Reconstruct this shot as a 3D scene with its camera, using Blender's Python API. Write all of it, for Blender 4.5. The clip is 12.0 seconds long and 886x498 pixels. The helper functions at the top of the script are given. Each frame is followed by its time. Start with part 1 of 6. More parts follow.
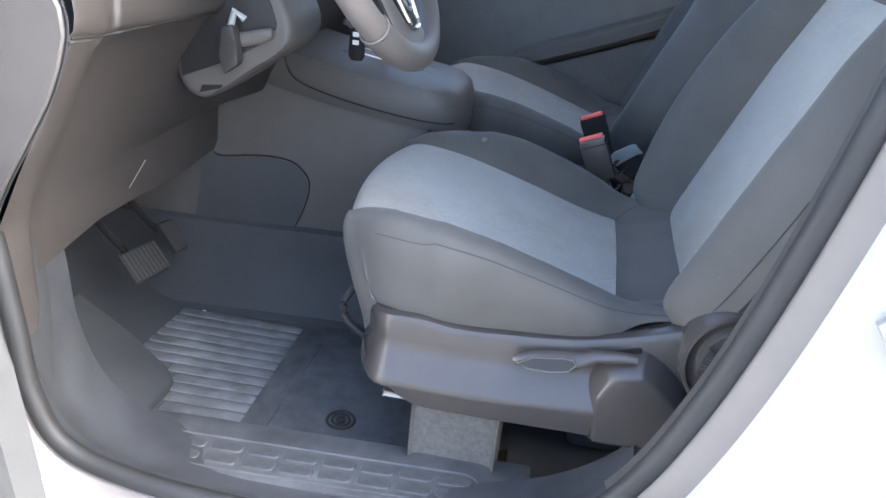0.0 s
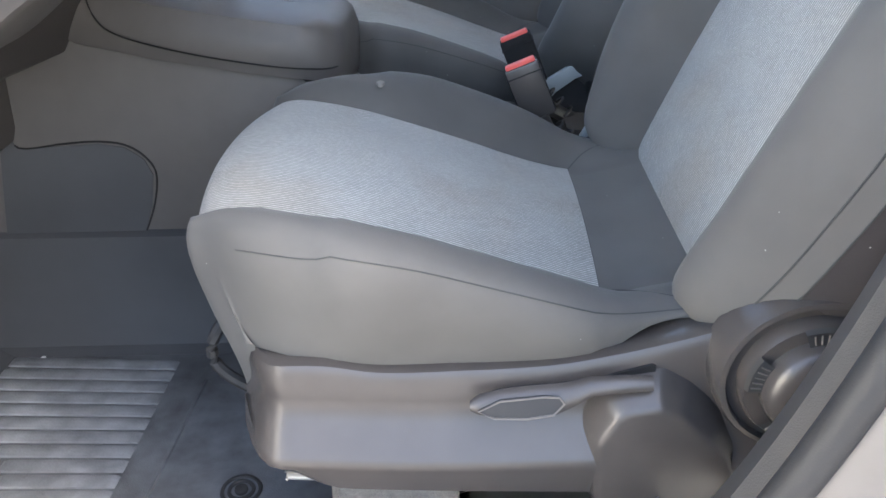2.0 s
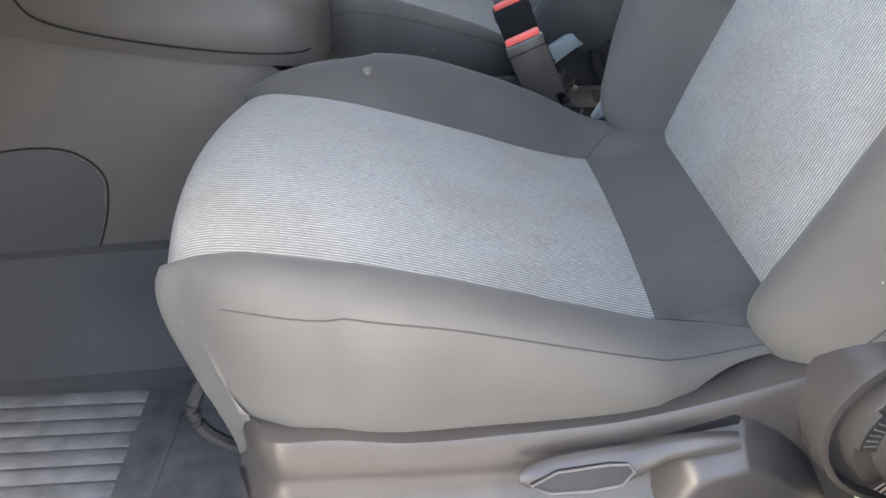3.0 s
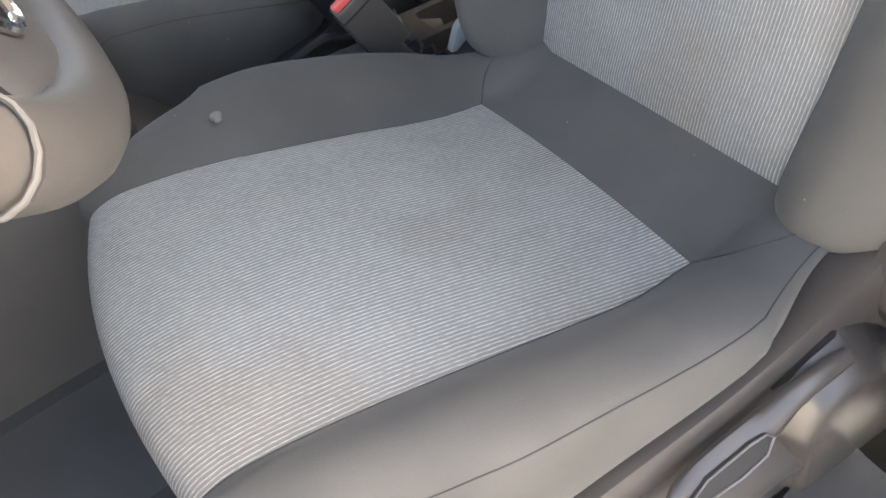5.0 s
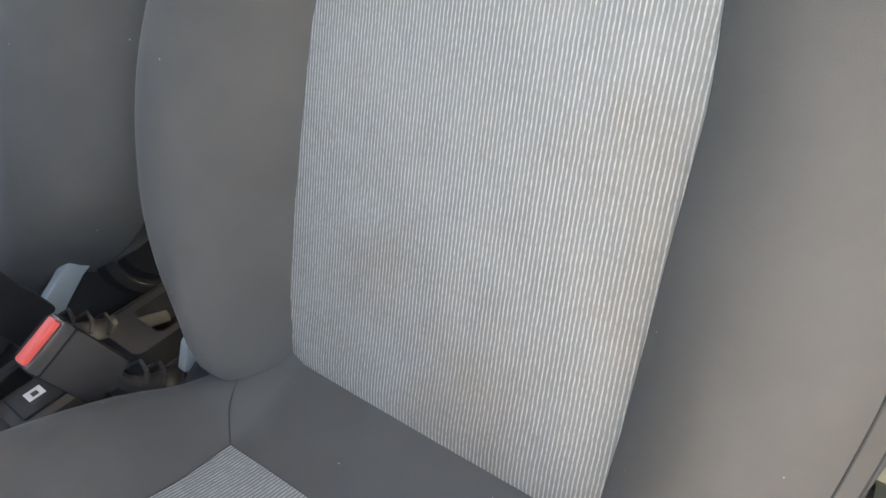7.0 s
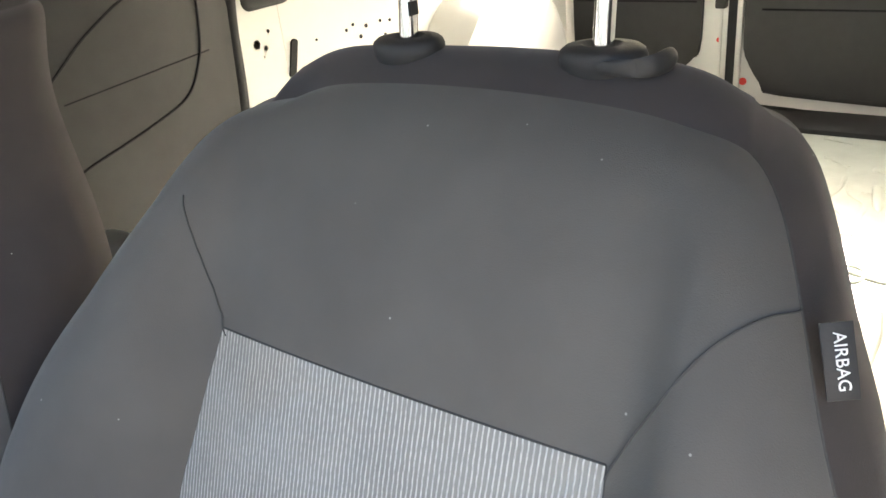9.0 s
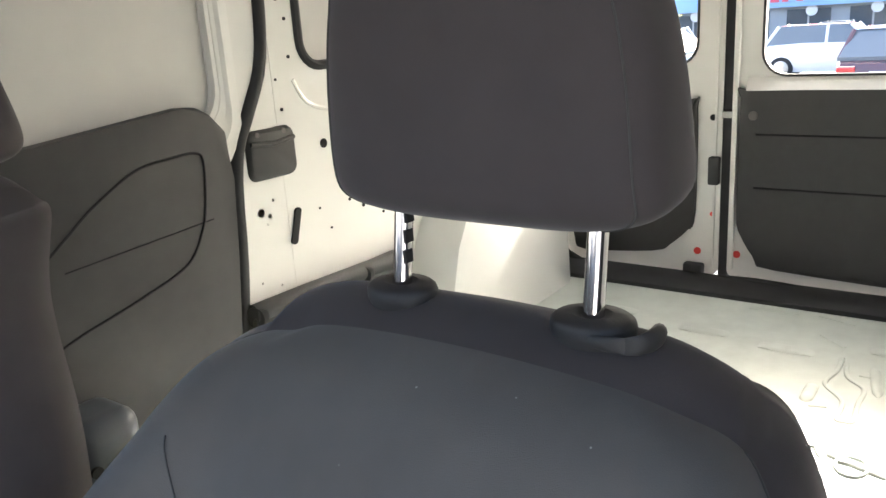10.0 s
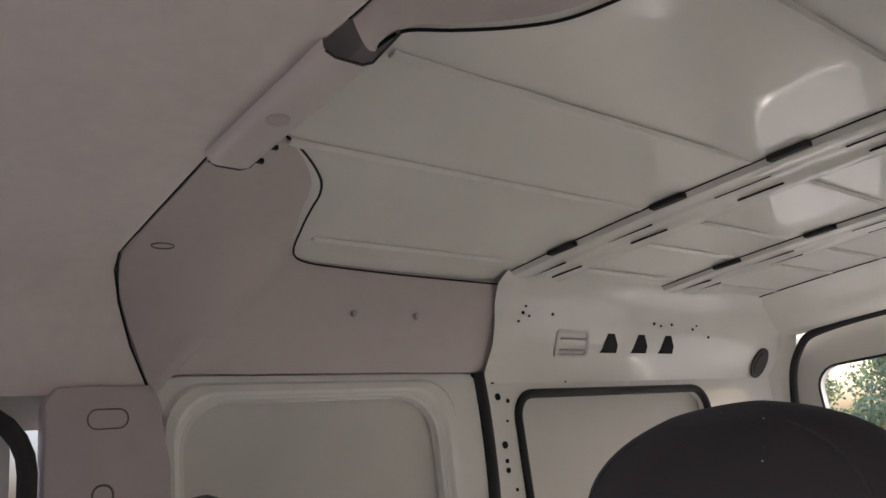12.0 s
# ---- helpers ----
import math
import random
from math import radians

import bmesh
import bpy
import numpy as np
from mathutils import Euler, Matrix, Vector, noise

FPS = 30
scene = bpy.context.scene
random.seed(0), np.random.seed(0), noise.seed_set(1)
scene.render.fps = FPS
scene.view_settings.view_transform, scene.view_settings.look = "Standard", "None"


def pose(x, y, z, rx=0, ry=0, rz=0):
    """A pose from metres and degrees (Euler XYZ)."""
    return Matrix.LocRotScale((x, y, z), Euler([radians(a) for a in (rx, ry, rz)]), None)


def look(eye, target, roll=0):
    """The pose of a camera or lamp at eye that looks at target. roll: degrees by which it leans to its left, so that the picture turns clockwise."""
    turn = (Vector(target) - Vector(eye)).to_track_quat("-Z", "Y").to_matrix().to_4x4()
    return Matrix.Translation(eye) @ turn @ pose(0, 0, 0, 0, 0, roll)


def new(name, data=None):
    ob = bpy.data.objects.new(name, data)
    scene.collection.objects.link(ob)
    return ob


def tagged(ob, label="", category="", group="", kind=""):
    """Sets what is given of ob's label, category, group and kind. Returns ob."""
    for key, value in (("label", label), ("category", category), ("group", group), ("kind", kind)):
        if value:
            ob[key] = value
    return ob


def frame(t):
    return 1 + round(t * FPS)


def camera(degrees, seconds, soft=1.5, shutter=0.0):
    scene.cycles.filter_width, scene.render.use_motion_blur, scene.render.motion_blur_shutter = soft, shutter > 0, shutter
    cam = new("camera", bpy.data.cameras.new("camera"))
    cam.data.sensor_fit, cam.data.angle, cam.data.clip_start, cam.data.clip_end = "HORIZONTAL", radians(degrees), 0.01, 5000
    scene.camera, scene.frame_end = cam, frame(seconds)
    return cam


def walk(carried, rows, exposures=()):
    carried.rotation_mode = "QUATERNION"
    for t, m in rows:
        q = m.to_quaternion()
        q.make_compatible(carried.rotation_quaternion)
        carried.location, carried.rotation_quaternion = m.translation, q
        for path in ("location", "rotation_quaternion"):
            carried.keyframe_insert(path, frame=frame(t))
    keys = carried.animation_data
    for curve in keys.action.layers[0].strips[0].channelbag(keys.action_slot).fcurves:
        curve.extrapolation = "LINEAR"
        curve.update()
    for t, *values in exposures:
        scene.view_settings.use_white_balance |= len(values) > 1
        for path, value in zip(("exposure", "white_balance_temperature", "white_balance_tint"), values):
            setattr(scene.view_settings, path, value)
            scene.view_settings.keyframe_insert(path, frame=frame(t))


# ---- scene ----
cam = camera(59.05, 12.0)
PATH = [
    (0, pose(0.3334, -1.4178, 0.8225, 64.87, -5.14, 11.22)),
    (0.5, pose(0.3012, -1.4596, 0.8261, 64.93, -4.18, 7.34)),
    (1, pose(0.2863, -1.4561, 0.8201, 64.33, -2.95, 5.05)),
    (1.5, pose(0.2849, -1.3563, 0.7798, 63.12, -1.91, 3.64)),
    (2, pose(0.2964, -1.1035, 0.7278, 61.21, -0.74, 2.02)),
    (2.5, pose(0.2637, -0.9896, 0.7197, 59.49, -0.20, -0.10)),
    (3, pose(0.2434, -0.9677, 0.7215, 57.73, 0.29, -2.15)),
    (3.2, pose(0.2414, -0.9660, 0.7223, 56.62, 1.16, -3.08)),
    (4.8, pose(0.1099, -0.8203, 0.7684, 46.98, 10.29, -27.10)),
    (5, pose(0.1454, -0.7869, 0.7701, 46.16, 11.33, -30.14)),
    (5.5, pose(0.2088, -0.7109, 0.7727, 46.59, 10.84, -37.88)),
    (6, pose(0.2227, -0.6764, 0.7818, 48.26, 9.27, -44.03)),
    (6.5, pose(0.2335, -0.6679, 0.7940, 51.25, 8.06, -47.81)),
    (6.7, pose(0.2414, -0.6633, 0.7999, 52.33, 7.81, -48.77)),
    (8.3, pose(0.3357, -0.6145, 0.9188, 62.62, 3.56, -54.73)),
    (8.5, pose(0.3445, -0.6148, 0.9321, 64.05, 3.17, -55.05)),
    (9, pose(0.3958, -0.6156, 0.9945, 63.52, 5.65, -55.07)),
    (9.5, pose(0.4147, -0.6125, 1.0226, 68.31, 4.73, -55.11)),
    (10, pose(0.4244, -0.6077, 1.0562, 73.79, 3.74, -54.48)),
    (10.5, pose(0.4337, -0.5955, 1.0841, 80.58, 3.73, -53.22)),
    (11, pose(0.4464, -0.5831, 1.1122, 89.01, 4.84, -50.02)),
    (11.5, pose(0.4278, -0.5912, 1.1310, 98.59, 6.32, -44.79)),
    (12, pose(0.3934, -0.6168, 1.1090, 106.98, 7.02, -38.82)),
]
walk(cam, PATH, exposures=[(0, 3.3, 5500, 8), (0.5, 2.8, 5700, 9), (1.0, 2.68, 6000, 9), (1.5, 2.75, 6000, 9), (2.0, 3.6, 6100, 8), (3.2, 3.82, 6600, 9), (5.0, 3.62, 6900, 9), (5.5, 3.65, 7100, 9), (8.5, 3.75, 7100, 9), (9.5, 3.22, 6300, 10), (11.0, 2.95, 6050, 13), (11.5, 2.35, 6100, 16), (12, 1.62, 6100, 20)])

# world and sun
world = bpy.data.worlds.new("sky")
scene.world = world
world.use_nodes = True
wn = world.node_tree
sky = wn.nodes.new("ShaderNodeTexSky")
sky.sky_type = 'NISHITA'
sky.sun_disc = False
sky.sun_elevation = radians(37)
sky.sun_rotation = radians(94.3)
sky.air_density = 1.0
sky.dust_density = 8.0
sky.ozone_density = 0.6
bg = wn.nodes["Background"]
bg.inputs[1].default_value = 0.15
wn.links.new(sky.outputs[0], bg.inputs[0])
sun = new("sun", bpy.data.lights.new("sun", 'SUN'))
sun.data.energy = 3.3
sun.data.angle = radians(0.6)
sun.data.color = (1.0, 0.94, 0.86)
sun.matrix_world = look((8, -0.60, 6.05), (0, 0, 0))


# ---- materials ----
def material(name, color, rough=0.5, metal=0.0, vary=0.12, scale=30.0, grain=900.0, bump=0.15, dist=0.0006,
             sheen=0.0, coat=0.0, big=2.5, spec=0.5, lint=0.0):
    """A principled surface whose colour wanders at two scales, with a fine grain in relief."""
    m = bpy.data.materials.new(name)
    m.use_nodes = True
    nt = m.node_tree
    p = nt.nodes["Principled BSDF"]
    co = nt.nodes.new("ShaderNodeTexCoord")
    n1 = nt.nodes.new("ShaderNodeTexNoise")
    n1.inputs["Scale"].default_value = scale
    n1.inputs["Detail"].default_value = 4
    n2 = nt.nodes.new("ShaderNodeTexNoise")
    n2.inputs["Scale"].default_value = big
    n2.inputs["Detail"].default_value = 5
    n3 = nt.nodes.new("ShaderNodeTexNoise")
    n3.inputs["Scale"].default_value = grain
    n3.inputs["Detail"].default_value = 2
    for n in (n1, n2, n3):
        nt.links.new(co.outputs["Object"], n.inputs["Vector"])
    add = nt.nodes.new("ShaderNodeMath")
    add.operation = 'ADD'
    nt.links.new(n1.outputs["Fac"], add.inputs[0])
    nt.links.new(n2.outputs["Fac"], add.inputs[1])
    mr = nt.nodes.new("ShaderNodeMapRange")
    mr.inputs["From Min"].default_value = 0.6
    mr.inputs["From Max"].default_value = 1.4
    mr.inputs["To Min"].default_value = 1 - vary
    mr.inputs["To Max"].default_value = 1 + vary
    nt.links.new(add.outputs[0], mr.inputs["Value"])
    mul = nt.nodes.new("ShaderNodeVectorMath")
    mul.operation = 'SCALE'
    mul.inputs[0].default_value = color
    nt.links.new(mr.outputs[0], mul.inputs["Scale"])
    last = mul.outputs[0]
    if lint > 0:
        # sparse pale flecks of lint
        vo = nt.nodes.new("ShaderNodeTexVoronoi")
        vo.inputs["Scale"].default_value = 38
        nt.links.new(co.outputs["Object"], vo.inputs["Vector"])
        fl = nt.nodes.new("ShaderNodeMapRange")
        fl.inputs["From Min"].default_value = 0.020
        fl.inputs["From Max"].default_value = 0.030
        fl.inputs["To Min"].default_value = lint
        fl.inputs["To Max"].default_value = 0.0
        nt.links.new(vo.outputs["Distance"], fl.inputs["Value"])
        mx = nt.nodes.new("ShaderNodeMix")
        mx.data_type = 'RGBA'
        nt.links.new(fl.outputs[0], mx.inputs[0])
        nt.links.new(last, mx.inputs[6])
        mx.inputs[7].default_value = (0.5, 0.5, 0.48, 1)
        last = mx.outputs[2]
    nt.links.new(last, p.inputs["Base Color"])
    rr = nt.nodes.new("ShaderNodeMapRange")
    rr.inputs["To Min"].default_value = max(0.02, rough - 0.08)
    rr.inputs["To Max"].default_value = min(1.0, rough + 0.08)
    nt.links.new(n2.outputs["Fac"], rr.inputs["Value"])
    nt.links.new(rr.outputs[0], p.inputs["Roughness"])
    p.inputs["Metallic"].default_value = metal
    p.inputs["Specular IOR Level"].default_value = spec
    p.inputs["Sheen Weight"].default_value = sheen
    p.inputs["Sheen Roughness"].default_value = 0.4
    p.inputs["Coat Weight"].default_value = coat
    p.inputs["Coat Roughness"].default_value = 0.05
    if bump > 0:
        b = nt.nodes.new("ShaderNodeBump")
        b.inputs["Strength"].default_value = bump
        b.inputs["Distance"].default_value = dist
        nt.links.new(n3.outputs["Fac"], b.inputs["Height"])
        nt.links.new(b.outputs[0], p.inputs["Normal"])
    return m


def stripe_fabric(name, dark, light, pitch):
    """Ribbed seat cloth: pale threads that run along the seat on a grey ground, worn unevenly."""
    m = material(name, dark, rough=0.95, vary=0.14, sheen=0.08, bump=0)
    nt = m.node_tree
    p = nt.nodes["Principled BSDF"]
    base = p.inputs["Base Color"].links[0].from_socket
    co = nt.nodes.new("ShaderNodeTexCoord")
    sep = nt.nodes.new("ShaderNodeSeparateXYZ")
    nt.links.new(co.outputs["Object"], sep.inputs[0])
    wob = nt.nodes.new("ShaderNodeTexNoise")
    wob.inputs["Scale"].default_value = 110
    nt.links.new(co.outputs["Object"], wob.inputs["Vector"])
    off = nt.nodes.new("ShaderNodeMath")
    off.operation = 'MULTIPLY_ADD'
    off.inputs[1].default_value = 0.0011
    nt.links.new(wob.outputs["Fac"], off.inputs[0])
    nt.links.new(sep.outputs["Y"], off.inputs[2])
    sc = nt.nodes.new("ShaderNodeMath")
    sc.operation = 'MULTIPLY'
    sc.inputs[1].default_value = 2 * math.pi / pitch
    nt.links.new(off.outputs[0], sc.inputs[0])
    sn = nt.nodes.new("ShaderNodeMath")
    sn.operation = 'SINE'
    nt.links.new(sc.outputs[0], sn.inputs[0])
    ramp = nt.nodes.new("ShaderNodeMapRange")
    ramp.inputs["From Min"].default_value = 0.2
    ramp.inputs["From Max"].default_value = 0.95
    nt.links.new(sn.outputs[0], ramp.inputs["Value"])
    # the threads break up into short stitches
    st = nt.nodes.new("ShaderNodeTexNoise")
    st.inputs["Scale"].default_value = 1.0
    st.inputs["Detail"].default_value = 3
    mp = nt.nodes.new("ShaderNodeMapping")
    mp.inputs["Scale"].default_value = (230, 640, 230)
    nt.links.new(co.outputs["Object"], mp.inputs["Vector"])
    nt.links.new(mp.outputs[0], st.inputs["Vector"])
    br = nt.nodes.new("ShaderNodeMapRange")
    br.inputs["From Min"].default_value = 0.33
    br.inputs["From Max"].default_value = 0.62
    br.inputs["To Min"].default_value = 0.42
    nt.links.new(st.outputs["Fac"], br.inputs["Value"])
    fac = nt.nodes.new("ShaderNodeMath")
    fac.operation = 'MULTIPLY'
    nt.links.new(ramp.outputs[0], fac.inputs[0])
    nt.links.new(br.outputs[0], fac.inputs[1])
    mix = nt.nodes.new("ShaderNodeMix")
    mix.data_type = 'RGBA'
    nt.links.new(fac.outputs[0], mix.inputs[0])
    nt.links.new(base, mix.inputs[6])
    mix.inputs[7].default_value = (*light, 1)
    # faint brown soiling where one sits
    spot = nt.nodes.new("ShaderNodeTexNoise")
    spot.inputs["Scale"].default_value = 7
    spot.inputs["Detail"].default_value = 4
    nt.links.new(co.outputs["Object"], spot.inputs["Vector"])
    sr = nt.nodes.new("ShaderNodeMapRange")
    sr.inputs["From Min"].default_value = 0.50
    sr.inputs["From Max"].default_value = 0.72
    sr.inputs["To Max"].default_value = 0.42
    nt.links.new(spot.outputs["Fac"], sr.inputs["Value"])
    soil = nt.nodes.new("ShaderNodeMix")
    soil.data_type = 'RGBA'
    soil.blend_type = 'MULTIPLY'
    nt.links.new(sr.outputs[0], soil.inputs[0])
    nt.links.new(mix.outputs[2], soil.inputs[6])
    soil.inputs[7].default_value = (0.86, 0.70, 0.55, 1)
    nt.links.new(soil.outputs[2], p.inputs["Base Color"])
    hs = nt.nodes.new("ShaderNodeMath")
    hs.operation = 'ADD'
    nt.links.new(fac.outputs[0], hs.inputs[0])
    nt.links.new(st.outputs["Fac"], hs.inputs[1])
    b = nt.nodes.new("ShaderNodeBump")
    b.inputs["Strength"].default_value = 0.5
    b.inputs["Distance"].default_value = 0.0008
    nt.links.new(hs.outputs[0], b.inputs["Height"])
    nt.links.new(b.outputs[0], p.inputs["Normal"])
    return m


def glass_material(name, tint=(0.95, 0.98, 0.97)):
    m = bpy.data.materials.new(name)
    m.use_nodes = True
    nt = m.node_tree
    p = nt.nodes["Principled BSDF"]
    p.inputs["Base Color"].default_value = (*tint, 1)
    p.inputs["Transmission Weight"].default_value = 1.0
    p.inputs["Roughness"].default_value = 0.0
    p.inputs["IOR"].default_value = 1.02
    return m


FABRIC = material("charcoal_cloth", (0.095, 0.092, 0.087), rough=0.95, vary=0.18, scale=11, grain=1500, bump=0.4,
                  dist=0.0005, sheen=0.1, big=3.5, spec=0.2, lint=0.45)
FABRIC_BLACK = material("black_cloth", (0.052, 0.0465, 0.047), rough=0.95, vary=0.12, scale=20, grain=1500, bump=0.35,
                        dist=0.0005, sheen=0.12, spec=0.2, lint=0.6)
STRIPE = stripe_fabric("ribbed_grey_cloth", (0.200, 0.203, 0.195), (0.51, 0.51, 0.49), 0.0031)
THREAD = material("seam_thread", (0.045, 0.045, 0.045), rough=0.9, bump=0)
PALE_THREAD = material("pale_thread", (0.16, 0.15, 0.135), rough=0.95, bump=0)
PLASTIC = material("grained_dark_plastic", (0.057, 0.051, 0.048), rough=0.25, vary=0.1, grain=1400, bump=0.25, dist=0.0004)
PLASTIC_GREY = material("grained_grey_plastic", (0.115, 0.105, 0.098), rough=0.48, vary=0.08, grain=1300, bump=0.25, dist=0.0004)
KNEE = material("knee_panel_plastic", (0.054, 0.049, 0.047), spec=0.3, rough=0.5, vary=0.12, scale=20, grain=1100, bump=0.3, dist=0.0005)
DASH = material("dashboard_plastic", (0.088, 0.082, 0.079), rough=0.52, vary=0.1, grain=1100, bump=0.3, dist=0.0005)
DOOR_TRIM = material("grey_door_trim", (0.135, 0.134, 0.128), rough=0.6, vary=0.12, grain=900, bump=0.3, dist=0.0006)
GLOSS_BLACK = material("gloss_black_plastic", (0.012, 0.012, 0.013), rough=0.08, vary=0.05, bump=0, coat=0.5)
TRIM_BLACK = material("black_door_trim", (0.035, 0.034, 0.0335), rough=0.6, vary=0.12, grain=900, bump=0.3, dist=0.0006)
RUBBER = material("black_rubber", (0.018, 0.018, 0.019), rough=0.65, vary=0.15, grain=700, bump=0.2)
MAT_RUBBER = material("floor_mat_rubber", (0.112, 0.118, 0.126), rough=0.55, vary=0.5, scale=38, grain=500, bump=0.6, dist=0.0012, big=5)
MAT_RIB = material("worn_mat_rubber", (0.165, 0.173, 0.184), rough=0.45, vary=0.55, scale=30, grain=300, bump=0.5, dist=0.0012, big=9)
# Grey carpet, its colour raised to stand for sun falling on the plinth.
CARPET = material("sun_raised_carpet", (0.19, 0.178, 0.160), rough=1.0, vary=0.35, scale=160, grain=650, bump=1.0, dist=0.003)
FLOOR_DARK = material("dark_floor_covering", (0.052, 0.055, 0.060), rough=0.6, vary=0.25, scale=8, grain=800, bump=0.35, dist=0.0008)
SILL_GREY = material("grey_sill_plastic", (0.058, 0.061, 0.068), rough=0.42, vary=0.38, scale=24, grain=1000, bump=0.3, dist=0.0005, big=5)
TREAD = material("dusty_tread_rubber", (0.092, 0.096, 0.102), rough=0.48, vary=0.5, scale=30, grain=600, bump=0.5, dist=0.001, big=7)
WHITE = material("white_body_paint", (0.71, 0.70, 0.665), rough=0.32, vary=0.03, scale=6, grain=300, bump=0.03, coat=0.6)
# The same white, darkened so the daylit body side does not burn out.
WHITE_DIM = material("white_paint_dimmed", (0.36, 0.36, 0.352), rough=0.35, vary=0.04, scale=3, grain=300, bump=0.03, coat=0.5)
WHITE_MATT = material("thin_white_paint", (0.60, 0.585, 0.555), rough=0.5, vary=0.05, scale=9, grain=400, bump=0.08)
FLOOR_PAINT = material("painted_cargo_floor", (0.50, 0.525, 0.475), rough=0.45, vary=0.12, scale=18, grain=240, bump=0.08, big=3)
HEADLINER = material("headliner_cloth", (0.70, 0.635, 0.60), rough=1.0, vary=0.06, scale=40, grain=1200, bump=0.5, dist=0.0006, sheen=0.2)
TRIM_GREY = material("grey_pillar_trim", (0.50, 0.44, 0.43), rough=0.55, vary=0.04, grain=1200, bump=0.2)
CHROME = material("chrome", (0.85, 0.85, 0.86), rough=0.12, metal=1.0, vary=0.03, bump=0)
SILVER = material("silver_trim", (0.17, 0.18, 0.19), rough=0.35, metal=0.5, vary=0.05, bump=0)
PLASTIC_PALE = material("pale_blue_grey_plastic", (0.30, 0.33, 0.335), rough=0.4, vary=0.06, grain=1000, bump=0.15)
JACK_GREY = material("blue_grey_plastic", (0.050, 0.058, 0.070), rough=0.4, vary=0.08, grain=900, bump=0.15)
RED = material("red_button", (0.72, 0.10, 0.08), rough=0.4, vary=0.06, bump=0.05)
RED_DOT = material("red_plug", (0.75, 0.05, 0.04), rough=0.5, vary=0.05, bump=0)
# Colours black parts, and paints the shade inside holes, slots, grooves and gaps.
BLACK = material("black_and_painted_voids", (0.008, 0.008, 0.009), rough=0.9, vary=0.05, bump=0)
WHITE_INK = material("white_print", (0.7, 0.7, 0.7), rough=0.7, vary=0.02, bump=0)
YELLOW = material("yellow_print", (0.75, 0.60, 0.06), rough=0.6, vary=0.05, bump=0)
STEEL = material("bare_steel", (0.45, 0.44, 0.42), rough=0.4, metal=0.9, vary=0.15, bump=0.05)
GLASS = glass_material("window_glass")
ASPHALT = material("worn_paving", (0.12, 0.117, 0.112), rough=0.9, vary=0.2, scale=3, grain=120, bump=0.4, dist=0.004, big=0.3)


# ---- mesh helpers ----
def part(name, bm, mat, parent=None, label="", smooth=True, sharp=38):
    """Links a bmesh as one mesh object under a thing or a part."""
    bmesh.ops.recalc_face_normals(bm, faces=bm.faces[:])
    me = bpy.data.meshes.new(name)
    bm.to_mesh(me)
    bm.free()
    me.materials.append(mat)
    if smooth:
        me.polygons.foreach_set("use_smooth", [True] * len(me.polygons))
        me.set_sharp_from_angle(angle=radians(sharp))
    ob = new(name, me)
    if parent is not None:
        ob.parent = parent
        ob.matrix_parent_inverse = parent.matrix_world.inverted()
    if label:
        tagged(ob, label)
    return ob


def thing(name, label, category, loc=(0, 0, 0), group="", kind=""):
    ob = new(name)
    ob.location = loc
    ob.matrix_world = Matrix.Translation(loc)
    return tagged(ob, label, category, group, kind)


def sheet(rows, close_u=False, close_v=False, bm=None):
    """A surface over a grid of points."""
    bm = bm or bmesh.new()
    vs = [[bm.verts.new(p) for p in r] for r in rows]
    nu, nv = len(vs), len(vs[0])
    for i in range(nu if close_u else nu - 1):
        for j in range(nv if close_v else nv - 1):
            a, b = vs[i], vs[(i + 1) % nu]
            try:
                bm.faces.new((a[j], a[(j + 1) % nv], b[(j + 1) % nv], b[j]))
            except ValueError:
                pass
    return bm


def loft(rings, cap=True, bm=None):
    """Closed rings joined along their length."""
    bm = bm or bmesh.new()
    vs = [[bm.verts.new(p) for p in r] for r in rings]
    n = len(vs[0])
    for a, b in zip(vs, vs[1:]):
        for j in range(n):
            bm.faces.new((a[j], a[(j + 1) % n], b[(j + 1) % n], b[j]))
    if cap:
        bm.faces.new(vs[0][::-1])
        bm.faces.new(vs[-1])
    return bm


def curve(pts, n):
    """n points on a smooth curve through pts."""
    pts = [Vector(p) for p in pts]
    out = []
    m = len(pts) - 1
    for k in range(n):
        u = k * m / (n - 1)
        i = min(int(u), m - 1)
        t = u - i
        p0, p1, p2, p3 = pts[max(i - 1, 0)], pts[i], pts[i + 1], pts[min(i + 2, m)]
        out.append(0.5 * (2 * p1 + (p2 - p0) * t + (2 * p0 - 5 * p1 + 4 * p2 - p3) * t * t
                          + (3 * p1 - p0 - 3 * p2 + p3) * t * t * t))
    return out


def tube(pts, r, n=8, closed=False, bm=None, flat=1.0, up=(0, 0, 1)):
    """A round (or flattened) rod swept along pts."""
    pts = [Vector(p) for p in pts]
    rings = []
    for i, p in enumerate(pts):
        a = pts[i - 1] if (i or closed) else p
        b = pts[(i + 1) % len(pts)] if (i < len(pts) - 1 or closed) else p
        d = (b - a).normalized()
        u = Vector(up)
        if abs(d.dot(u)) > 0.97:
            u = Vector((0, 1, 0))
        s = d.cross(u).normalized()
        w = s.cross(d)
        rings.append([p + (s * math.cos(q) + w * math.sin(q) * flat) * r
                      for q in (2 * math.pi * k / n for k in range(n))])
    if closed:
        rings.append(rings[0])
        bm = bm or bmesh.new()
        vs = [[bm.verts.new(p) for p in r] for r in rings[:-1]]
        for i in range(len(vs)):
            a, b = vs[i], vs[(i + 1) % len(vs)]
            for j in range(n):
                bm.faces.new((a[j], a[(j + 1) % n], b[(j + 1) % n], b[j]))
        return bm
    return loft(rings, True, bm)


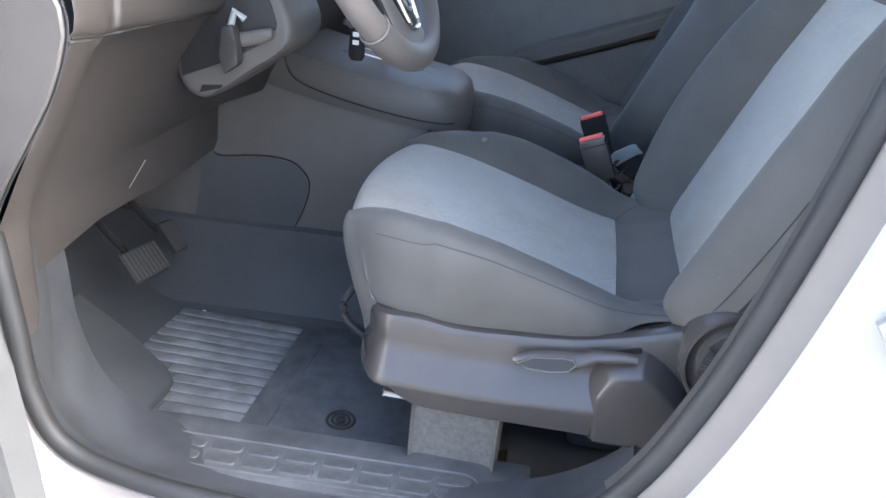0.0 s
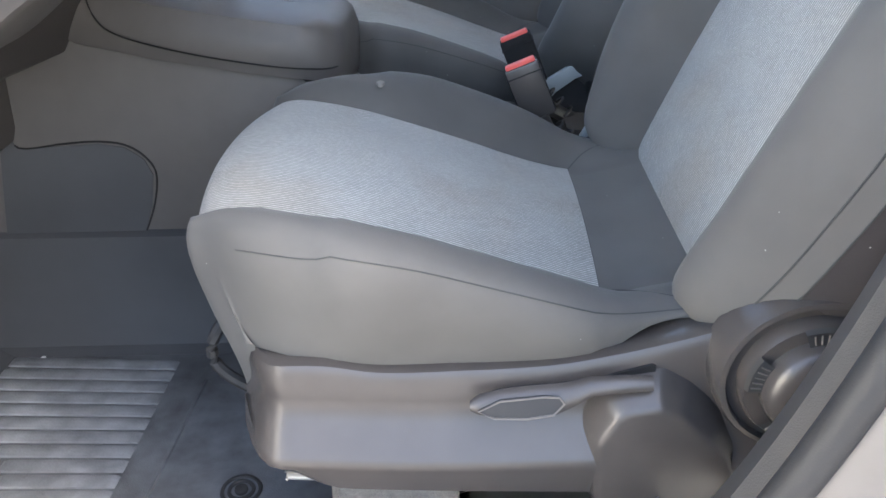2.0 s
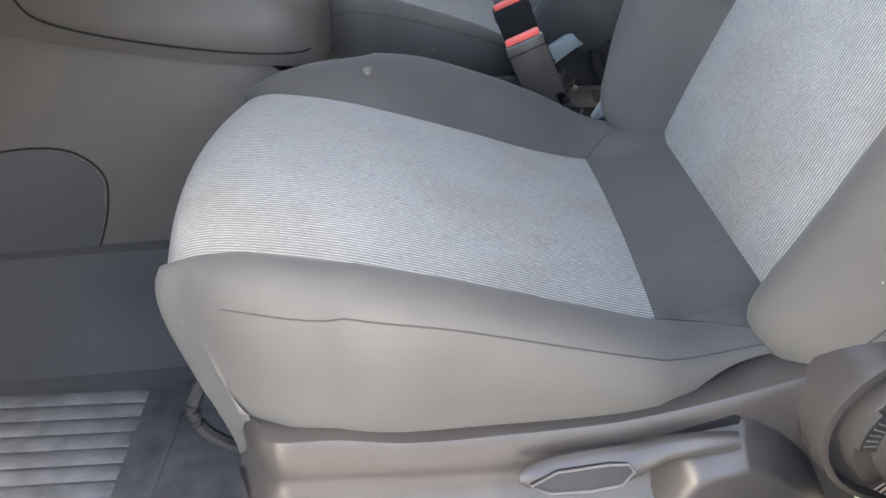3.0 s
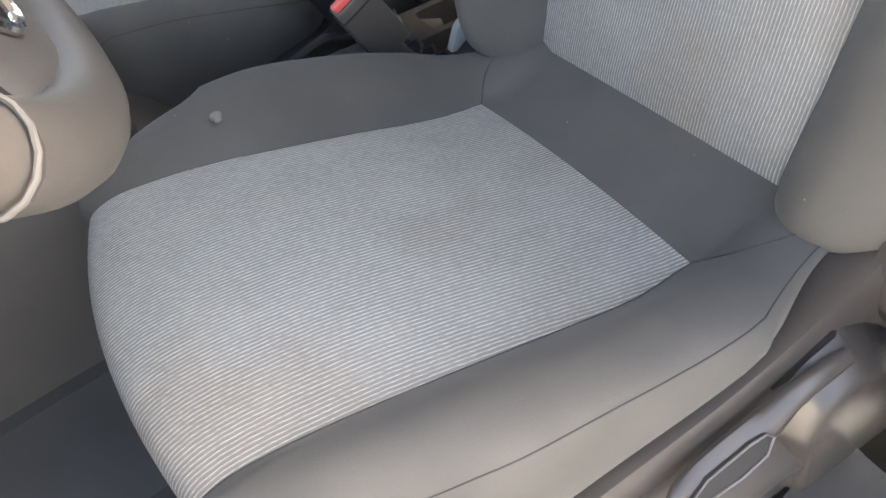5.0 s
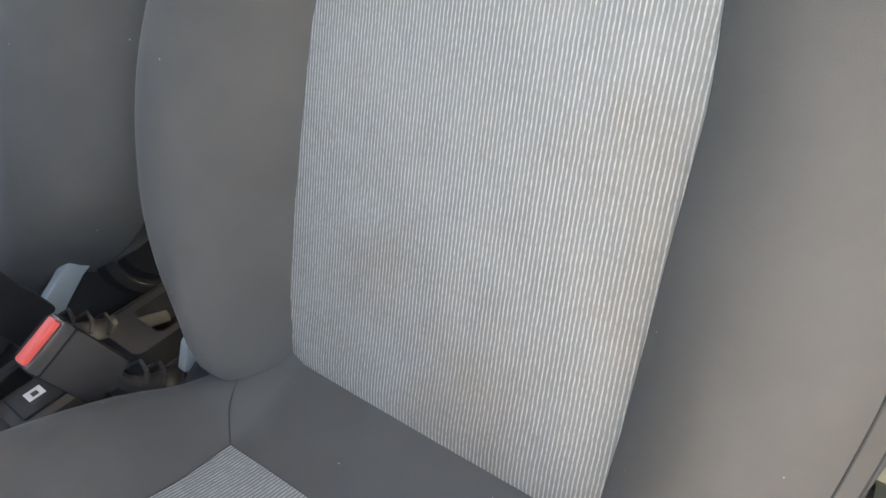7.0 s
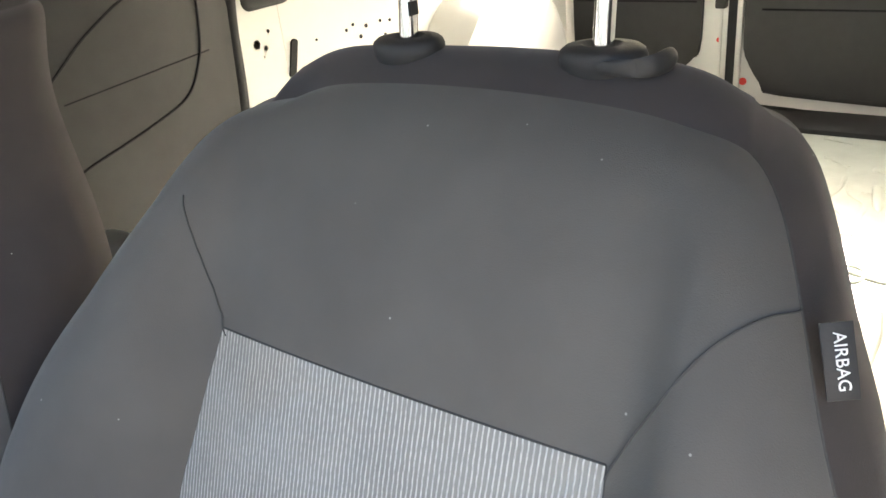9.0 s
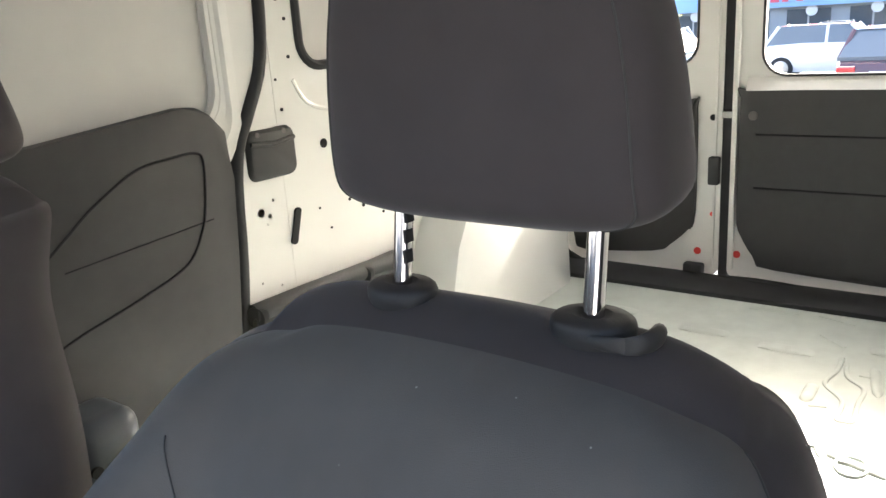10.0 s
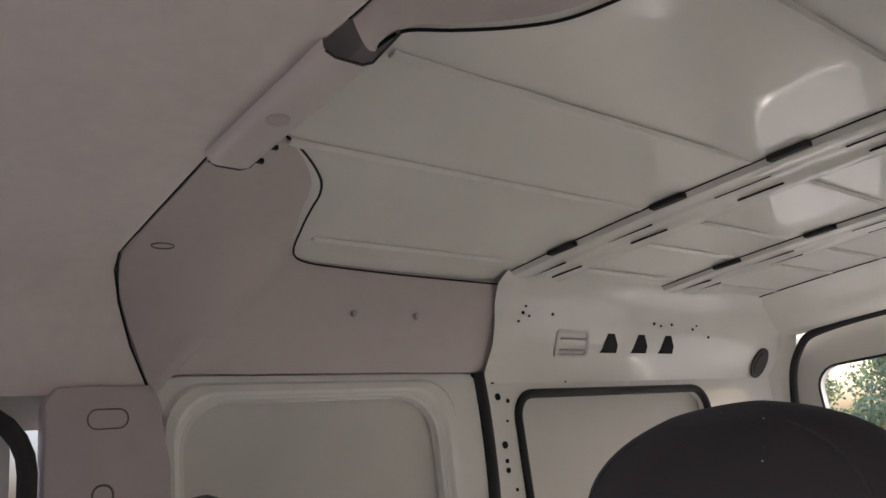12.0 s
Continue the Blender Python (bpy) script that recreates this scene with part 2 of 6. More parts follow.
def block(x0, x1, y0, y1, z0, z1, bevel=0.004, seg=2, bm=None):
    """A box with rounded edges."""
    own = bmesh.new()
    bmesh.ops.create_cube(own, size=1)
    for v in own.verts:
        v.co = Vector(((x0 + x1) / 2 + v.co.x * (x1 - x0), (y0 + y1) / 2 + v.co.y * (y1 - y0),
                       (z0 + z1) / 2 + v.co.z * (z1 - z0)))
    if bevel:
        bmesh.ops.bevel(own, geom=own.edges[:], offset=bevel, segments=seg, affect='EDGES', profile=0.5)
    if bm is None:
        return own
    me = bpy.data.meshes.new("tmp")
    own.to_mesh(me)
    own.free()
    bm.from_mesh(me)
    bpy.data.meshes.remove(me)
    return bm


def moved(bm, m):
    bmesh.ops.transform(bm, matrix=m, verts=bm.verts[:])
    return bm


def prism(poly, axis, lo, hi, bevel=0.0, seg=2):
    """A flat outline of (a, b) pairs given depth along an axis: 'y' takes (x, z), 'x' takes (y, z), 'z' takes (x, y)."""
    def at3(a, b, c):
        return {'x': (c, a, b), 'y': (a, c, b), 'z': (a, b, c)}[axis]
    bm = loft([[at3(a, b, lo) for a, b in poly], [at3(a, b, hi) for a, b in poly]])
    if bevel:
        bmesh.ops.bevel(bm, geom=bm.edges[:], offset=bevel, segments=seg, affect='EDGES', profile=0.5)
    return bm


def rounded(a0, a1, b0, b1, r, n=6):
    """The outline of a rectangle with round corners."""
    out = []
    for ca, cb, q in ((a1 - r, b1 - r, 0), (a0 + r, b1 - r, 90), (a0 + r, b0 + r, 180), (a1 - r, b0 + r, 270)):
        for k in range(n + 1):
            w = radians(q + 90 * k / n)
            out.append((ca + r * math.cos(w), cb + r * math.sin(w)))
    return out


def smooth_outline(pts, n=40):
    """A closed smooth outline through a few corner points."""
    k = len(pts)
    out = []
    for i in range(k):
        p0, p1, p2, p3 = (Vector(pts[(i + d) % k]) for d in (-1, 0, 1, 2))
        m = max(2, n // k)
        for j in range(m):
            t = j / m
            out.append(tuple(0.5 * (2 * p1 + (p2 - p0) * t + (2 * p0 - 5 * p1 + 4 * p2 - p3) * t * t
                                    + (3 * p1 - p0 - 3 * p2 + p3) * t * t * t)))
    return out


def frame_plate(outer, inner, axis, lo, hi, lip=0.0):
    """A plate with an opening that goes right through; both outlines have as many points."""
    def at3(p, c):
        a, b = p
        return {'x': (c, a, b), 'y': (a, c, b), 'z': (a, b, c)}[axis]
    rings = [[at3(p, lo) for p in outer], [at3(p, lo) for p in inner], [at3(p, hi) for p in inner], [at3(p, hi) for p in outer]]
    bm = bmesh.new()
    vs = [[bm.verts.new(p) for p in r] for r in rings]
    n = len(outer)
    for i in range(4):
        a, b = vs[i], vs[(i + 1) % 4]
        for j in range(n):
            bm.faces.new((a[j], a[(j + 1) % n], b[(j + 1) % n], b[j]))
    return bm


def disc(c, r, depth, axis, n=20, bevel=0.0):
    """A short round plug."""
    bm = bmesh.new()
    bmesh.ops.create_cone(bm, cap_ends=True, segments=n, radius1=r, radius2=r, depth=depth)
    if bevel:
        bmesh.ops.bevel(bm, geom=[e for e in bm.edges if len(e.link_faces) == 2 and any(len(f.verts) > 4 for f in e.link_faces)],
                        offset=bevel, segments=2, affect='EDGES', profile=0.5)
    turn = {'x': pose(0, 0, 0, 0, 90, 0), 'y': pose(0, 0, 0, 90, 0, 0), 'z': Matrix()}[axis]
    return moved(bm, Matrix.Translation(c) @ turn)


def lerp(x, table):
    """A value between the rows of a small table, along a smooth monotone curve."""
    n = len(table)
    if x <= table[0][0]:
        return table[0][1]
    if x >= table[-1][0]:
        return table[-1][1]
    h = [b[0] - a[0] for a, b in zip(table, table[1:])]
    d = [(b[1] - a[1]) / (b[0] - a[0]) for a, b in zip(table, table[1:])]
    m = [d[0]] + [2 * a * b / (a + b) if a * b > 0 else 0.0 for a, b in zip(d, d[1:])] + [d[-1]]
    k = max(i for i in range(n - 1) if table[i][0] <= x)
    t = (x - table[k][0]) / h[k]
    return ((1 + 2 * t) * (1 - t) ** 2 * table[k][1] + t * (1 - t) ** 2 * h[k] * m[k]
            + t * t * (3 - 2 * t) * table[k + 1][1] + t * t * (t - 1) * h[k] * m[k + 1])


# ---- front seats ----
# cushion along the edge of its woven panel, from the rear over the top and round the nose: (x, z)
CUSHION = [(0.548, 0.388), (0.51, 0.377), (0.465, 0.364), (0.424, 0.357), (0.352, 0.376), (0.30, 0.393), (0.24, 0.411), (0.19, 0.424), (0.145, 0.432),
           (0.108, 0.4355), (0.086, 0.433), (0.072, 0.425), (0.068, 0.410), (0.072, 0.388), (0.083, 0.352), (0.096, 0.312), (0.112, 0.270)]
# outer seam of the cushion by x: half width and height; the foot of its skirt by x: half width and height
SEAM_HALF = [(0.083, 0.180), (0.108, 0.205), (0.163, 0.230), (0.235, 0.244), (0.31, 0.240), (0.39, 0.228), (0.435, 0.210), (0.47, 0.197), (0.55, 0.190)]
SEAM_Z = [(0.083, 0.430), (0.108, 0.438), (0.163, 0.446), (0.235, 0.442), (0.31, 0.423), (0.39, 0.395), (0.435, 0.376), (0.47, 0.374), (0.55, 0.380)]
FOOT_HALF = [(0.112, 0.192), (0.165, 0.215), (0.21, 0.217), (0.36, 0.217), (0.41, 0.217), (0.45, 0.206), (0.47, 0.198), (0.55, 0.190)]
FOOT_Z = [(0.112, 0.324), (0.165, 0.329), (0.21, 0.323), (0.287, 0.328), (0.36, 0.332), (0.41, 0.341), (0.437, 0.358), (0.455, 0.366), (0.55, 0.372)]
INSERT_HALF = [(0.06, 0.155), (0.20, 0.158), (0.28, 0.156), (0.36, 0.151), (0.424, 0.139), (0.55, 0.138)]
INSERT_INNER = [(0.06, 0.144), (0.15, 0.138), (0.25, 0.132), (0.36, 0.132), (0.424, 0.139), (0.55, 0.138)]
# front of the backrest: (x, z)
BACK = [(0.525, 0.325), (0.508, 0.350), (0.508, 0.385), (0.530, 0.440), (0.562, 0.525), (0.590, 0.598), (0.617, 0.666), (0.6395, 0.722),
        (0.667, 0.785), (0.702, 0.833), (0.735, 0.860), (0.766, 0.871)]
BACK_HALF = [(0.325, 0.18), (0.36, 0.222), (0.385, 0.238), (0.42, 0.252), (0.47, 0.264), (0.55, 0.273), (0.62, 0.266), (0.685, 0.252), (0.726, 0.242),
             (0.775, 0.222), (0.810, 0.208), (0.840, 0.194), (0.858, 0.183), (0.870, 0.166), (0.880, 0.140)]
# woven panel of the backrest by height: half width, and how far it sits off the middle
BACK_PANEL = [(0.38, 0.144), (0.50, 0.1465), (0.62, 0.1465), (0.68, 0.138), (0.745, 0.1285)]
BACK_PANEL_OFF = [(0.38, -0.009), (0.62, 0.0005), (0.68, 0.005), (0.745, 0.011)]
BACK_BOLSTER = [(0.0, 0.0), (0.07, 0.020), (0.17, 0.036), (0.32, 0.040), (0.55, 0.034), (0.66, 0.024), (0.78, 0.008), (0.9, 0.0), (1.0, -0.006)]


def bolster(q):
    """Height of the side roll over its width, 0 at the insert and 1 at the outer seam."""
    return math.sin(math.pi * min(1.0, q) ** 0.92) ** 0.85 if q < 1 else 0.0


def build_seat(yc, s, label, group, tall=0.0, slide=0.0):
    """A front seat; s is the side of the body shell (-1 or 1) on which its lever cover sits."""
    seat = thing("front_seat", label, "car seat", (0.3, yc, 0.03), group)
    # cushion
    nu, nb, ni = 64, 12, 14
    spine = curve([Vector((x, 0, z)) for x, z in CUSHION], nu)
    tip = min(range(nu), key=lambda i: abs(spine[i].x - 0.083) + (9 if spine[i].z < 0.42 else 0))
    cut = min(range(nu), key=lambda i: abs(spine[i].x - 0.424) + (0 if i < nu / 2 else 9))
    rows = []
    for i, p in enumerate(spine):
        d = (spine[min(i + 1, nu - 1)] - spine[max(i - 1, 0)]).normalized()
        nrm = Vector((d.z, 0, -d.x))
        pw, pi = lerp(p.x, INSERT_HALF), lerp(p.x, INSERT_INNER)
        wl, wr = (pw, pi) if s < 0 else (pi, pw)
        bow = 0.017 * min(1.0, max(0.0, (0.17 - p.x) / 0.10)) if i <= tip else 0.017 * (1 - (i - tip) / (nu - 1 - tip)) ** 1.5
        if i <= tip:
            out, rise = Vector((p.x, lerp(p.x, SEAM_HALF), lerp(p.x, SEAM_Z))), lerp(p.x, [(0.07, 0.004), (0.15, 0.017), (0.35, 0.016), (0.45, 0.008), (0.55, 0.003)])
        else:
            k = (i - tip) / (nu - 1 - tip)
            out, rise = Vector((0.083 + 0.040 * k, 0.180 + 0.020 * k, 0.430 - 0.150 * k)), 0.006
        row = []
        for k in range(2 * nb + ni + 1):
            if k < nb or k > nb + ni:
                q = 1 - k / nb if k < nb else (k - nb - ni) / nb
                sg = -1 if k < nb else 1
                e = Vector((p.x, sg * (pw if sg == s else pi), p.z)).lerp(Vector((out.x, sg * out.y, out.z)), q)
                e += nrm * rise * math.sin(math.pi * min(1.0, q * 1.02)) * (1 + 0.25 * q)
                if i > tip:
                    e.x -= 0.010 * math.sin(math.pi * q)
                row.append(e + Vector((0, yc, 0)))
            else:
                t_ = (k - nb) / ni
                y = -wl + (wl + wr) * t_
                c = 1 - (2 * t_ - 1) ** 2
                row.append(p + nrm * 0.006 * c + Vector((-bow * c, yc + y, 0)))
        rows.append(row)
    ins = bmesh.new()
    cover = bmesh.new()
    sheet([[c + Vector((-0.0003, 0, 0.0008)) for c in r[nb:nb + ni + 1]] for r in rows[cut:]], bm=ins)
    sheet([r[:nb + 1] for r in rows], bm=cover)
    sheet([r[nb + ni:] for r in rows], bm=cover)
    sheet([r[nb:nb + ni + 1] for r in rows[:cut + 1]], bm=cover)
    # skirts down to the frame cover
    edges_out = []
    for side in (0, -1):
        sg = -1 if side == 0 else 1
        edge = [r[side] for r in rows]
        strips = []
        for i, a in enumerate(edge):
            if i <= tip:
                xl = max(a.x, 0.112 + 0.25 * max(0.0, a.x - 0.083) if a.x < 0.14 else a.x)
                b = Vector((xl, yc + sg * lerp(xl, FOOT_HALF), lerp(xl, FOOT_Z)))
            else:
                b = Vector((0.112 + 0.012 * (i - tip) / (nu - 1 - tip), yc + sg * 0.199, min(0.330, a.z - 0.002)))
            puff = 0.010 * min(1.0, (a - b).length / 0.06)
            strips.append([a.lerp(b, t_) + Vector((0, sg * puff * math.sin(math.pi * t_) * 0.7, 0)) for t_ in (0, 0.12, 0.3, 0.5, 0.7, 0.88, 1)])
        sheet(strips, bm=cover)
        edges_out.append((sg, [e.copy() for e in edge[4:tip] if e.x > 0.105]))
    bmesh.ops.remove_doubles(cover, verts=cover.verts[:], dist=0.0001)
    soft = [v_ for v_ in cover.verts if ((v_.co.x < 0.19 and abs(v_.co.y - yc) > 0.172) or (v_.co.x > 0.42 and abs(v_.co.y - yc) > 0.185)) and not v_.is_boundary]
    lines = [(sg, [min(cover.verts, key=lambda v_: (v_.co - e).length_squared) for e in edge]) for sg, edge in edges_out]
    roll = {v_ for _, line in lines for v_ in line if 0.15 < v_.co.x < 0.44}
    roll |= {e_.other_vert(v_) for v_ in list(roll) for e_ in v_.link_edges}
    for _ in range(5):
        bmesh.ops.smooth_vert(cover, verts=list(roll), factor=0.5, use_axis_x=True, use_axis_y=True, use_axis_z=True)
    for _ in range(22):
        bmesh.ops.smooth_vert(cover, verts=soft, factor=0.5, use_axis_x=True, use_axis_y=True, use_axis_z=True)
    for sg, line in lines:
        part("piping", tube([v_.co + Vector((0, -sg * 0.0001, 0)) for v_ in line], 0.0006, 6), THREAD, seat)
    part("cushion", cover, FABRIC, seat, sharp=120)
    part("cushion_insert", ins, STRIPE, seat, "ribbed light grey woven cushion panel")
    for k in (nb, nb + ni):
        part("seam", tube([r[k] + Vector((0, 0, 0.0003)) for r in rows[cut:nu - 4]], 0.0007, 6), THREAD, seat)
    part("seam", tube(rows[cut][nb:nb + ni + 1], 0.0007, 6), THREAD, seat)
    for k, e in ((nb, 0), (nb + ni, 2 * nb + ni)):
        line = []
        for j in range(10):
            q = j / 9
            r = rows[max(2, int(round(cut - 9 * q ** 1.6)))]
            line.append(r[int(round(k + (e - k) * q))] + Vector((0, 0, 0.0004)))
        part("seam", tube(curve(line[::3], 22), 0.0006, 5), THREAD, seat)
    # cushion pan underneath
    part("seat_pan", block(0.13, 0.56, yc - 0.20, yc + 0.20, 0.20, 0.30, 0.02), BLACK, seat)

    # backrest
    nv = 52
    sp = curve([Vector((x, 0, z)) for x, z in BACK], nv)
    brow = []
    for i, p in enumerate(sp):
        v = i / (nv - 1)
        d = (sp[min(i + 1, nv - 1)] - sp[max(i - 1, 0)]).normalized()
        if p.z < 0.40:
            d = Vector((0.33, 0, 0.94))
        nrm = Vector((-d.z, 0, d.x))
        hw = lerp(p.z, BACK_HALF)
        lift = tall * min(1.0, max(0.0, (p.z - 0.62) / 0.22))
        pw = min(lerp(p.z, BACK_PANEL), hw * 0.66)
        po = s * lerp(p.z, BACK_PANEL_OFF) * (1 - max(0.0, (v - 0.75) / 0.25))
        b = lerp(v, BACK_BOLSTER)
        row = []
        for k in range(2 * nb + ni + 1):
            if k < nb or k > nb + ni:
                q = (1 - k / nb) if k < nb else (k - nb - ni) / nb
                y = (pw + (hw - pw) * q) * (-1 if k < nb else 1) + po * (1 - q)
                h = b * (1.0 if (k < nb) == (s < 0) else 1.9) * bolster(q) * min(1.0, q / 0.35 + max(0.0, (0.74 - p.z) / 0.05)) - 0.016 * q ** 4
            else:
                y = -pw + 2 * pw * (k - nb) / ni
                h = 0.005 * (1 - (y / pw) ** 2)
                y += po
            row.append(p + nrm * h + Vector((0, yc + y + -s * max(0.0, -s * y / hw) * lerp(p.z, [(0.40, 0.0), (0.44, 0.010), (0.69, 0.010), (0.76, 0.007), (0.81, 0.008), (0.834, 0.010), (0.858, 0.010), (0.87, 0.008), (0.90, 0.002)]) - s * max(0.0, (-s * y - pw) / (hw - pw)) * lerp(p.z, [(0.38, 0.0), (0.43, 0.035), (0.50, 0.068), (0.58, 0.072), (0.66, 0.056), (0.76, 0.018), (0.81, 0.004), (0.90, 0.0)]), lift)))
        droop = max(0.0, (v - 0.82) / 0.18) ** 1.5 * 0.004
        for e_ in row:
            e_.z -= droop * (abs(e_.y - yc) / hw) ** 2.5
        brow.append(row)
    for _ in range(8):
        old = [[c.copy() for c in r] for r in brow]
        nc = len(brow[0]) - 1
        for i in range(int(nv * 0.80), nv):
            for k in range(nc + 1):
                near = []
                if i < nv - 1:
                    near += [old[i - 1][k], old[i + 1][k]]
                if 0 < k < nc and i == nv - 1:
                    near += [old[i][k - 1], old[i][k + 1]]
                if k in (0, nc) and i == nv - 1:
                    near += [old[i - 1][k], old[i][1 if k == 0 else nc - 1]]
                brow[i][k] = old[i][k].lerp(sum(near, Vector()) / len(near), 0.5)
    lo_i = min(range(nv), key=lambda i: abs(sp[i].z - 0.372))
    hi_i = min(range(nv), key=lambda i: abs(sp[i].z - 0.742))
    bins, bcov, bshell = bmesh.new(), bmesh.new(), bmesh.new()
    sheet([[c + Vector((-0.0008, 0, 0)) for c in r[nb:nb + ni + 1]] for r in brow[lo_i:hi_i + 1]], bm=bins)
    top_i = nv - 1
    sheet([r[:nb + 1] for r in brow[:top_i + 1]], bm=bcov)
    sheet([r[nb + ni:] for r in brow[:top_i + 1]], bm=bcov)
    sheet([r[nb:nb + ni + 1] for r in brow[:lo_i + 1]], bm=bcov)
    sheet([r[nb:nb + ni + 1] for r in brow[hi_i:top_i + 1]], bm=bcov)
    bmesh.ops.remove_doubles(bcov, verts=bcov.verts[:], dist=0.0001)
    # sides, top roll and rear of the backrest in black cloth
    ring = []
    for i, r in enumerate(brow):
        v = i / (nv - 1)
        th = lerp(v, [(0, 0.10), (0.2, 0.120), (0.6, 0.120), (0.85, 0.100), (1, 0.072)])
        a, z = r[0], r[-1]
        dx = Vector((th, 0, 0.008 - 0.006 * v ** 5))
        inset = 0.010 + 0.006 * v ** 3
        mid = len(r) // 2
        back_l, back_r = a + dx + Vector((0, inset, 0)), z + dx + Vector((0, -inset, 0))
        side_l = [a, a + dx * 0.3 + Vector((0, -0.006, 0)), a + dx * 0.75 + Vector((0, -0.003 + inset * 0.4, 0)), back_l]
        side_r = [z, z + dx * 0.3 + Vector((0, 0.006, 0)), z + dx * 0.75 + Vector((0, 0.003 - inset * 0.4, 0)), back_r]
        rear = [back_l.lerp(back_r, t) + Vector((0.012 * (1 - (2 * t - 1) ** 2), 0, 0)) for t in (0.15, 0.35, 0.5, 0.65, 0.85)]
        ring.append(side_l + rear + side_r[::-1])
    sheet(ring, bm=bshell)
    # top roll joins the front cloth to the rear
    top_f, top_r = brow[-1], ring[-1]
    nf = len(top_f)
    cap = []
    for t in (0.0, 0.1, 0.22, 0.36, 0.5, 0.64, 0.78, 0.9, 1.0):
        line = []
        for k in range(nf):
            a = top_f[k]
            q = k / (nf - 1)
            j = q * (len(top_r) - 7) + 3
            j0 = min(int(j), len(top_r) - 2)
            b = top_r[j0].lerp(top_r[j0 + 1], j - j0)
            c = a.lerp(b, t)
            crown = lerp(abs(c.y - yc) * (1.0 if s * (c.y - yc) > 0 else 0.88), [(0.0, 0.8905), (0.10, 0.8875), (0.125, 0.882), (0.150, 0.868), (0.172, 0.848), (0.20, 0.81)]) + tall
            c.z += max(0.004, crown - c.z) * math.sin(t * math.pi) ** 0.75
            line.append(c)
        cap.append(line)
    sheet(cap, bm=bshell)
    bmesh.ops.remove_doubles(bshell, verts=bshell.verts[:], dist=0.0002)
    bmesh.ops.holes_fill(bshell, edges=[e for e in bshell.edges if e.is_boundary and min(v_.co.z for v_ in e.verts) > 0.80], sides=14)
    crown_verts = [v_ for v_ in bshell.verts if v_.co.z > 0.858 + tall and not v_.is_boundary]
    front = {tuple(round(c_, 4) for c_ in p_) for r in brow for p_ in (r[0], r[-1])} | {tuple(round(c_, 4) for c_ in p_) for p_ in brow[-1]}
    crown_verts = [v_ for v_ in crown_verts if tuple(round(c_, 4) for c_ in v_.co) not in front]
    for _ in range(4):
        bmesh.ops.smooth_vert(bshell, verts=crown_verts, factor=0.5, use_axis_x=True, use_axis_y=True, use_axis_z=True)
    part("backrest_shell", bshell, FABRIC_BLACK, seat, "black cloth sides and back of the backrest", sharp=120)
    backrest = part("backrest", bcov, FABRIC, seat, sharp=120)
    part("back_insert", bins, STRIPE, seat, "ribbed light grey woven backrest panel")
    for k in (nb, nb + ni):
        part("seam", tube([r[k] for r in brow[lo_i:hi_i + 1]], 0.0007, 6, up=(1, 0, 0)), THREAD, seat)
    part("seam", tube(brow[hi_i][nb:nb + ni + 1], 0.0007, 6), THREAD, seat)

    def on_back(y, z):
        mid = nb + ni // 2
        i = max(i_ for i_ in range(nv - 1) if brow[i_][mid].z <= z)
        u = (z - brow[i][mid].z) / (brow[i + 1][mid].z - brow[i][mid].z)
        r = [p.lerp(q, u) for p, q in zip(brow[i], brow[i + 1])]
        j = max(range(len(r) - 1), key=lambda j_: -abs((r[j_].y + r[j_ + 1].y) / 2 - yc - y))
        t_ = min(1.0, max(0.0, (y + yc - r[j].y) / (r[j + 1].y - r[j].y)))
        return r[j].lerp(r[j + 1], t_) + Vector((-0.0008, (0.0004 if y > 0 else -0.0004), 0.0003))
    # stitched arcs from the panel's upper corners out to the edge
    for sy in (-1, 1):
        flat = curve([(sy * y, z - 0.005, 0) for y, z in (((0.139, 0.744), (0.147, 0.761), (0.156, 0.777), (0.175, 0.806), (0.192, 0.822), (0.206, 0.830)) if sy == s else
                      ((0.1175, 0.746), (0.124, 0.760), (0.131, 0.774), (0.139, 0.788), (0.148, 0.802), (0.160, 0.818)))], 40)
        arc = curve([on_back(c.x, c.y) for c in flat][::3], 40)
        part("seam", tube(arc, 0.0006, 5), THREAD, seat, "stitched seam")
    for e in (0, -1):
        part("piping", tube([r[e] + Vector((-0.0002, 0, 0)) for r in brow[3:]], 0.0008, 6, up=(1, 0, 0)), THREAD, seat)

    o = 1 if s < 0 else -2
    part("seam", tube([r[o] + Vector((-0.0004, s * 0.0004, 0)) for r in brow if 0.385 < r[o].z < 0.58], 0.0008, 6, up=(1, 0, 0)), THREAD, seat, "stitched seam")

    # headrest on two chromed posts
    hr = bmesh.new()
    rings = []
    yh = yc
    for k in range(49):
        q = 0.5 - 0.5 * math.cos(0.94 * math.pi * k / 48)
        z = 0.945 + 0.188 * q
        e = lerp(q, [(0, 0.0), (0.03, 0.45), (0.08, 0.78), (0.15, 0.95), (0.25, 1.0), (1.0, 1.0)])
        w = lerp(q, [(0, 0.083), (0.03, 0.104), (0.08, 0.114), (0.2, 0.113), (0.40, 0.1105), (0.60, 0.1045), (0.72, 0.0985), (1.0, 0.0985)])
        tq = max(0.0, (q - 0.72) / 0.28)
        w *= max(0.0, 1 - tq ** 2.2) ** 0.45
        e *= 1.0 if tq == 0 else max(0.0, 1 - tq * tq) ** 0.5
        xf = 0.769 + 0.003 * q + (1 - e) * 0.03
        xb = 0.880 - 0.043 * q - (1 - e) * 0.03
        ring_k = []
        m = 64
